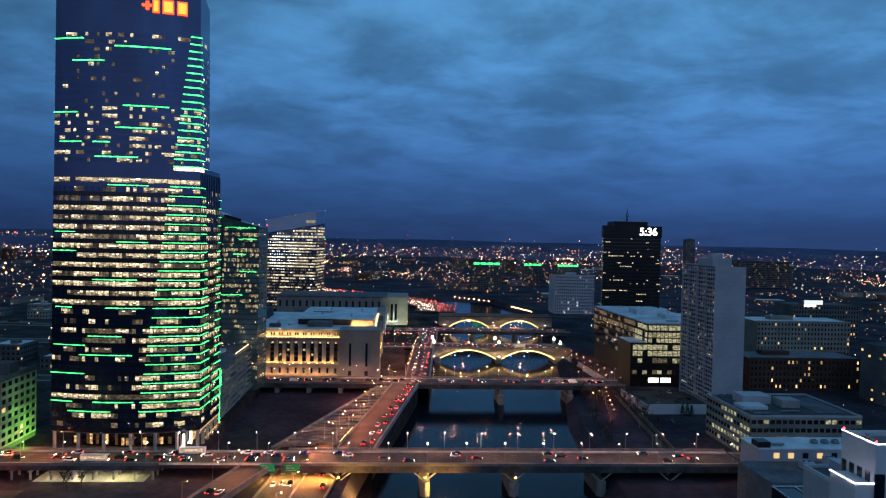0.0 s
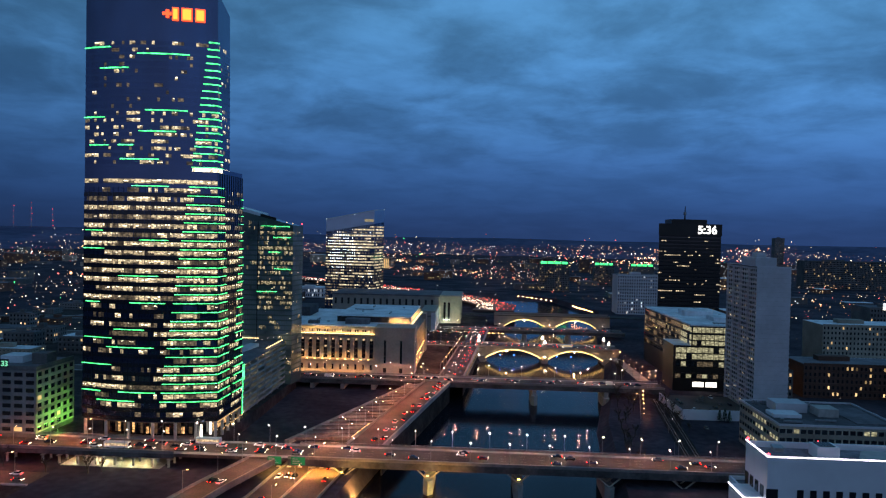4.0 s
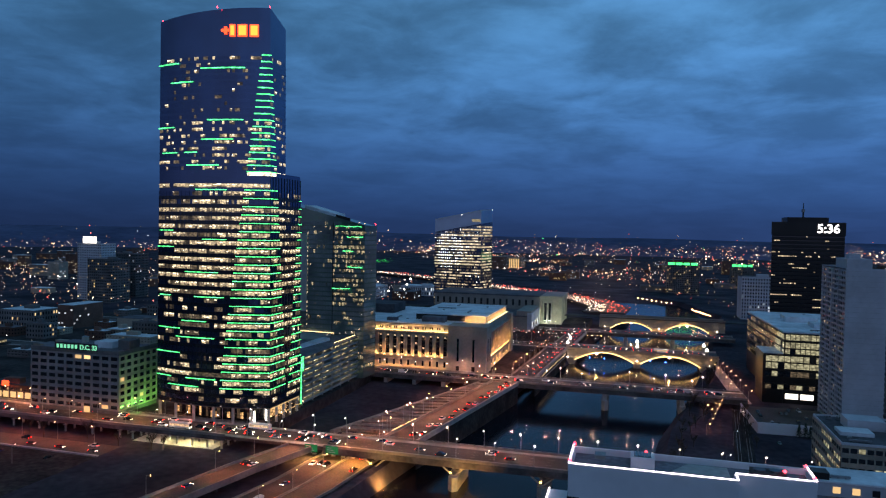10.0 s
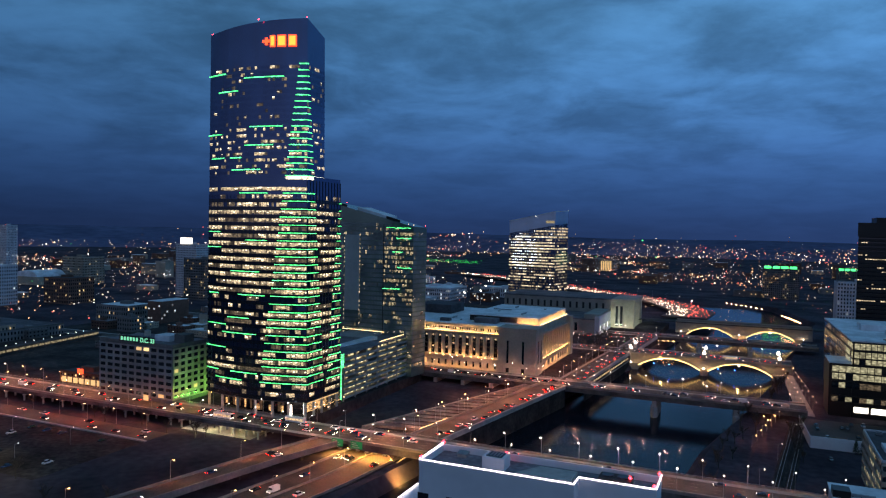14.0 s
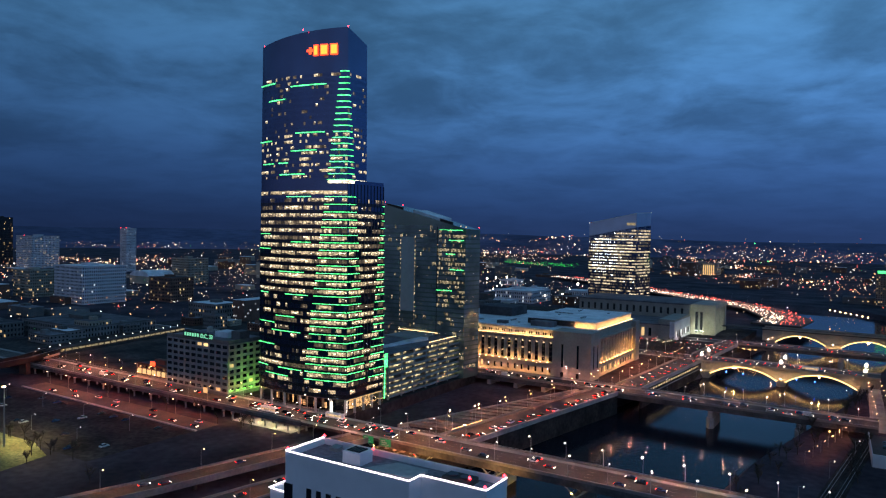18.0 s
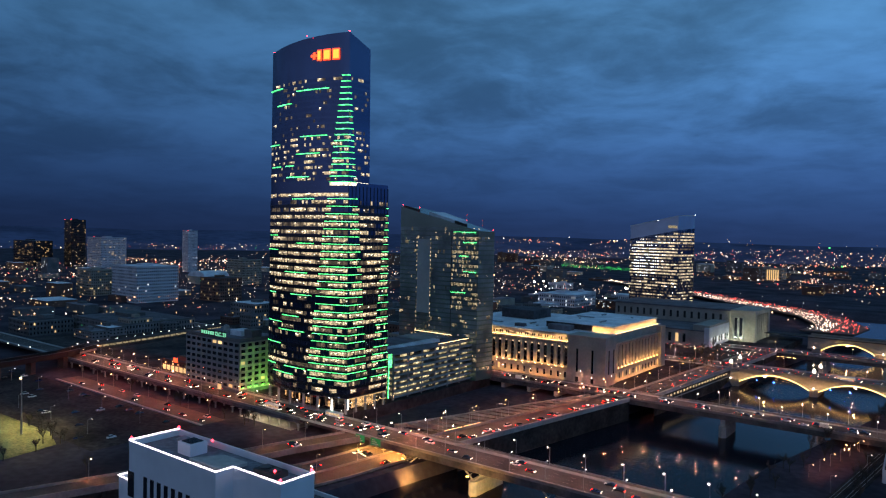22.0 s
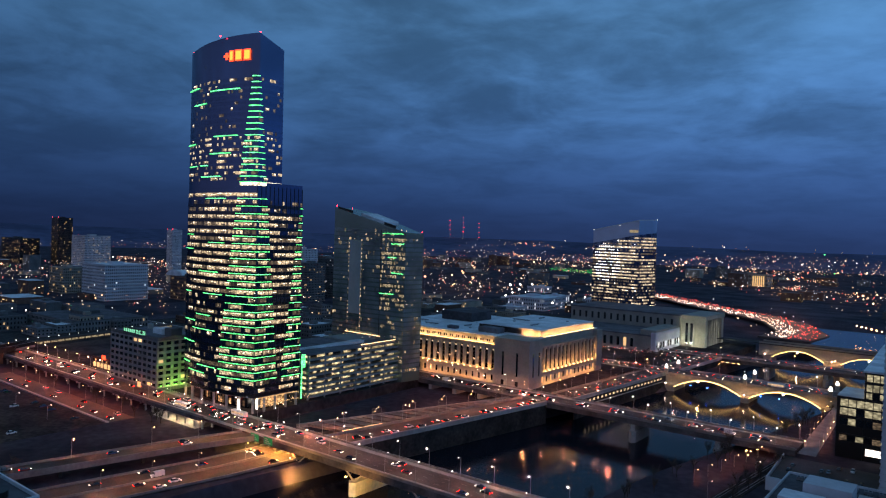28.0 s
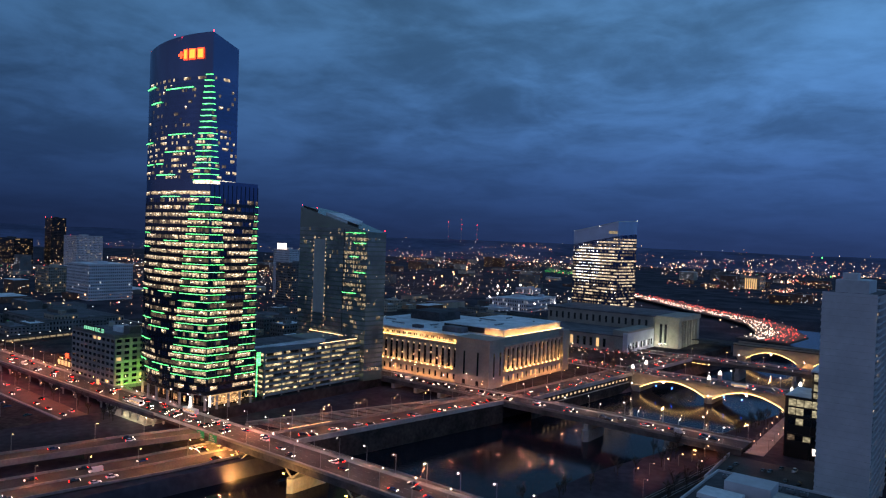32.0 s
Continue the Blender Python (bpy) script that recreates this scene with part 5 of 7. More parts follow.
part("crown_edge", Mesh().beam((cp[1][0] + .2, cp[1][1], 134), (cp[2][0] + .2, cp[2][1], 136), .9), M["white_panel"], ci, "pale slanted crown edge")
part("top_floor", Mesh().slab(along(cp[0], cp[1], .8), along(cp[0], cp[1], .98), 118.5, 122, .2, .2), M["home_dim"], ci, "lit plant floor behind the crown")
for (x, y), z in zip(((-79.4, 606), (-40, 599), (-4.6, 635.5)), (121.8, 128.6, 137)):
    part("beacon", Mesh().gem(x, y, z - .5, .6), M["big_globe"], ci)

# ---- the black office tower with the crown display ----
pe = thing("black_office_tower", "black bronze office tower with a crown display and mast", "office tower", (347, 418, GROUND))
PB = [(315.5, 396), (378.2, 396), (387, 440), (327, 440)]
part("body", Mesh().prism(PB, GROUND, 108), M["bronze"], pe)
part("crown", Mesh().prism([(314.8, 395.4), (378.9, 395.4), (387.8, 440.6), (326.2, 440.6)], 108, 120.2), M["bronze"], pe)
rp = random.Random(9)
lit_, drk_ = Mesh(), Mesh()
for a, b, nb in (((315.5, 396), (378.2, 396), 34), ((327, 440), (315.5, 396), 24)):
    for k in range(30):
        z = -3 + k * 3.7
        run, p_ = 0, rp.choice((.04, .1, .2, .4))
        for j in range(nb):
            if rp.random() < .45:
                run = rp.random() < p_
            (lit_ if run else drk_).slab(along(a, b, (j + .12) / nb), along(a, b, (j + .88) / nb), z + 1.5, z + 2.5, .05, .1)
        part("band", Mesh().slab(a, b, z - .5, z + 1.0, .25, .25), M["bronze"], pe)
tagged(part("window_panes", lit_, M["home"], pe, "lit office panes"), kind="stuff")
tagged(part("window_panes", drk_, M["dark_glass"], pe, "dark office panes"), kind="stuff")
part("penthouse", Mesh().box(330, 404, 120.2, 366, 432, 125), M["bronze"], pe)
mast = part("mast", Mesh().cyl(345, 410, 125, 139, .9, .3), M["bronze"], pe)
part("antenna_drum", Mesh().cyl(345, 410, 130, 133, 1.6, n=10), M["steel"], mast)


def words(text, size, at, rx, rz, mat, name, label, parent=None, category="sign"):
    cu = bpy.data.curves.new(name, "FONT")
    cu.body, cu.size, cu.extrude, cu.align_x, cu.offset = text, size, .12, "CENTER", size * .018
    tmp = bpy.data.objects.new(name, cu)
    scene.collection.objects.link(tmp)
    dg = bpy.context.evaluated_depsgraph_get()
    me = bpy.data.meshes.new_from_object(tmp.evaluated_get(dg))
    bpy.data.objects.remove(tmp)
    me.materials.clear()
    me.materials.append(mat)
    me.transform(pose(*at, rx, 0, rz))
    ob = part(name, me, mat, parent, label)
    return ob


words("5:36", 11.5, (364, 395.1, 110.4), 90, 0, M["sign_white"], "display", "white clock digits", pe)

# ---- the pale apartment slab ----
wt = thing("apartment_slab", "pale precast apartment slab with blank end walls and balconies", "apartment building", (315, 131, GROUND))
part("body", Mesh().box(305.6, 105.6, GROUND, 325.0, 158, 88), M["white_wall"], wt)
part("end_wall", Mesh().box(304.8, 104.9, GROUND, 325.6, 105.6, 88.8), M["white_wall"], wt)
part("end_wall", Mesh().box(304.8, 158, GROUND, 325.6, 158.7, 88.8), M["white_wall"], wt)
part("roof", Mesh().box(305, 105.6, 88, 325.4, 158, 88.4), M["roof_dark"], wt)
part("lift_house", Mesh().box(308, 116, 88.4, 321, 140, 94), M["white_wall"], wt)
part("lift_house", Mesh().box(310, 120, 94, 316, 128, 97), M["white_wall"], wt)
rw = random.Random(4)
litw, darkw = Mesh(), Mesh()
for k in range(31):
    z = GROUND + 3 + k * 2.95
    for side, xo in ((-1, 305.6), (1, 325.0)):
        x0, x1 = (xo - 1.2, xo) if side < 0 else (xo, xo + 1.2)
        part("balcony_slab", Mesh().box(x0, 105.6, z, x1, 158, z + .28), M["white_wall"], wt)
        part("balcony_front", Mesh().box(x0 if side < 0 else x1 - .1, 105.6, z + .28, x0 + .1 if side < 0 else x1, 158, z + .75), M["white_wall"], wt)
        for j in range(14):
            y = 107 + j * 3.65
            darkw.box(xo - .06 if side < 0 else xo - .04, y, z + .6, xo + .04 if side < 0 else xo + .06, y + 2.3, z + 2.3)
            if rw.random() < .09:
                w_ = rw.choice((.5, .7, 1.1))
                litw.box(xo - .1 if side < 0 else xo - .04, y + .2, z + .9, xo + .04 if side < 0 else xo + .1, y + .2 + w_, z + 2.0)
for y in (118.6, 131.6, 132.6, 145.2):
    for x0, x1 in ((304.2, 305.6), (325.0, 326.4)):
        part("fin", Mesh().box(x0, y, GROUND, x1, y + .35, 88), M["white_wall"], wt)
rail_me = Mesh().box(-.04, 0, 0, .04, 3.2, .5).data("balcony_screen", M["white_wall"])
for k in range(31):
    for j in range(4):
        piece("balcony_screen", rail_me, wt, 304.5, 106.2 + j * 13.1, GROUND + 3.75 + k * 2.95)
tagged(part("window_panes", litw, M["home"], wt, "lit apartment panes"), kind="stuff")
tagged(part("window_panes", darkw, M["dark_glass"], wt, "dark apartment panes"), kind="stuff")

# ---- the building with white light lines near the camera ----
ld = thing("white_light_building", "white panelled building with white light lines along its roof", "office building", (198, -222, GROUND))
LP = [(180.3, -229.3), (204.9, -229.3), (204.9, -226.2), (216.0, -226.2), (216.0, -219.8), (180.3, -219.8)]
part("body", Mesh().prism(LP, GROUND, 69.2), M["white_panel"], ld)
part("roof", Mesh().prism([(180.8, -228.8), (204.4, -228.8), (204.4, -225.7), (215.5, -225.7), (215.5, -220.3), (180.8, -220.3)], 69.2, 69.35), M["slate_roof"], ld)
for a, b in zip(LP, LP[1:] + LP[:1]):
    part("parapet", Mesh().slab(a, b, 69.2, 70.3, .05, .35), M["white_panel"], ld)
for a, b in zip(LP[:4], LP[1:5]):
    part("light_line", Mesh().beam((*a, 70.45), (*b, 70.45), .15), M["led_white"], ld, "white glowing light line")
part("light_line", Mesh().beam((*LP[0], 70.45), (*LP[5], 70.45), .15), M["led_white"], ld, "white glowing light line")
for x, y in ((180.5, -229), (180.5, -220.1), (215.7, -226), (215.7, -220.1), (192, -221), (212, -224)):
    part("beacon", Mesh().gem(x, y, 70.75, .3), M["beacon"], ld)
for k in range(4):
    z1 = 65.2 - k * 5.6
    for i in range(11):
        x = 183 + i * 2.05
        if k == 0 and i == 0:
            continue
        w = part("slot_window", Mesh().box(x, -229.42, z1 - 4.3, x + 1.0, -229.28, z1), M["dark_glass"], ld)
    part("corner_window", Mesh().box(180.18, -229.45, z1 - 4.3, 182.0, -229.25, z1), M["dark_glass"], ld)
    for i in range(4):
        part("slot_window", Mesh().box(180.14, -228 + i * 2.2, z1 - 4.3, 180.32, -226.8 + i * 2.2, z1), M["dark_glass"], ld)
    for i in range(4):
        part("slot_window", Mesh().box(206 + i * 2.5, -226.32, z1 - 4.3, 207.4 + i * 2.5, -226.18, z1), M["dark_glass"], ld)
part("terrace", Mesh().box(176.8, -229.2, GROUND, 180.28, -222, 63.4), M["white_panel"], ld)
part("light_line", Mesh().sweep([(176.7, -222, 63.6), (176.7, -229.3, 63.6), (180.2, -229.3, 63.6)], .16), M["led_white"], ld, "white glowing light line")
lb = thing("lower_roof_block", "lower pale block behind the white building with a cluttered roof", "office building", (195, -210, GROUND))
part("wall", Mesh().box(184, -219.7, GROUND, 205, -201.6, 57.2), M["white_wall"], lb)
part("roof", Mesh().box(184.4, -219.5, 57.2, 204.6, -202, 57.35), M["roof_dark"], lb)
for a, b in (((205, -219.7), (205, -201.6)), ((205, -201.6), (184, -201.6)), ((184, -201.6), (184, -219.7))):
    part("parapet", Mesh().slab(a, b, 57.2, 58.0, .05, .35), M["white_panel"], lb)
part("stair_house", Mesh().box(188, -208, 57.35, 193, -204, 60), M["white_wall"], lb)
part("stair_window", Mesh().box(193.0, -207.2, 57.9, 193.08, -205, 59.4), M["dark_glass"], lb, "dark stair window")
part("tank", Mesh().cyl(199, -206.5, 57.35, 58.6, 1.9, n=16), M["bronze"], lb)
part("pipe_rack", Mesh().box(196, -213, 57.35, 203, -211.6, 58.1), M["steel"], lb)
rh = thing("roof_air_handler", "pale square roof unit with a dark louvred top", "air handler", (191.4, -224.4, 69.35), "rooftop units")
part("casing", Mesh().box(189.6, -226.0, 69.35, 193.2, -222.8, 71.3), M["white_panel"], rh)
part("louvre", Mesh().box(190.1, -225.6, 71.3, 192.7, -223.2, 71.42), M["dark_glass"], rh)
for k in range(5):
    part("louvre_bar", Mesh().box(190.2 + k * .52, -225.5, 71.42, 190.32 + k * .52, -223.3, 71.5), M["mullion"], rh)
rp_ = thing("roof_platform", "pale low equipment platform on the roof", "platform", (201, -225, 69.35))
part("slab", Mesh().prism([(195.4, -227.6), (204.0, -227.6), (204.0, -222.9), (198.2, -222.9)], 69.55, 70.1), M["concrete"], rp_)
for x in (197.6, 203.2):
    part("foot", Mesh().box(x, -226.5, 69.35, x + .4, -223.6, 69.55), M["dark_concrete"], rp_)
rc_ = thing("roof_condenser", "dark low condenser beside a red beacon", "condenser", (210, -223, 69.35))
part("casing", Mesh().box(207.4, -224.4, 69.45, 212.2, -221.6, 70.3), M["dark_concrete"], rc_)
for x in (208.6, 210.9):
    part("fan_ring", Mesh().cyl(x, -223, 70.3, 70.5, .9, n=14), M["mullion"], rc_)
part("base", Mesh().box(207.2, -224.6, 69.35, 212.4, -221.4, 69.45), M["concrete"], rc_)


# ---- the union hall ----
af = thing("union_hall", "grey masonry hall with rows of windows and a green lit side", "office building", (-112, 8, -0.3))
part("body", Mesh().box(-145, -10.2, -0.3, -85, 22, 34), M["grey_wall"], af)
part("roof", Mesh().box(-144.4, -9.6, 34, -85.6, 21.4, 34.4), M["roof_dark"], af)
part("parapet", Mesh().slab((-145, -10.2), (-85, -10.2), 34, 35.4, .1, .4), M["grey_wall"], af)
part("parapet", Mesh().slab((-85, -10.2), (-85, 22), 34, 35.4, .1, .4), M["grey_wall"], af)
facade(af, (-145, -10.2), (-85, -10.2), 2, 33, 8, 10, M["hall_wall"], M["window_warm"], M["dark_glass"], .08, .74, .54, seed=21)
facade(af, (-85, -10.2), (-85, 22), 2, 33, 8, 6, M["tan_wall"], M["window_warm"], M["dark_glass"], .06, .62, .58, seed=22)
part("stair_tower", Mesh().box(-94, 0, 34.4, -86, 8, 40), M["grey_wall"], af)
part("roof_house", Mesh().box(-112, 2, 34.4, -100, 12, 38), M["roof_light"], af)
part("door", Mesh().box(-108, -10.5, -.3, -104, -10.1, 3.4), M["window_warm"], af)
sg = part("roof_sign", Mesh().box(-128, -10.6, 34.6, -99, -10.45, 38.6), M["mullion"], af, "green lit letters on a dark board")
for i in range(6):
    x = -126.6 + i * 2.5
    part("letter_bar", Mesh().box(x, -10.8, 35.4, x + 1.5, -10.62, 37.6), M["sign_glow"], sg)
words("D.C. 33", 3.7, (-104.9, -10.8, 35.2), 90, 0, M["sign_glow"], "letters", "glowing letters", sg)
wash("flood_green", (-76, 6, .8), (-85.2, 6, 19), 30, .6, 6500, (0.22, 1.0, 0.14))

# ---- east bank buildings ----
go = thing("glass_office", "dark glass office with brightly lit floors and a pale roof", "office building", (312, 240, GROUND))
part("lower_body", Mesh().box(275.6, 182, GROUND, 288.4, 212, 26.5), M["bronze"], go)
part("upper_body", Mesh().prism([(288.5, 182), (340, 182), (340, 312), (284, 312)], GROUND, 41), M["bronze"], go)
part("roof", Mesh().prism([(287.8, 181.4), (340.6, 181.4), (340.6, 312.6), (283.4, 312.6)], 41, 42), M["roof_light"], go)
part("terrace_roof", Mesh().box(275.6, 182.2, 26.5, 288.3, 212, 26.9), M["roof_light"], go)
for k, (z0, z1, x0) in enumerate(((36.2, 40.0, 289), (30.6, 34.6, 289), (26.9, 30.0, 289), (21.2, 25.2, 277), (16.6, 20.4, 277), (11.2, 14.8, 277), (2.6, 5.6, 277))):
    for i in range(16):
        a = x0 + 0.4 + i * (339.5 - x0) / 16
        b = x0 + (i + 1) * (339.5 - x0) / 16
        bright = rng.random() < (.97, .97, .97, .75, .7, .25, .2)[k]
        part("pane", Mesh().box(a, 181.8, z0, b, 181.95, z1), M["glassy_office" if bright else "office_dim" if rng.random() < .6 else "dark_glass"], go)
    part("floor_band", Mesh().box(x0, 181.6, z1, 340, 182, z1 + .9), M["bronze"], go)
for x in (290, 299.5):
    part("bright_window", Mesh().box(x, 181.75, -3.8, x + 8, 181.9, -.2), M["bright_panel"], go, "white glowing ground floor window")
for k, (z0, z1) in enumerate(((36.4, 39.8), (30.8, 34.6), (26.8, 29.8), (21.2, 24.8), (15.6, 19.2), (10, 13.4))):
    for i in range(26):
        a, b = along((284, 312), (288.5, 182), i / 26), along((284, 312), (288.5, 182), (i + .92) / 26)
        if z1 < 26.5 and i > 19:
            continue
        lit = rng.random() < (.3 + .6 * i / 26 if k < 3 else .14)
        part("side_pane", Mesh().slab(a, b, z0, z1, .1, .1), M["glassy_office" if i > 20 else "office_dim"] if lit else M["dark_glass"], go)
    part("floor_band", Mesh().slab((284, 312), (288.5, 182), z1, z1 + 1.0, .2, .3), M["bronze"], go)
for i in range(17):
    part("mullion", Mesh().box(288.9 + i * 3.17, 181.66, 26.6, 289.15 + i * 3.17, 181.86, 41), M["bronze"], go)
part("roof_house", Mesh().box(300, 240, 42, 322, 262, 46), M["roof_light"], go)
part("roof_house", Mesh().box(312, 206, 42, 334, 226, 45), M["roof_light"], go)

ko = thing("low_office", "tan masonry office with ribbon windows, some lit yellow", "office building", (308, 28, GROUND))
part("body", Mesh().box(278.6, 2.8, GROUND, 338, 54, 15.6), M["tan_wall"], ko)
part("roof", Mesh().box(279.2, 3.4, 15.6, 337.4, 53.4, 15.9), M["roof_dark"], ko)
for a, b in (((278.6, 2.8), (338, 2.8)), ((338, 2.8), (338, 54)), ((338, 54), (278.6, 54)), ((278.6, 54), (278.6, 2.8))):
    part("parapet", Mesh().slab(a, b, 15.6, 16.7, .1, .5), M["white_wall"], ko)
facade(ko, (278.6, 2.8), (338, 2.8), -6, 15.4, 5, 18, M["tan_wall"], M["glassy_office"], M["dark_glass"], .14, .8, .5, seed=31)
facade(ko, (278.6, 54), (278.6, 2.8), -6, 15.4, 5, 14, M["tan_wall"], M["glassy_office"], M["dark_glass"], .3, .8, .5, seed=32)
part("roof_house", Mesh().box(288, 30, 15.9, 304, 42, 20.5), M["white_wall"], ko)
part("roof_house", Mesh().box(306, 22, 15.9, 316, 32, 20), M["concrete"], ko)
part("roof_house", Mesh().box(282, 18, 15.9, 296, 28, 17.6), M["roof_light"], ko)
part("courtyard_roof", Mesh().box(319, 10, 15.9, 335, 44, 16.2), M["roof_dark"], ko)
for i in range(7):
    roof_unit(284 + i * 4.6, 47.5, 15.9, 2.6, 2.2, 1.4)

no = thing("near_low_building", "low pale building with a cluttered flat roof", "building", (284, -60, GROUND))
part("rear_block", Mesh().box(256.6, -48, GROUND, 325, -31, 14.4), M["white_wall"], no)
part("rear_roof", Mesh().box(256.2, -48.4, 14.4, 325.4, -30.6, 15), M["roof_light"], no)
part("stair_block", Mesh().box(256.4, -47, 15, 262, -41, 17.5), M["bronze"], no)
part("front_block", Mesh().box(247, -76, GROUND, 325, -48.02, 9), M["grey_wall"], no)
part("front_roof", Mesh().box(247.4, -75.6, 9, 325, -48.04, 9.3), M["roof_dark"], no)
for i in range(9):
    x = 263 + i * 6.6
    part("window", Mesh().box(x, -48.12, 10.6, x + 2.6, -48.01, 13), M["window_warm"] if i in (0, 1, 3) else M["dark_glass"], no)
part("skylight_roof", Mesh().prism([(246, -118), (300, -118), (300, -78), (246, -78)], GROUND, 7, [7.4, 7.4, 8.6, 8.6]), M["dark_glass"], no, "dark glazed roof with pale ribs")
for i in range(7):
    x = 246.4 + i * 8.8
    part("roof_rib", Mesh().beam((x, -118, 7.7), (x, -78, 8.9), .35), M["white_panel"], no)
part("roof_rib", Mesh().beam((246, -78, 8.95), (300, -78, 8.95), .4), M["white_panel"], no)
for x, y, w, h in ((272, -58, 5, 3.2), (284, -55, 4, 4.2), (292, -62, 6, 2.4), (304, -57, 5, 3)):
    roof_unit(x, y, 9.3, w, 4, h, "white_wall")
for i in range(6):
    roof_unit(286 + i * 5, -40, 15, 2.4, 2.4, 1.5)

pk = thing("parking_deck", "pale concrete parking deck full of dark cars", "parking deck", (278, 112, GROUND))
part("deck", Mesh().prism([(260.4, 98), (303, 99), (303, 146), (258, 146)], -3.2, -2.6), M["asphalt"], pk)
part("west_wall", Mesh().slab((257.4, 146), (260, 98), GROUND, -1.2, .3, .5), M["white_wall"], pk)
part("south_wall", Mesh().slab((260, 97.6), (303.4, 98.6), GROUND, -.6, .3, .5), M["white_panel"], pk)
part("east_wall", Mesh().slab((303.2, 98.8), (303.2, 146), GROUND, -1.2, .2, .5), M["concrete"], pk)


def block(name, label, x0, y0, x1, y1, z1, wall="grey_wall", floors=None, share=.12, lit="window_warm", seed=0, z0=GROUND, cat="building", roof="roof_dark", group=""):
    """A plain city building: walls, roof slab, parapet, plant house and recessed windows on the two sides that face the river."""
    cx_, cy_ = (x0 + x1) / 2, (y0 + y1) / 2
    t = thing(name, label, cat, (cx_, cy_, z0), group)
    w, d = (x1 - x0) / 2, (y1 - y0) / 2
    part("wall", Mesh().box(x0, y0, z0, x1, y1, z1), M[wall], t)
    part("roof", Mesh().box(x0 + .3, y0 + .3, z1, x1 - .3, y1 - .3, z1 + .3), M[roof], t)
    r = random.Random(seed)
    part("parapet", Mesh().slab((x0, y0), (x1, y0), z1, z1 + 1.0, .12, .4).slab((x1, y0), (x1, y1), z1, z1 + 1.0, .12, .4), M[wall], t)
    px, py = x0 + w * r.uniform(.3, 1.0), y0 + d * r.uniform(.5, 1.1)
    part("plant_house", Mesh().box(px, py, z1 + .3, px + w * .5, py + d * .5, z1 + 3.6), M[wall], t)
    floors = floors or max(2, int((z1 - z0) / 3.8))
    for a, b in (((x0, y0), (x1, y0)), ((x1, y0), (x1, y1))):
        n = max(3, int(math.hypot(b[0] - a[0], b[1] - a[1]) / 3.2))
        lm, dm = Mesh(), Mesh()
        fh = (z1 - z0 - 1) / floors
        for k in range(floors):
            for j in range(n):
                (lm if r.random() < share else dm).slab(along(a, b, (j + .3) / n), along(a, b, (j + .7) / n), z0 + 1 + k * fh + 1.0, z0 + 1 + k * fh + fh * .72, .05, .12)
            if y0 > 290 or x0 < -300:
                continue
            part("sill_band", Mesh().slab(a, b, z0 + 1 + k * fh + .3, z0 + 1 + k * fh + .7, .22, .22), M[wall], t)
        if lm.f:
            tagged(part("lit_window", lm, M[lit], t, "lit windows"), kind="stuff")
        tagged(part("dark_window", dm, M["dark_glass"], t, "dark windows"), kind="stuff")
    return t


block("brick_mill", "long red-brown brick mill with a few warm windows", 365, 172, 455, 205, 17, "brick", 5, .13, seed=1)
block("corner_office", "small office with yellow lit floors behind the slab", 338, 168, 356, 200, 12, "grey_wall", 4, .6, seed=2)
block("pale_midrise", "pale banded mid-rise building", 440, 305, 532, 345, 30, "tan_wall", 8, .05, seed=3, roof="roof_light")
sb = block("sign_building", "grey building with a bright blue-white roof sign", 553, 440, 632, 480, 34, "grey_wall", 8, .05, seed=4)
part("roof_sign", Mesh().box(566, 439.4, 35, 588, 440, 40), M["window_cool"], sb, "blue-white glowing roof sign")
part("roof_sign", Mesh().box(566, 439.4, 32.5, 580, 439.9, 34.8), M["bright_panel"], sb)
block("white_hospital", "white blocky mid-rise with dark window strips", 330, 690, 390, 730, 50, "white_wall", 12, .04, seed=5, lit="window_cool")
block("far_tower", "distant dark tower with red beacons", 1200, 2300, 1234, 2330, 112, "grey_wall", 24, .05, seed=6)
block("far_slab", "long distant apartment slab", 890, 1360, 1080, 1400, 58, "grey_wall", 14, .06, seed=7)
bt = block("roof_sign_tower", "pale concrete tower with a white glowing roof sign", -614, 535, -572, 565, 76, "white_wall", 22, .05, seed=8)
part("roof_sign", Mesh().box(-604, 534.2, 77.2, -580, 534.8, 87), M["bright_panel"], bt, "white glowing roof sign")
block("concrete_tower", "plain grey concrete tower", -604, 590, -556, 620, 60, "grey_wall", 16, .03, seed=9, lit="window_cool")
block("medical_block", "white block with staggered dark windows", -772, 262, -700, 330, 47, "white_wall", 11, .02, seed=10, lit="window_cool", roof="roof_light")
mt_ = block("medical_tower", "wide grey-white tower with lit top floors", -1500, 575, -1430, 640, 78, "white_wall", 20, .12, seed=11)
sl_ = block("slim_tower", "slim pale tower speckled with windows", -1352, 748, -1326, 775, 99, "white_wall", 28, .1, seed=12, lit="window_cool")
dt_ = block("dark_tower", "dark tower with red beacons", -1745, 630, -1705, 670, 122, "bronze", 28, .08, seed=13)
block("lit_office_block", "wide dark office block with scattered yellow windows", -1900, 560, -1770, 610, 62, "bronze", 14, .13, seed=43)
block("tan_block", "tan masonry hospital block with few lit windows", -958, 603, -905, 650, 43, "tan_wall", 10, .06, seed=14)
block("glass_pavilion", "low wide lit pavilion", -900, 268, -850, 312, 35, "tan_wall", 9, .15, seed=15)
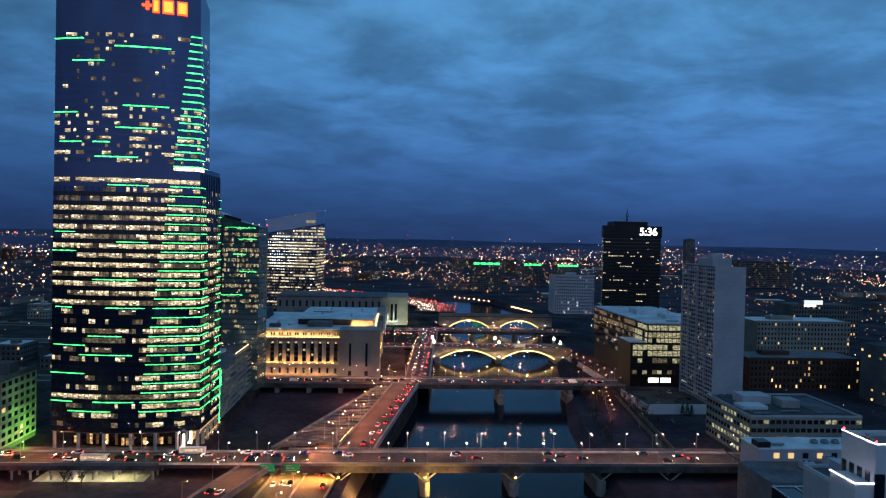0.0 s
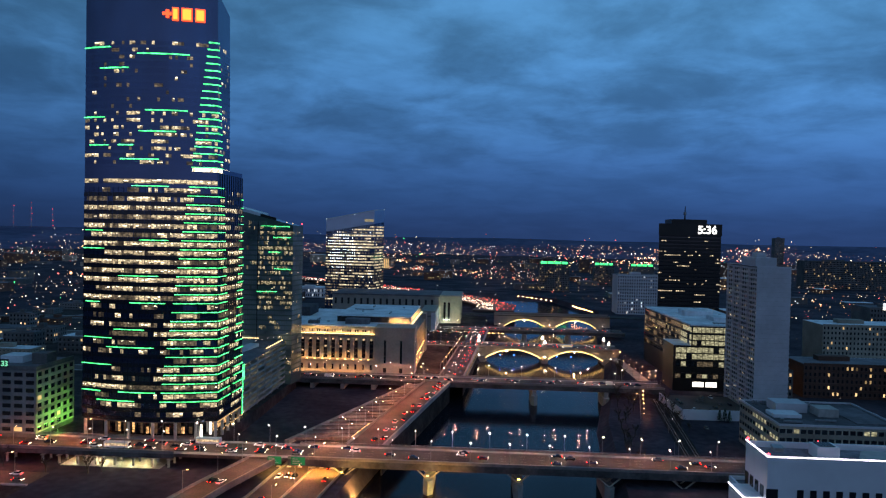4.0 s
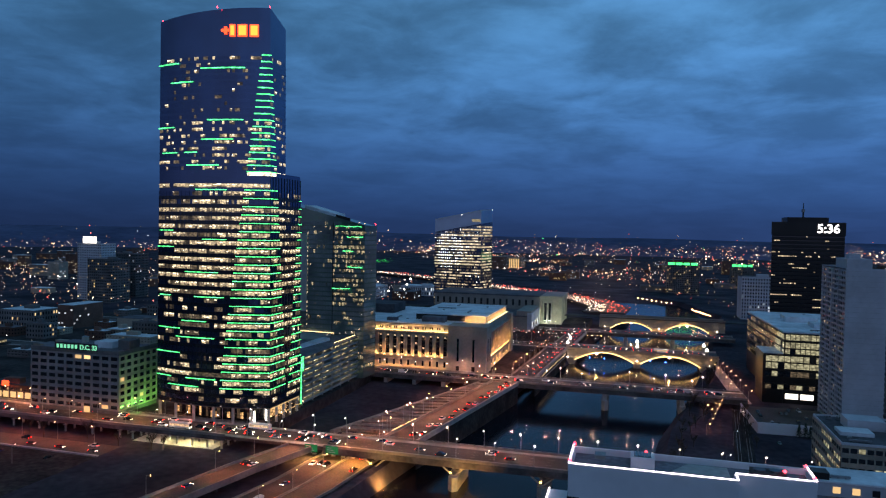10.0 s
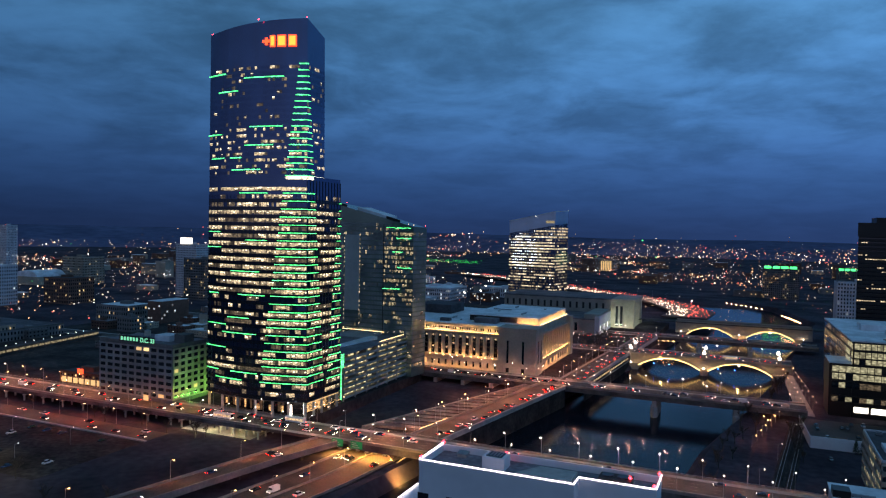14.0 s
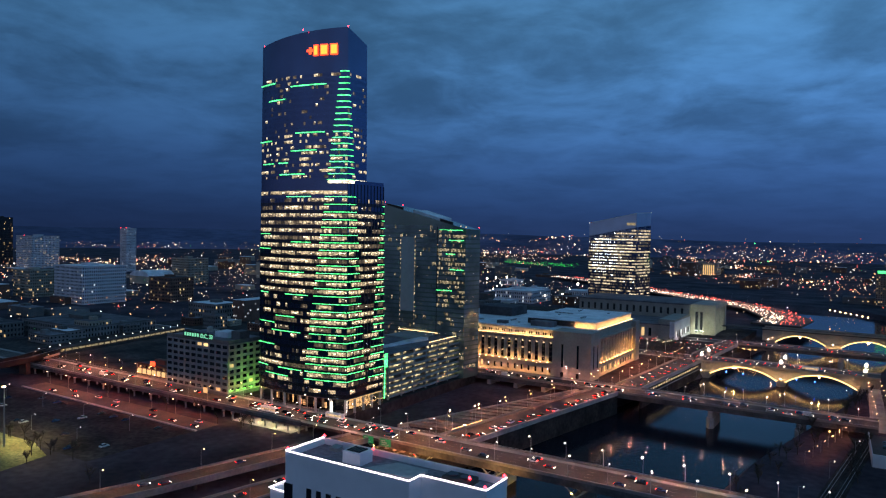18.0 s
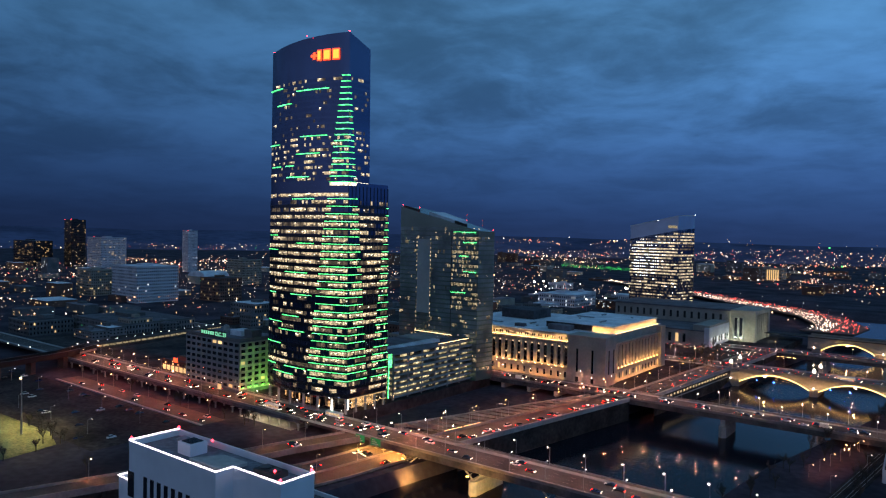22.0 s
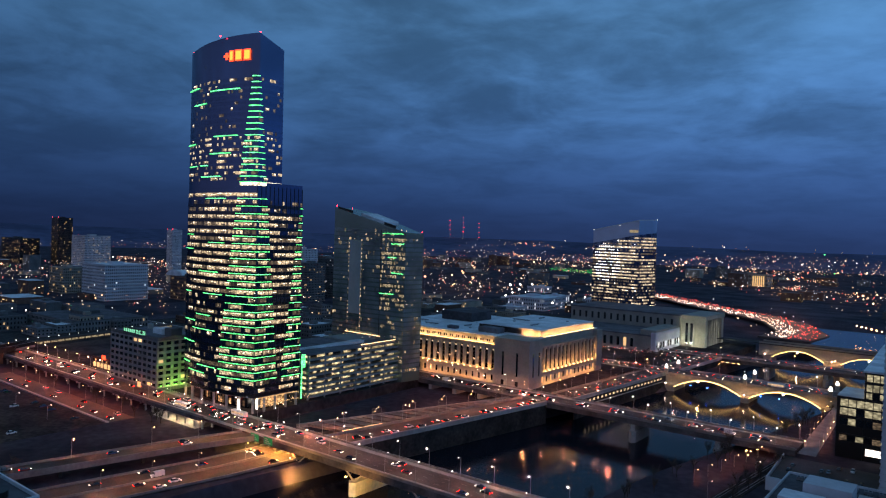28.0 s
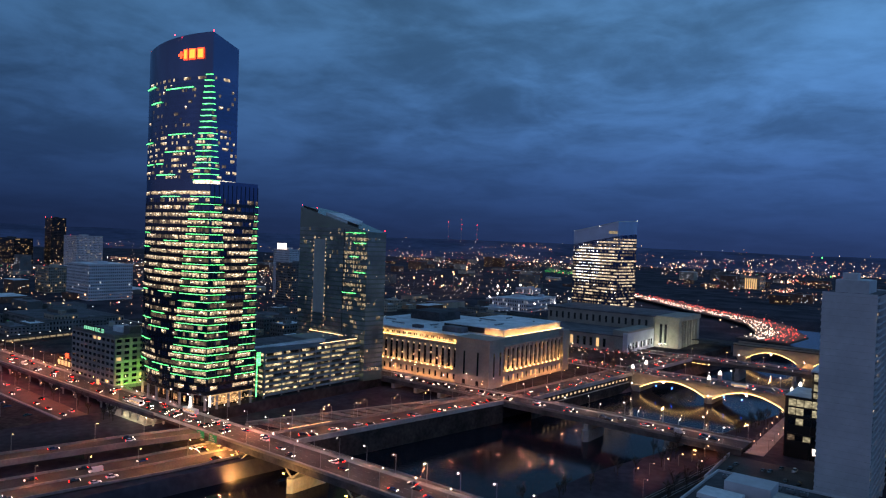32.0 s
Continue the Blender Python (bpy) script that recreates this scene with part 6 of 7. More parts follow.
for tw_, x, y, z in ((sl_, -1350, 748.5, 100.6), (sl_, -1328, 748.5, 100.6), (dt_, -1743, 630.5, 123.6), (dt_, -1707, 630.5, 123.6), (mt_, -1465, 575.5, 79.6)):
    part("beacon", Mesh().gem(x, y, z, 1.1), M["beacon"], tw_)
block("brick_block", "dark red brick block", -690, 362, -640, 404, 29, "brick", 7, .06, seed=16)
block("pale_annex", "pale low annex with a light roof", -450, 246, -402, 284, 15, "grey_wall", 4, .1, seed=17, roof="roof_light")
block("dark_arena_block", "large dark masonry block with a few lit windows", -486, 70, -380, 150, 9, "grey_wall", 3, .04, seed=18)
block("dark_arena_block", "large dark masonry block beside the rail viaduct", -520, 20, -470, 64, 8, "grey_wall", 3, .05, seed=19)
block("yard_office", "grey building behind the residential tower", -570, 506, -530, 545, 55, "grey_wall", 15, .08, seed=20)
block("yard_shed", "pale low rail yard shed", -280, 715, -214, 790, 12, "white_wall", 3, .15, seed=21, roof="roof_light", lit="window_cool")
block("yard_shed", "pale low rail yard shed", -200, 820, -130, 860, 9, "white_wall", 2, .2, seed=22, roof="roof_light", lit="window_cool")
for i, (x, y, w, h_) in enumerate(((250, 1092, 60, 54), (390, 1290, 46, 46), (499, 1418, 58, 40))):
    tw = block("apartment_tower", "distant apartment tower with a green lit crown", x, y, x + w, y + 24, h_ - 7, "grey_wall", 14, .12, seed=30 + i, group="green-crowned towers")
    for q in range(4):
        part("crown_light", Mesh().box(x + 2 + q * (w - 4) / 4, y - .5, h_ - 6, x + 1 + (q + .9) * (w - 4) / 4, y - .1, h_ - 1.5), M["dot_green"], tw, "green glowing crown band")
mu = block("museum", "temple-fronted museum lit in amber", -240, 1835, -150, 1900, 26, "limestone", 3, .05, seed=40)
# columns glow themselves, in place of amber floodlight falling on stone
for x in (-236, -186):
    for i in range(6):
        part("lit_column", Mesh().cyl(x + i * 5.5, 1833.5, GROUND, 22, 1.5, n=8), M["window_warm"], mu)
vr = thing("vaulted_arena", "arena with a pale blue barrel-vaulted roof", "arena", (-985, 575, GROUND))
part("wall", Mesh().box(-1010, 545, GROUND, -950, 605, 8), M["tan_wall"], vr)
vm = Mesh()
for i in range(12):
    a0, a1 = math.pi * i / 12, math.pi * (i + 1) / 12
    p0, p1 = (-980 - 30 * math.cos(a0), 8 + 11 * math.sin(a0)), (-980 - 30 * math.cos(a1), 8 + 11 * math.sin(a1))
    vm.face((p0[0], 545, p0[1]), (p0[0], 605, p0[1]), (p1[0], 605, p1[1]), (p1[0], 545, p1[1])).face((p0[0], 545, p0[1]), (p1[0], 545, p1[1]), (-980, 545, 8))
part("vault_roof", vm, M["roof_light"], vr)
# low shops beside the hall and along the street
sh = block("street_shop", "low shop with lit front and a red sign", -196, 2, -150, 20, 7, "brick", 2, .5, seed=41, z0=-.3)
part("shop_sign", Mesh().box(-176, -1, 8, -171, -.6, 11), M["sign_red"], sh, "glowing red-orange shop sign")
for i in range(8):
    part("shop_window", Mesh().box(-194 + i * 5.4, 1.7, .4, -190 + i * 5.4, 1.84, 4), M["window_warm"], sh)
wash("flood_field", (-116, -128, 24.5), (-122, -152, GROUND), 1.5, 1.0, 60000, (1.0, 0.85, 0.42))
wt_tank = thing("field_light_mast", "slim floodlight mast beside the playing field", "light mast", (-116, -128, GROUND))
part("pole", Mesh().cyl(-116, -128, GROUND, 24, .5, .25), M["steel"], wt_tank)
for i in range(3):
    part("lamp_head", Mesh().box(-117 + i * .8, -128.9, 23 + .1 * i, -116.4 + i * .8, -128.3, 24), M["dot_warm"], wt_tank)

# blocks of the wider city
RES = [(-210, -70, 110, 700), (240, -150, 360, 460), (-700, 240, -380, 420), (-620, 500, -540, 640)]
placed = []
rf = random.Random(77)
count = 0
while count < 210:
    y = rf.uniform(160, 2400) if rf.random() < .8 else rf.uniform(-20, 300)
    x = rf.uniform(-1750, 1100)
    w, d = rf.uniform(18, 60), rf.uniform(16, 45)
    if bank(WEST_BANK, y) - 60 - (y > 600) * 60 < x + w and x < bank(EAST_BANK, y) + 45:
        continue
    if any(x + w > a and x < c and y + d > b and y < e for a, b, c, e in RES + placed):
        continue
    if x > 0 and y < 140 and x < 420:
        continue
    if (x < 240 and y < 60 and x > -560) or (-500 < x < 0 and 145 < y + d and y < 178) or (x > 225 and y < 60):
        continue
    placed.append((x - 6, y - 6, x + w + 6, y + d + 6))
    count += 1
    hh = rf.choice((6, 8, 9, 11, 14, 18)) + (rf.uniform(8, 30) if rf.random() < .12 else 0)
    wall_ = rf.choice(("brick", "brick", "grey_wall", "grey_wall", "tan_wall"))
    words_ = {"brick": "dark brick city building with few lit windows", "grey_wall": "grey masonry city building with few lit windows", "tan_wall": "tan masonry city building with few lit windows"}
    t = thing("city_building", words_[wall_], "building", (x, y, GROUND), "city buildings")
    part("wall", Mesh().box(x, y, GROUND, x + w, y + d, GROUND + hh), M[wall_], t)
    part("roof", Mesh().box(x + .3, y + .3, GROUND + hh, x + w - .3, y + d - .3, GROUND + hh + .4), M["roof_light"] if rf.random() < .15 else M["roof_dark"], t)
    if rf.random() < .12:
        part("roof_house", Mesh().box(x + w * .3, y + d * .4, GROUND + hh + .4, x + w * .55, y + d * .8, GROUND + hh + 3), M[wall_], t)
    wm = Mesh()
    for k in range(int(hh / 3.4)):
        for a, b in (((x, y), (x + w, y)), ((x + w, y), (x + w, y + d))) if x < 200 else (((x, y), (x + w, y)), ((x, y + d), (x, y))):
            n = int(math.hypot(b[0] - a[0], b[1] - a[1]) / 3.5)
            for j in range(n):
                if rf.random() < .09:
                    wm.slab(along(a, b, (j + .2) / n), along(a, b, (j + .75) / n), GROUND + k * 3.4 + 1, GROUND + k * 3.4 + 2.6, .06, .12)
    if wm.f:
        tagged(part("lit_window", wm, M[rf.choice(("window_warm", "window_warm", "window_cool", "home"))], t, "lit windows"), kind="stuff")

# low buildings on the raised blocks
for (zx0, zy0, zx1, zy1, n) in ((-410, 20, -346, 140, 6), (-290, 96, -150, 146, 4), (-400, 182, -80, 305, 16), (-400, 346, -80, 424, 8), (-400, 460, -110, 640, 10)):
    tries = 0
    while n and tries < 400:
        tries += 1
        x, y = rf.uniform(zx0, zx1 - 50), rf.uniform(zy0, zy1 - 30)
        w, d = rf.uniform(18, 48), rf.uniform(14, 28)
        if any(x + w > a and x < c and y + d > b and y < e for a, b, c, e in placed):
            continue
        placed.append((x - 4, y - 4, x + w + 4, y + d + 4))
        n -= 1
        block("city_building", rf.choice(("dark brick low-rise with a flat roof", "grey low-rise with a flat felt roof", "dim masonry low-rise beside the rail yard")), x, y, x + w, y + d, rf.choice((5, 7, 9, 13)), rf.choice(("brick", "grey_wall", "tan_wall")), None, .05, seed=rf.randrange(999), z0=-.3, roof=rf.choice(("roof_dark", "roof_dark", "roof_light")), group="city buildings")
# warm lamps in the yard under the street viaduct and at the river piers
for x in (-56, -44, -32, -22):
    ul = thing("yard_lamp", "warm lamp below the street viaduct", "lamp", (x, -24, -3.2), "viaduct lamps")
    part("housing", Mesh().box(x - .5, -24.5, -3.4, x + .5, -23.5, -3.2), M["steel"], ul)
    part("lens", Mesh().face((x - .35, -24.3, -3.45), (x - .35, -23.7, -3.45), (x + .35, -23.7, -3.45), (x + .35, -24.3, -3.45)), M["yard_down"], ul)
structure("road_yard", Mesh().box(-62, -27.5, GROUND + .06, -14, -4.2, GROUND + .1), M["walkway"], "pale lit yard under the viaduct", "yard")
for x in (72, 111, 152):
    ul = thing("pier_lamp", "amber lamp that lights the bridge pier", "lamp", (x, -30.2, -4), "viaduct lamps")
    part("bracket", Mesh().beam((x, -27, -3.6), (x, -30.2, -3.9), .2), M["steel"], ul)
    part("lens", Mesh().box(x - .5, -30.5, -4.3, x + .5, -30.1, -3.9), M["pier_glow"], ul)

for x in (72, 111):
    wash("flood_pier", (x + 10, -37, -11.5), (x + 1, -25, -9.5), 3, .5, 7000, (1.0, 0.55, 0.14))

# ---- street lamps ----


def street_lamp(x, y, z, rz, kind="street_globe", h=9.0):
    if kind not in LAMPS:
        t = thing("street_lamp", "tall steel street lamp with a glowing head" if kind == "street_globe" else "tall steel street lamp with an orange glow", "street lamp", (0, 0, 0), "street lamps")
        part("pole", Mesh().cyl(0, 0, 0, h, .11, .07, 6), M["steel"], t)
        part("arm", Mesh().beam((0, 0, h), (1.8, 0, h + .25), .1).box(1.5, -.4, h + .02, 2.3, .4, h + .14), M["steel"], t)
        part("lamp_lens", Mesh().face((1.55, -.35, h), (1.55, .35, h), (2.25, .35, h), (2.25, -.35, h)), M[DOWN[kind]], t)
        part("lamp_head", Mesh().gem(1.9, 0, h + .36, .24), M[kind], t)
        LAMPS[kind] = t
        t.location = (x, y, z)
        t.rotation_euler = (0, 0, radians(rz))
        return t
    return copy_thing(LAMPS[kind], pose(x, y, z, 0, 0, rz))


LAMPS = {}
DOWN = {"street_globe": "street_down", "sodium": "sodium_down", "path_lamp": "path_down", "low_sodium": "low_down", "white_lamp": "lot_down", "far_sodium": "far_down"}
for i in range(32):
    x = -284 + i * 18
    if x < 258:
        street_lamp(x, -25.2, .16, 90, "sodium" if x < -60 else "street_globe")
        street_lamp(x + 9, -4.9, .16, -90, "sodium" if x < -60 else "street_globe")
for i in range(14):
    x = -60 + i * 24
    if x < 258:
        street_lamp(x, 151.4, .16, 90, "street_globe")
        street_lamp(x + 8, 170.6, .16, -90, "street_globe")
for i in range(9):
    x = -60 + i * 36
    street_lamp(x, 316.4, .16, 90, "street_globe")
    street_lamp(x + 11, 338.6, .16, -90, "sodium" if i % 3 == 0 else "street_globe")
for i in range(9):
    x = -20 + i * 32
    street_lamp(x, 431.2, .16, 90, "sodium")
for i in range(7):
    t = i / 6
    a = along((68.6, 2), (94.6, 148), t)
    street_lamp(a[0], a[1], 0, 8, "sodium")
    # second row added, facing west, to throw light on the beam deck
    street_lamp(a[0] - 1.2, a[1] + 9, 0, 188, "sodium")
for i in range(8):
    a = along((104, 180), (114, 312), i / 7)
    street_lamp(a[0], a[1], 0, 8, "sodium")
for (x0, y0), (x1, y1) in zip(RAMP[:4], RAMP[1:5]):
    for q in (.15, .65):
        a = along((x0, y0), (x1, y1), q)
        street_lamp(a[0] - 6.2, a[1], -.9, 0, "sodium", 9)
for (x0, y0), (x1, y1) in zip(EXPRESS[:4], EXPRESS[1:5]):
    for q in (.1, .4, .7):
        a = along((x0, y0), (x1, y1), q)
        street_lamp(a[0] + .1, a[1], -6.6, 0, "sodium", 9)
for i in range(8):
    street_lamp(-238 + i * 23, -37.4, GROUND + .05, -90, "low_sodium")
for i in range(12):
    street_lamp(-310 + (i % 6) * 44, -75 - (i // 6) * 30, GROUND + .05, 90, "white_lamp", 8)
for i in range(16):
    a = along((264, 176), (256, 310), i / 15)
    street_lamp(a[0] + (4 if i % 2 else -4), a[1], GROUND + .08, 0, "path_lamp", 6)
for i in range(7):
    a = along((247, 160), (231, 84), i / 6)
    street_lamp(a[0], a[1], GROUND + .02, 0, "path_lamp", 6)
# extra lamps, added only to brighten the south end of the beam deck
for x, y in ((61, 16), (67, 33), (73, 52)):
    street_lamp(x, y, -.75, 0, "street_globe")
for i in range(3):
    street_lamp(234 + i * 9, 20 + i * 46, GROUND, 0, "white_lamp", 8)

# big lanterns on the arch bridge
ln0 = thing("bridge_lantern", "large white glowing lantern on a stone pylon", "lantern", (0, 0, 0), "bridge lanterns")
part("pylon", Mesh().box(-1.3, -1.3, 0, 1.3, 1.3, 4.2), M["limestone"], ln0)
part("cap", Mesh().box(-1.6, -1.6, 4.2, 1.6, 1.6, 4.7), M["limestone"], ln0)
part("globe", Mesh().cyl(0, 0, 4.7, 5.8, .9, 1.35).cyl(0, 0, 5.8, 7.9, 1.35, .2), M["big_globe"], ln0)
ln0.location = (132, 313.6, -.1)
for x, y in ((132, 341.4), (193.5, 313.6), (193.5, 341.4), (252, 313.6), (252, 341.4)):
    copy_thing(ln0, pose(x, y, -.1))

# glowing bars between beam deck and drive, standing for a streak of headlights
for i in range(2):
    a, b = along((69.4, 6), (94.4, 146), (i + .05) / 10), along((69.4, 6), (94.4, 146), (i + .95) / 10)
    es = thing("parapet_light", "warm glowing bar standing for a streak of headlights on the drive", "light strip", (a[0], a[1], 1.2), "parapet lights")
    part("tube", Mesh().beam((*a, 1.3), (*b, 1.3), .16), M["edge_strip"], es)
    part("bracket", Mesh().beam((a[0] - .1, a[1], 1.42), (b[0] - .1, b[1], 1.42), .08), M["steel"], es)

# orange lamps below the first bridge, over the expressway
for i in range(7):
    x = 37 + i * 5
    ul = thing("tunnel_lamp", "orange lamp hung at the edge of the bridge deck", "lamp", (x, -27.6, -3.3), "under-bridge lamps")
    part("housing", Mesh().box(x - .9, -28.4, -3.4, x + .9, -26.9, -3.2), M["steel"], ul)
    part("lens", Mesh().face((x - .3, -28, -3.45), (x - .3, -27.4, -3.45), (x + .3, -27.4, -3.45), (x + .3, -28, -3.45)), M["tunnel_down"], ul)
for i in range(9):
    x, y = 56 + i * 3.6, 16 + i * 15
    ul = thing("tunnel_lamp", "orange lamp between the beams over the expressway", "lamp", (x, y, -2.6), "under-bridge lamps")
    part("housing", Mesh().box(x - .6, y - .6, -2.8, x + .6, y + .6, -2.4), M["steel"], ul)
    part("lens", Mesh().face((x - .5, y - .5, -2.85), (x - .5, y + .5, -2.85), (x + .5, y + .5, -2.85), (x + .5, y - .5, -2.85)), M["sodium_down"], ul)
for i in range(4):
    ul = thing("tunnel_lamp", "orange lamp below the bridge deck", "lamp", (142 + i * 5, 431, -3.4), "under-bridge lamps")
    part("housing", Mesh().box(141 + i * 5, 430.4, -3.4, 143.4 + i * 5, 431.6, -3.2), M["steel"], ul)
    part("tube", Mesh().box(141.2 + i * 5, 430.5, -3.6, 143.2 + i * 5, 431.4, -3.4), M["sodium"], ul)
for y in (314.6, 531.4):
    for x in ((158, 221) if y < 400 else (187, 250)):
        al = thing("arch_lamp", "amber floodlight fixed under the crown of the arch", "lamp", (x, y - .6, -2.9 if y < 400 else -.4), "arch lamps")
        z = -3.1 if y < 400 else -.6
        part("bracket", Mesh().box(x - .2, y - .6, z, x + .2, y - .1, z + .3), M["steel"], al)
        part("lens", Mesh().box(x - .5, y - .9, z - .5, x + .5, y - .3, z), M["arch_spot"], al)
    wash("flood_arch", (192.5 if y < 400 else 219, y - 3.4, -9.5), (192.5 if y < 400 else 219, y + .4, -2), 110, .3, 7000 if y < 400 else 5000, (1.0, 0.56, 0.2))
for x in (152, 165, 205, 218):
    bl = thing("blue_navigation_lamp", "small blue navigation lamp under the arch", "lamp", (x, 314.4, -7), "navigation lamps")
    part("bracket", Mesh().box(x - .2, 314.2, -7, x + .2, 314.9, -6.6), M["steel"], bl)
    part("lens", Mesh().gem(x, 314.2, -7.1, .55), M["dot_blue"], bl)
# green guide signs at the ramp
for x in (40, 51):
    gs = thing("road_guide_sign", "lit green road guide sign with pale bars", "road sign", (x, -27.2, -3), "guide signs")
    part("panel", Mesh().box(x - 3.2, -27.3, -2.6, x + 3.2, -27.1, 1.0), M["sign_green"], gs)
    for k in range(3):
        part("bar", Mesh().box(x - 2.6, -27.42, -2.0 + k * 1.0, x + 1.8 - k, -27.31, -1.6 + k * 1.0), M["paint"], gs)
    part("support", Mesh().box(x - .2, -27.1, -3.2, x + .2, -26.6, 1.4), M["steel"], gs)

# ---- vehicles ----


def vehicle(kind, paint):
    L, W, H, hood = {"car": (4.6, 1.8, 1.45, .82), "suv": (4.8, 1.95, 1.8, 1.0), "van": (5.8, 2.1, 2.5, 1.1), "bus": (12, 2.6, 3.1, 3.1)}[kind]
    lab = {"car_white": "white", "car_black": "black", "car_grey": "grey", "car_red": "dark red", "car_blue": "dark blue", "van_white": "white"}[paint]
    t = thing({"suv": "car"}.get(kind, kind), f"{lab} {'city bus' if kind == 'bus' else 'delivery van' if kind == 'van' else 'car'} with lights on in the street", "bus" if kind == "bus" else "van" if kind == "van" else "car", (0, 0, 0), "vehicles")
    b = Mesh()
    if kind == "bus":
        b.box(-L / 2, -W / 2, .35, L / 2, W / 2, H)
    elif kind == "van":
        b.box(-L / 2, -W / 2, .3, L / 2 - 1.2, W / 2, H).prism([(L / 2 - 1.2, -W / 2), (L / 2, -W / 2 + .1), (L / 2, W / 2 - .1), (L / 2 - 1.2, W / 2)], .3, 1.2)
    else:
        k = len(b.v)
        prof = [(-L / 2, .3), (L / 2, .3), (L / 2, .62), (L / 2 - .25, hood - .08), (L / 2 - 1.3, hood), (-L / 2 + .7, hood + .02), (-L / 2, hood - .1)]
        b.v += [(x, -W / 2, z) for x, z in prof] + [(x, W / 2, z) for x, z in prof]
        n = len(prof)
        b.f += [tuple(range(k, k + n)), tuple(range(k + 2 * n - 1, k + n - 1, -1))] + [(k + (i + 1) % n, k + i, k + n + i, k + n + (i + 1) % n) for i in range(n)]
    part("body", b, M[paint], t)
    if kind in ("car", "suv"):
        c = Mesh()
        k = len(c.v)
        lo = [(-L / 2 + .55, -W / 2 + .08), (L / 2 - 1.35, -W / 2 + .08), (L / 2 - 1.35, W / 2 - .08), (-L / 2 + .55, W / 2 - .08)]
        hi = [(-L / 2 + 1.1, -W / 2 + .28), (L / 2 - 2.1, -W / 2 + .28), (L / 2 - 2.1, W / 2 - .28), (-L / 2 + 1.1, W / 2 - .28)]
        c.v += [(x, y, hood) for x, y in lo] + [(x, y, H - .06) for x, y in hi]
        c.f += [(0, 1, 5, 4), (1, 2, 6, 5), (2, 3, 7, 6), (3, 0, 4, 7)]
        part("cabin_glass", c, M["dark_glass"], t)
        part("roof", Mesh().prism(hi, H - .06, H), M[paint], t)
    else:
        part("windscreen", Mesh().box(L / 2 - (1.25 if kind == "van" else .02), -W / 2 + .1, 1.25, L / 2 - (1.15 if kind == "van" else -.04), W / 2 - .1, H - .35), M["dark_glass"], t)
        if kind == "bus":
            part("side_glazing", Mesh().box(-L / 2 + .5, -W / 2 - .03, 1.3, L / 2 - .5, W / 2 + .03, 2.5), M["office"], t)
    for x in (-L * .31, L * .31):
        for s in (-1, 1):
            w = Mesh()
            w.cyl(0, 0, -.11, .11, .33, n=10)
            w.v = [(x + vx, s * (W / 2 - .08) + vz, .33 + vy) for vx, vy, vz in w.v]
            part("wheel", w, M["tyre"], t)
    for s in (-1, 1):
        part("headlight", Mesh().box(L / 2 - .05, s * W * .34 - .24, .55, L / 2 + .06, s * W * .34 + .24, .82), M["headlight"], t)
        part("taillight", Mesh().box(-L / 2 - .06, s * W * .36 - .22, .62, -L / 2 + .05, s * W * .36 + .22, .86), M["taillight"], t)
    return t


FLEET = [("car", "car_black"), ("car", "car_grey"), ("suv", "car_black"), ("car", "car_white"), ("suv", "car_grey"), ("car", "car_red"), ("car", "car_blue"), ("suv", "car_white"), ("van", "van_white"), ("bus", "van_white")]
proto = [vehicle(*f) for f in FLEET]
used_proto = set()


def drive_in(i, x, y, z, rz):
    if i not in used_proto:
        used_proto.add(i)
        proto[i].location, proto[i].rotation_euler = (x, y, z), (0, 0, radians(rz))
        return proto[i]
    return copy_thing(proto[i], pose(x, y, z, 0, 0, rz))


rv = random.Random(23)


def queue(a, b, z, gap, offsets, jitter=.5, flip=False):
    """Cars along the line a-b, in lanes off to its left, heading from a to b (or back)."""
    d = Vector((b[0] - a[0], b[1] - a[1]))
    length, u = d.length, d.normalized()
    n = Vector((-u.y, u.x))
    ang = math.degrees(math.atan2(u.y, u.x))
    for o in offsets:
        s = rv.uniform(2, gap)
        back = o > 0 if flip else False
        while s < length - 3:
            p = Vector(a) + u * s + n * o
            drive_in(rv.choices(range(9), (5, 4, 4, 3, 3, 2, 2, 2, 1))[0], p.x, p.y, z, ang + (180 if back else 0) + rv.uniform(-1, 1))
            s += gap * rv.uniform(1 - jitter, 1 + jitter) + 2


queue((-62, -15), (60, -15), 0, 14, (-5.5, -2, 2, 5.5), flip=True)
queue((62, -15), (255, -15), 0, 46, (-5.5, -2, 2, 5.5), flip=True)
queue((-62, -15), (-300, -15), 0, 36, (-5.5, -2, 2, 5.5), flip=True)
queue((-30, 161), (255, 161), 0, 22, (-5, -1.8, 1.8), flip=False)
queue((78, -2), (104, 148), 0, 13, (-5.5, -2), flip=False)
for (p0, p1) in zip(EXPRESS[:4], EXPRESS[1:5]):
    queue(p0, p1, -6.6, 38, (-11, -7.5, -4, 4, 7.5, 11), flip=True)
for (p0, p1) in zip(RAMP[:3], RAMP[1:4]):
    queue(p1, p0, -.9, 60, (-2, 2), flip=False)
queue((-64, -46), (-240, -44), GROUND + .06, 30, (-3.5, 3.5), flip=True)
drive_in(9, -38, -20.5, 0, 0)
drive_in(9, 2, -9.2, 0, 180)
drive_in(9, 214, 322, 0, 180)

# far traffic beyond the second bridge, a few points of light each
tb, th, tt = Mesh(), Mesh(), Mesh()


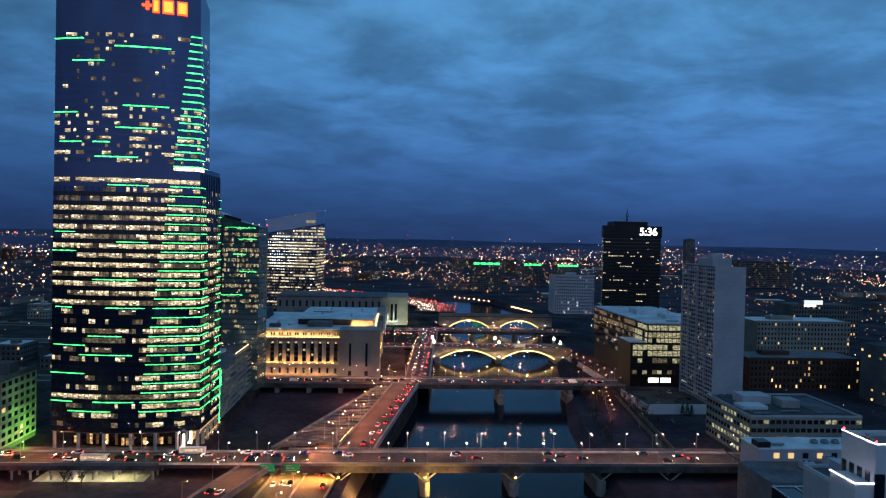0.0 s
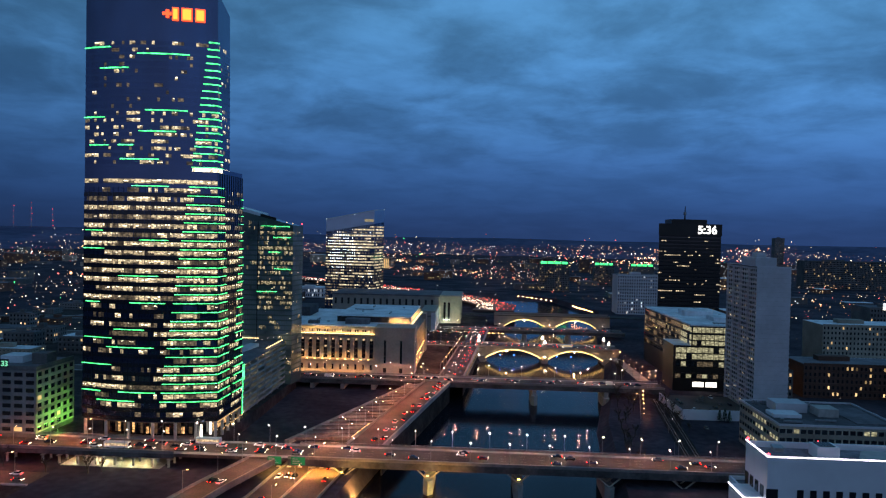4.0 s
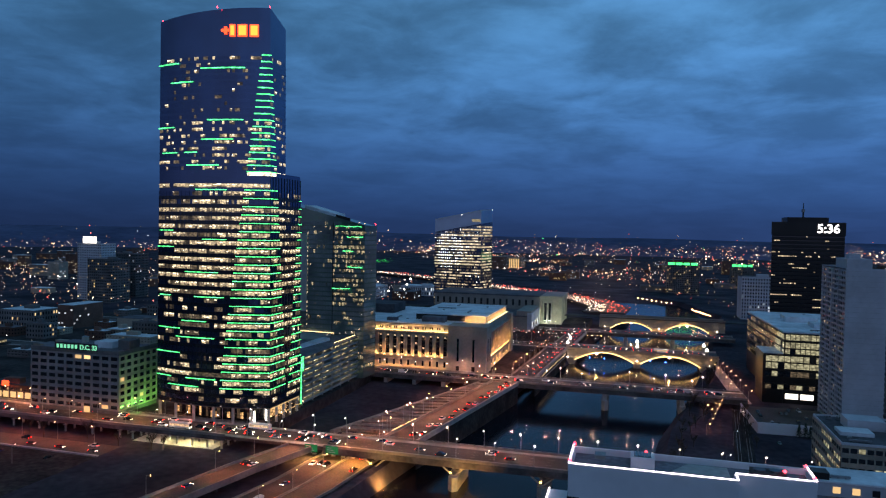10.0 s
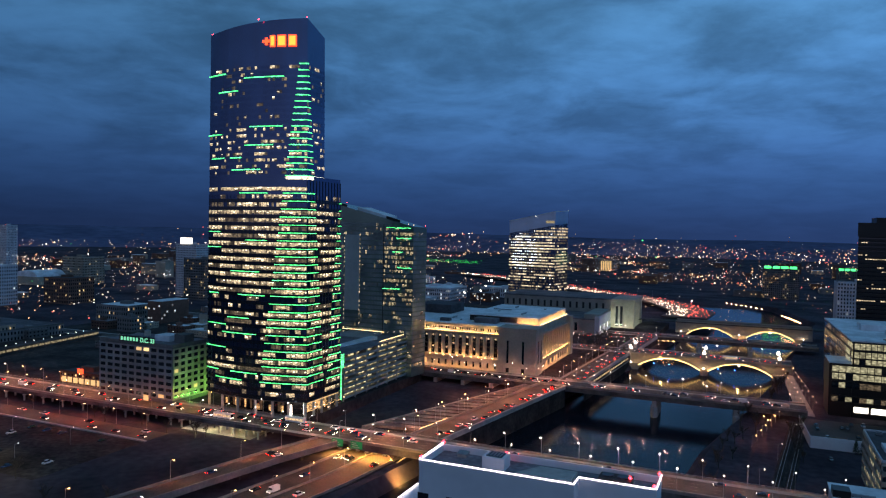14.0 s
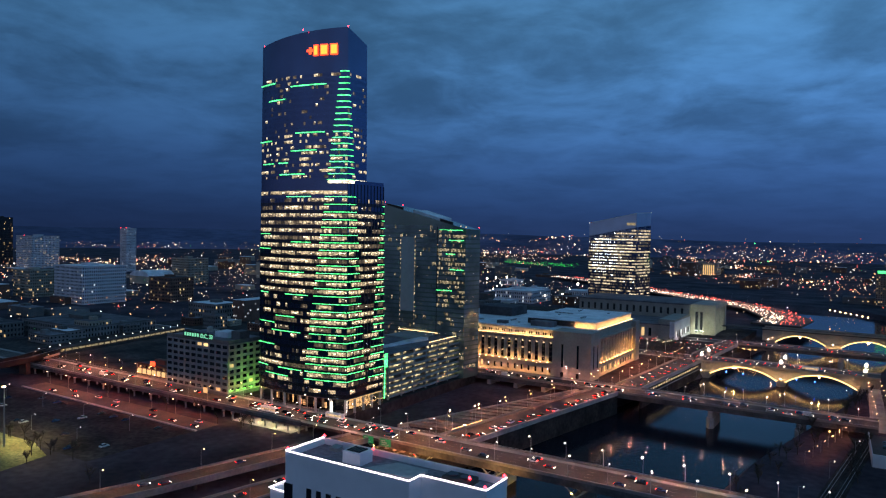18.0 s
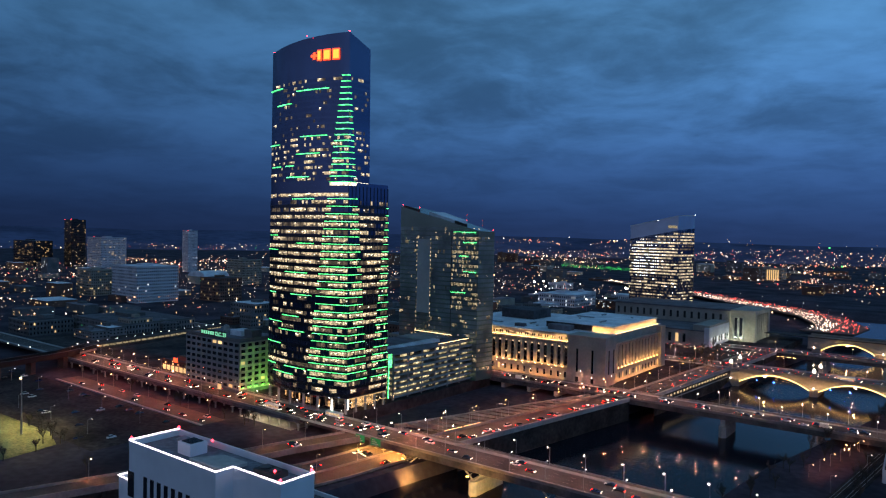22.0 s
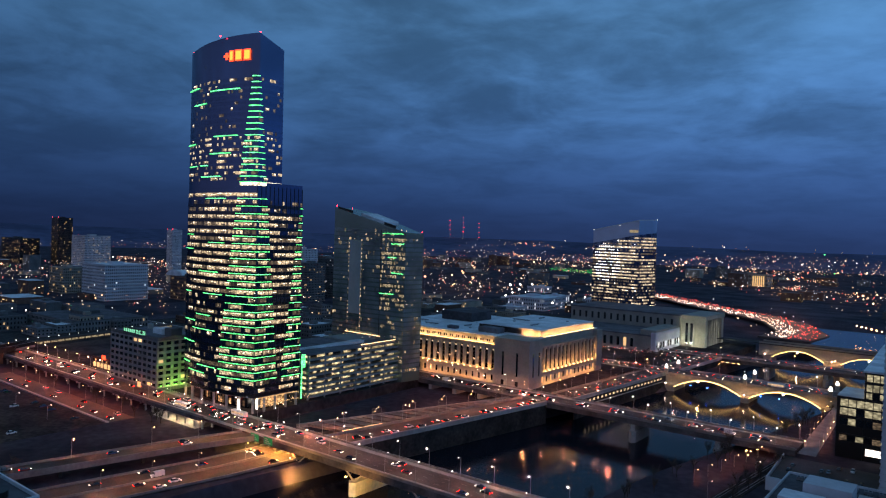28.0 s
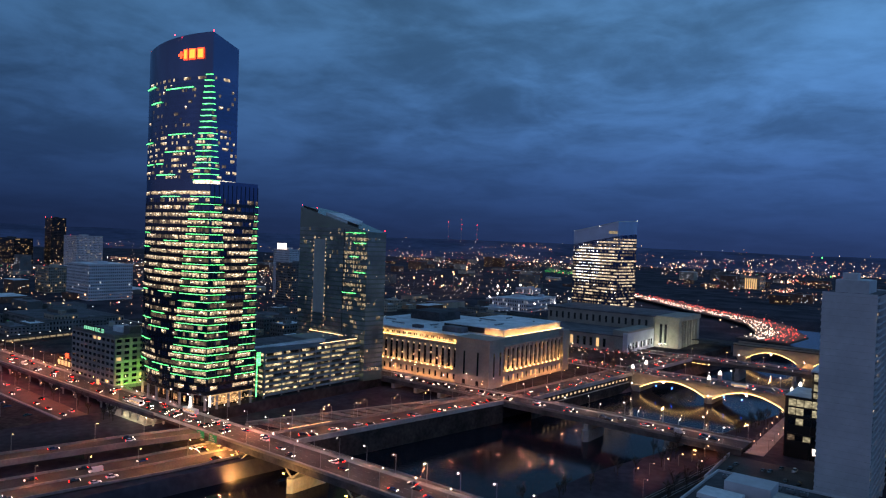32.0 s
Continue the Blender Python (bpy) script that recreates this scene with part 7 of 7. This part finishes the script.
def far_queue(a, b, z, gap, offsets):
    d = Vector((b[0] - a[0], b[1] - a[1]))
    length, u = d.length, d.normalized()
    n = Vector((-u.y, u.x))
    for o in offsets:
        s = rv.uniform(0, gap)
        while s < length:
            p = Vector(a) + u * s + n * o
            q = u if o < 0 else -u
            h0, h1 = p + q * 2.2, p - q * 2.2
            m = n * .9
            tb.prism([tuple(h0 - m), tuple(h0 + m), tuple(h1 + m), tuple(h1 - m)][::(1 if o < 0 else 1)], z + .3, z + 1.35)
            for k in (-.6, .6):
                e = n * k
                th.gem(h0.x + e.x + q.x * .2, h0.y + e.y + q.y * .2, z + .75, .15)
                tt.gem(h1.x + e.x - q.x * .2, h1.y + e.y - q.y * .2, z + .8, .17)
            s += gap * rv.uniform(.5, 1.5) + 2


far_queue((250, 327.5), (-40, 327.5), 0, 14, (-7, -3.5, 3.5, 7))
far_queue((280, 441), (-40, 441), 0, 18, (-5, 5))
far_queue((113, 175), (123, 312), 0, 17, (-5, -1.5, 4))
far_queue((127, 343), (133, 428), 0, 13, (-5, -1.5, 4))
far_queue((20, 405), (126, 405), 0, 9, (-3, 3))
tagged(part("far_traffic", tb, M["car_grey"]), "queued cars beyond the second bridge", "cars", kind="stuff")
tagged(part("far_headlight", th, M["headlight"]), "headlights of the queued far cars", "car lights", kind="stuff")
tagged(part("far_taillight", tt, M["taillight"]), "red tail lights of the queued far cars", "car lights", kind="stuff")

# parked cars, lights off
dark_proto = []
for k, paint in (("car", "car_black"), ("car", "car_grey"), ("suv", "car_white"), ("car", "car_blue")):
    t = vehicle(k, paint)
    t["label"] = t["label"].replace("with lights on in the street", "parked with its lights off")
    for c in list(t.children):
        if c.name.startswith(("headlight", "taillight")):
            c.data = c.data.copy()
            c.data.materials[0] = M["dark_glass"]
    t["group"] = "parked cars"
    dark_proto.append(t)
spots = [(x, y, GROUND + .05) for y in (-64, -76, -88, -100, -112) for x in range(-320, -70, 6)] + [(x, y, -2.6) for y in (103, 112, 121, 130, 140) for x in (265, 268.5, 272, 278, 281, 284, 290, 296)]
spots += [(264 + 4 * i, 78, GROUND) for i in range(8)]
first = set()
for x, y, z in spots:
    if rv.random() < (.4 if z > -5 else .14):
        i = rv.randrange(4)
        if i not in first:
            first.add(i)
            dark_proto[i].location, dark_proto[i].rotation_euler = (x, y, z), (0, 0, radians(90))
        else:
            copy_thing(dark_proto[i], pose(x, y, z, 0, 0, 90 + rv.choice((0, 180))))

# ---- far traffic and city lights ----
FAR_ROAD = [(150, 640), (157, 715), (112, 830), (63, 892), (-29, 975), (-120, 1075), (-223, 1177), (-420, 1330)]
structure("road_far_expressway", ribbon(FAR_ROAD, 29, -3, -1), M["asphalt"], "distant expressway streaming with traffic", "road")
rl = random.Random(31)
fw, fr = Mesh(), Mesh()
for (p0, p1) in zip(FAR_ROAD, FAR_ROAD[1:]):
    length = math.hypot(p1[0] - p0[0], p1[1] - p0[1])
    u = Vector((p1[0] - p0[0], p1[1] - p0[1])).normalized()
    n = Vector((-u.y, u.x))
    for i in range(int(length / 1.5)):
        s = rl.uniform(0, length)
        for mesh_, side in ((fw, rl.choice((2.5, 6, 9.5, 13, 16.5, 20, 26)) + rl.uniform(-1, 1)), (fr, -rl.choice((2.5, 6, 9.5, 13, 16.5, 20, 27)) + rl.uniform(-1, 1))):
            if mesh_ is fr and rl.random() < .5:
                continue
            q = Vector(p0) + u * s + n * side
            mesh_.gem(q.x, q.y, .2, rl.choice((.3, .4, .5, .6, .8)))
for (p0, p1) in zip(FAR_ROAD[1:6], FAR_ROAD[2:7]):
    for q in (.1, .6):
        a = along(p0, p1, q)
        street_lamp(a[0], a[1], -1, 40, "far_sodium", 14)
tagged(part("headlight_stream", fw, M["stream_white"]), "stream of far headlights on the expressway", "car lights", kind="stuff")
tagged(part("taillight_stream", fr, M["stream_red"]), "stream of far tail lights on the expressway", "car lights", kind="stuff")
sets = {k: Mesh() for k in ("dot_white", "dot_warm", "dot_orange", "dot_red", "dot_green")}
clusters = [(rl.uniform(-1900, 1500), rl.uniform(900, 3400), rl.uniform(15, 120), rl.choice((.15, .15, 1.65, -.5, 1.1))) for _ in range(95)]
for i in range(6800):
    if rl.random() < .68:
        cx_, cy_, sp, turn_ = rl.choice(clusters)
        run_ = rl.uniform(-3.2, 3.2) * sp
        x, y = cx_ + run_ * math.cos(turn_) + rl.gauss(0, sp * .25), cy_ + run_ * math.sin(turn_) + rl.gauss(0, sp * .2)
    else:
        y = 300 + 3700 * rl.random() ** 1.2
        x = rl.uniform(-2400, 1900) * (.45 + y / 3500)
    if bank(WEST_BANK, min(y, 2590)) - 30 < x < bank(EAST_BANK, min(y, 2590)) + 15 and y < 2590:
        continue
    if -220 < x < 130 and y < 690 or (230 < x < 400 and y < 480) or y < 200:
        continue
    if -1300 < x < -150 and 690 < y < 2200 and rl.random() < .5:
        continue
    dist = math.hypot(x - 200, y + 300)
    k = rl.choices(list(sets), (24, 36, 30, 12, .4))[0]
    rise = 8 + 100 * (dist - 3560) / 650 if dist > 3560 else 0
    if dist > 4150 or (dist > 2200 and rl.random() < .35):
        continue
    sets[k].gem(x, y, GROUND + rl.uniform(5, 14) + rise, dist * .00046 * rl.choice((.6, .7, .8, .9, 1.0, 1.3, 2.2)))
for i in range(1900):
    x, y = rl.uniform(-1700, -150), rl.uniform(-20, 1100)
    if (x > -420 and -4 < y < 150) or (x > -330 and y < -56) or (-40 < y + 15 < 40):
        continue
    k = rl.choices(list(sets), (44, 36, 13, 6, 1))[0]
    sets[k].gem(x, y, GROUND + rl.uniform(4, 14), math.hypot(x - 250, y + 300) * .00046 * rl.choice((.8, .9, 1.1, 1.6, 2.2)))
for i in range(420):
    x, y = rl.uniform(330, 1000), rl.uniform(60, 900)
    k = rl.choices(list(sets), (26, 40, 24, 9, 1))[0]
    sets[k].gem(x, y, GROUND + rl.uniform(3, 9), math.hypot(x - 200, y + 300) * .00048 * rl.choice((.8, 1, 1.5)))
for i in range(150):
    x, y = rl.uniform(-40, 130), rl.uniform(343, 410)
    k = rl.choices(list(sets), (30, 45, 15, 9, 1))[0]
    sets[k].gem(x, y, rl.uniform(.5, 5), rl.uniform(.15, .4))
# lights spread evenly over the middle distance, and up the far slopes
for i in range(1100):
    a_ = radians(rl.uniform(-70, 38))
    dist = 1 / rl.uniform(1 / 3300, 1 / 780)
    x, y = 230 + dist * math.sin(a_), -300 + dist * math.cos(a_)
    if y < 640 and x > -420 or bank(WEST_BANK, min(y, 2590)) - 50 < x < bank(EAST_BANK, min(y, 2590)) + 15:
        continue
    k = rl.choices(list(sets), (24, 36, 30, 12, .4))[0]
    sets[k].gem(x, y, GROUND + rl.uniform(4, 12), dist * .00046 * rl.choice((.8, .9, 1.0, 1.4)))
for i in range(420):
    a_, u = radians(rl.uniform(-60, 40)), rl.random() ** 1.6 * .75
    x, y = (3590 + 650 * u) * math.sin(a_), (3590 + 650 * u) * math.cos(a_) - 250
    k = rl.choices(list(sets), (24, 36, 30, 12, .4))[0]
    sets[k].gem(x, y, GROUND + 6 + 66 * u, 1.8 * rl.choice((.7, .8, 1.0, 1.3)))
for i in range(520):
    a_, u = radians(rl.uniform(-78, -20)), rl.random() * .7
    x, y = (3590 + 650 * u) * math.sin(a_), (3590 + 650 * u) * math.cos(a_) - 250
    k = rl.choices(list(sets), (30, 36, 26, 12, 1))[0]
    sets[k].gem(x, y, GROUND + 6 + 70 * u, 1.9 * rl.choice((.7, .9, 1.1, 1.6)))
for i in range(1100):
    a_, u = radians(rl.uniform(-14, 42)), rl.random() * .8
    x, y = (3590 + 650 * u) * math.sin(a_), (3590 + 650 * u) * math.cos(a_) - 250
    k = rl.choices(list(sets), (32, 32, 24, 10, 1))[0]
    sets[k].gem(x, y, GROUND + 6 + 72 * u, 1.9 * rl.choice((.7, .8, 1.0, 1.3)))
names_ = {"dot_white": "white", "dot_warm": "warm yellow", "dot_orange": "orange", "dot_red": "red", "dot_green": "green"}
for k, m_ in sets.items():
    tagged(part("city_lights", m_, M[k]), f"countless {names_[k]} lights of the far city", "city lights", kind="stuff")
# tall lighting masts of the rail yards
def yard_mast(x, y, h, mat, r):
    t = thing("yard_light_mast", "tall lighting mast glowing over the rail yard", "light mast", (x, y, GROUND), "yard masts")
    part("pole", Mesh().cyl(x, y, GROUND, h, .3, .16, 6), M["steel"], t)
    part("crossarm", Mesh().beam((x - 1.6, y, h), (x + 1.6, y, h), .3), M["steel"], t)
    part("lamp_head", Mesh().gem(x, y - .4, h + .5, r), M[mat], t)


for x, y in ((-407, 922), (-403, 952), (-398, 990), (-274, 698), (-162, 650), (-152, 692), (-179, 788), (-212, 910), (-300, 760), (-330, 830)):
    yard_mast(x, y, 14, "white_lamp", 1.5 if y < 900 else 2.3)
for x, y in ((-634, 933), (-648, 1049), (-690, 1150), (-744, 1219), (-849, 1421), (-560, 1010)):
    yard_mast(x, y, 16, "sodium_mast", 2.6)
gt = Mesh()
for i in range(260):
    q = rl.random()
    gt.gem(-890 + 285 * q + rl.gauss(0, 3), 1950 - 60 * q + rl.gauss(0, 8), rl.uniform(-5, 9) * (.5 + .5 * math.sin(q * 40) ** 2), rl.uniform(.8, 1.5))
tagged(part("green_lit_trees", gt, M["green_glow"]), "row of far trees hung with green lights", "light strings", kind="stuff")
for x0, y0, x1, y1, h_ in ((-330, 770, -285, 800, 4), (-300, 872, -268, 905, 5), (-440, 1040, -400, 1075, 5), (-250, 640, -215, 668, 3)):
    block("yard_shed", "pale low rail yard shed", x0, y0, x1, y1, h_, "white_wall", 1, .3, seed=50 + x1, roof="roof_light", lit="window_cool", group="rail yard sheds")
# lamp rows: the drive on the far bank, the rail viaduct, the yards
rowm, roww = Mesh(), Mesh()
for i in range(17):
    a = along((286, 637), (252, 780), i / 16) if i < 9 else along((252, 780), (196, 860), (i - 8) / 8)
    rowm.gem(a[0], a[1], 1, .9)
tagged(part("lamp_row", rowm, M["path_lamp"]), "row of warm lamps along the far riverside drive", "lamps", kind="stuff")
for i in range(26):
    a = along((-304, -10), (-334, 150), i / 17) if i < 18 else along((-300, -40), (-420, -60), (i - 17) / 8)
    roww.gem(a[0], a[1], 8, .42)
tagged(part("lamp_row", roww, M["big_globe"]), "row of white lamps along the rail viaduct", "lamps", kind="stuff")
va = thing("rail_viaduct", "low rail viaduct with lit windows of a waiting train", "rail viaduct", (-320, 70, GROUND))
part("deck", Mesh().prism([(-314, -8), (-304, -8), (-336, 156), (-346, 156)], -1.5, 1.6), M["dark_concrete"], va)
for i in range(9):
    a = along((-309, -6), (-340, 152), i / 8)
    part("pier", Mesh().box(a[0] - 2, a[1] - 1, GROUND, a[0] + 2, a[1] + 1, -1.5), M["dark_concrete"], va)
part("car_body", Mesh().prism([(-313, -6), (-305, -6), (-336, 152), (-344, 152)], 1.6, 5.2), M["dark_concrete"], va, "dark waiting train")
for i in range(24):
    a, b = along((-304, -6), (-335, 152), i / 24), along((-304, -6), (-335, 152), (i + .8) / 24)
    part("lit_panel", Mesh().slab(a, b, 2.6, 4.2, .1, .2), M["home_dim"], va)
rb = thing("rail_overbridge", "dark steel rail bridge crossing over the street on brick piers", "rail bridge", (-285, -40, GROUND))
RB = [(-306, 2), (-288, -30), (-276, -74), (-272, -130)]
for s in (-6, 6):
    part("girder", ribbon(RB, .5, 2.2, 6.4, s), M["bronze"], rb)
part("deck", ribbon(RB, 5.5, 2.2, 3.4), M["dark_concrete"], rb)
for x, y in ((-300, -1), (-288.5, -29), (-281, -56), (-275.5, -82), (-273, -112)):
    part("pier", Mesh().box(x - 5, y - 1.6, GROUND - .5, x + 5, y + 1.6, 2.2), M["brick"], rb)
part("sign_bars", Mesh().slab((-298, -3.5), (-287.5, -22), 3.0, 4.8, -6.9, .12), M["sign_bar"], rb, "faded pale lettering bars on the girder")
for x, y, h_ in ((-2340, 3250, 205), (-2275, 3300, 222), (-2190, 3350, 190)):
    ant = thing("radio_mast", "far radio mast with red beacons", "radio mast", (x, y, GROUND), "radio masts")
    part("mast", Mesh().cyl(x, y, GROUND, h_, 1.6, .6), M["steel"], ant)
    for q in range(4):
        part("beacon", Mesh().gem(x, y, h_ - q * 30, 2.1), M["beacon"], ant)

# ---- trees and shrubs on the banks ----
rt = random.Random(17)


def bare_tree(h):
    t = thing("bare_tree", "leafless winter tree with a fine brown crown", "tree", (0, 0, 0), "bank trees")
    part("trunk", Mesh().cyl(0, 0, 0, h * .45, .22, .12, 6), M["bark"], t)
    limbs, twigs = Mesh(), Mesh()
    for i in range(9):
        a, z0 = rt.uniform(0, 6.28), h * rt.uniform(.25, .45)
        r1 = h * rt.uniform(.15, .32)
        tip = (math.cos(a) * r1, math.sin(a) * r1, h * rt.uniform(.6, .95))
        limbs.beam((0, 0, z0), tip, .1)
        for j in range(16):
            q = rt.uniform(.4, 1)
            p = Vector((0, 0, z0)).lerp(Vector(tip), q)
            e = p + Vector((rt.gauss(0, .1) * h, rt.gauss(0, .1) * h, rt.uniform(0, .14) * h))
            s = Vector((rt.uniform(-1, 1), rt.uniform(-1, 1), 0)) * .12
            twigs.face(p - s, p + s, e)
            e2 = p + (e - p) * .6 + Vector((rt.gauss(0, .06) * h, rt.gauss(0, .06) * h, .05 * h))
            twigs.face(p + (e - p) * .4 - s, p + (e - p) * .4 + s, e2)
    part("branch_work", limbs, M["bark"], t)
    part("crown", twigs, M["twig"], t)
    return t


tp = [bare_tree(h) for h in (9, 11, 7.5)]
tree_spots = []
for i in range(16):
    y = rt.uniform(-10, 150)
    tree_spots.append((bank(EAST_BANK, y) + rt.uniform(12, 24), y, GROUND))
for i in range(14):
    y = rt.uniform(180, 310)
    tree_spots.append((bank(EAST_BANK, y) + rt.uniform(12, 16), y, GROUND))
for i in range(16):
    tree_spots.append((rt.uniform(-190, 0), rt.uniform(-135, -118) if i % 2 else rt.uniform(-38, -30), GROUND))
for i in range(16):
    tree_spots.append((rt.uniform(88, 128), rt.uniform(345, 405) if i % 2 else rt.uniform(292, 311), -.3))
for i in range(10):
    tree_spots.append((rt.uniform(248, 256) + i * .4, 66 + i * 8, GROUND))
for x, y in ((-84, -122), (-90, -128), (-79, -136), (-102, -119), (-118, -117), (-76, -152), (-82, -166), (-95, -121), (-130, -118)):
    tree_spots.append((x, y, GROUND))
for i, (x, y, z) in enumerate(tree_spots):
    if i < 3:
        tp[i].location = (x, y, z)
    else:
        copy_thing(tp[i % 3], pose(x, y, z, 0, 0, rt.uniform(0, 360)))


# ---- rail tracks and small things along the east bank ----
for off in (238.5, 243.5):
    tr = thing("rail_track", "rusty railway track on dark ballast beside the river", "rail track", (off + 8, 74, GROUND), "rail tracks")
    part("ballast", Mesh().prism([(off - 1.9, -2), (off + 1.9, -2), (off + 17.9, 148), (off + 14.1, 148)], GROUND + .07, GROUND + .32), M["bank_stone"], tr)
    for s in (-.72, .72):
        part("rail", Mesh().beam((off + s, -2, GROUND + .56), (off + s + 16, 148, GROUND + .56), .14), M["steel"], tr)
    sl = Mesh()
    for i in range(110):
        y = -1 + i * 1.35
        x = off + 16 * (y + 2) / 150
        sl.box(x - 1.3, y - .13, GROUND + .32, x + 1.3, y + .13, GROUND + .5)
    tagged(part("sleeper", sl, M["bark"], tr, "weathered timber sleepers"), kind="stuff")


def evergreen(x, y, z, h):
    """A dark narrow conifer: trunk and a crown of many drooping sprays."""
    t = thing("conifer", "dark narrow evergreen beside the parking wall", "tree", (x, y, z), "evergreens")
    part("trunk", Mesh().cyl(x, y, z, z + h * .9, .16, .05, 6), M["bark"], t)
    m = Mesh()
    for i in range(420):
        u = rt.random() ** .8
        a = rt.uniform(0, 6.283)
        r = (1 - u) * h * .24 * rt.uniform(.4, 1.1) + .1
        p = Vector((x + math.cos(a) * r, y + math.sin(a) * r, z + .6 + u * h * .94))
        e = p + Vector((math.cos(a) * .5, math.sin(a) * .5, -.35))
        s = Vector((-math.sin(a), math.cos(a), .1)) * .3
        m.face(p - s, p + s, e)
    part("crown", m, M["needle"], t)
    return t


for x, y, h in ((281, 94.5, 7.5), (284.4, 95, 8.6), (286.8, 94, 7)):
    evergreen(x, y, GROUND, h)
# orange lamps of the site below the second bridge, on the east bank
for x, y, z in ((238, 149, -5), (243, 151, -3.5), (240, 144, -6)):
    wl_ = thing("work_lamp", "orange work lamp on a stand below the bridge end", "lamp", (x, y, GROUND), "work lamps")
    part("stand", Mesh().cyl(x, y, GROUND, z, .06, .06, 6), M["steel"], wl_)
    part("lens", Mesh().box(x - .3, y - .2, z, x + .3, y + .2, z + .35), M["sodium"], wl_)
# precast joints on the blank end wall of the slab
for k in range(33):
    z = GROUND + 1.5 + k * 2.9
    part("joint", Mesh().box(304.8, 104.86, z, 325.6, 104.9, z + .07), M["concrete"], wt)

# ---- roof details: ducts, hatches and rails on the larger flat roofs ----


def roof_duct(x, y, z, length, along_x=True):
    t = thing("roof_duct", "pale sheet metal duct run lying on the flat roof", "roof duct", (x, y, z), "roof ducts")
    dx, dy = (length, .9) if along_x else (.9, length)
    part("trunk", Mesh().box(x, y, z + .25, x + dx, y + dy, z + 1.05), M["steel"], t)
    for i in range(3):
        u = (i + .3) / 3
        part("saddle", Mesh().box(x + (dx * u if along_x else -.1), y + (-.1 if along_x else dy * u), z, x + (dx * u + .3 if along_x else dx + .1), y + (dy + .1 if along_x else dy * u + .3), z + .25), M["dark_concrete"], t)


def roof_hatch(x, y, z):
    t = thing("roof_hatch", "small grey roof hatch with a raised curb", "roof hatch", (x, y, z), "roof hatches")
    part("curb", Mesh().box(x, y, z, x + 1.6, y + 1.3, z + .5), M["concrete"], t)
    part("lid", Mesh().prism([(x - .1, y - .1), (x + 1.7, y - .1), (x + 1.7, y + 1.4), (x - .1, y + 1.4)], z + .5, z + .7, [z + .6, z + .6, z + .85, z + .85]), M["steel"], t)


for x, y, z, n, ax in ((-30, 196, 34.5, 14, True), (4, 205, 34.5, 10, False), (-50, 210, 34.5, 12, True), (28, 240, 39.7, 16, True), (40, 262, 39.7, 9, False), (60, 215, 39.7, 12, False),
                       (306, 190, 42, 10, True), (324, 290, 42, 10, False), (283, 8, 15.9, 9, True), (300, 12, 15.9, 10, True), (262, -44, 15, 8, True), (290, -70, 9.3, 9, True)):
    roof_duct(x, y, z, n, ax)
for x, y, z in ((-44, 186, 34.5), (14, 198, 34.5), (36, 228, 39.7), (66, 262, 39.7), (330, 250, 42), (284, 14, 15.9), (-130, 14, 34.4), (-118, 18, 34.4), (184, -222.6, 69.35)):
    roof_hatch(x, y, z)
# water tank and vents on the union hall roof
tk = thing("roof_tank", "squat pale tank on a steel stand on the hall roof", "tank", (-122, 6, 34.4))
for dx in (-1.4, 1.4):
    for dy in (-1.4, 1.4):
        part("leg", Mesh().box(-122 + dx - .12, 6 + dy - .12, 34.4, -122 + dx + .12, 6 + dy + .12, 36.2), M["steel"], tk)
part("drum", Mesh().cyl(-122, 6, 36.2, 39.4, 2.0, 1.9, 14), M["pale_steel"], tk)
part("cap", Mesh().cyl(-122, 6, 39.4, 40.1, 2.0, .3, 14), M["steel"], tk)
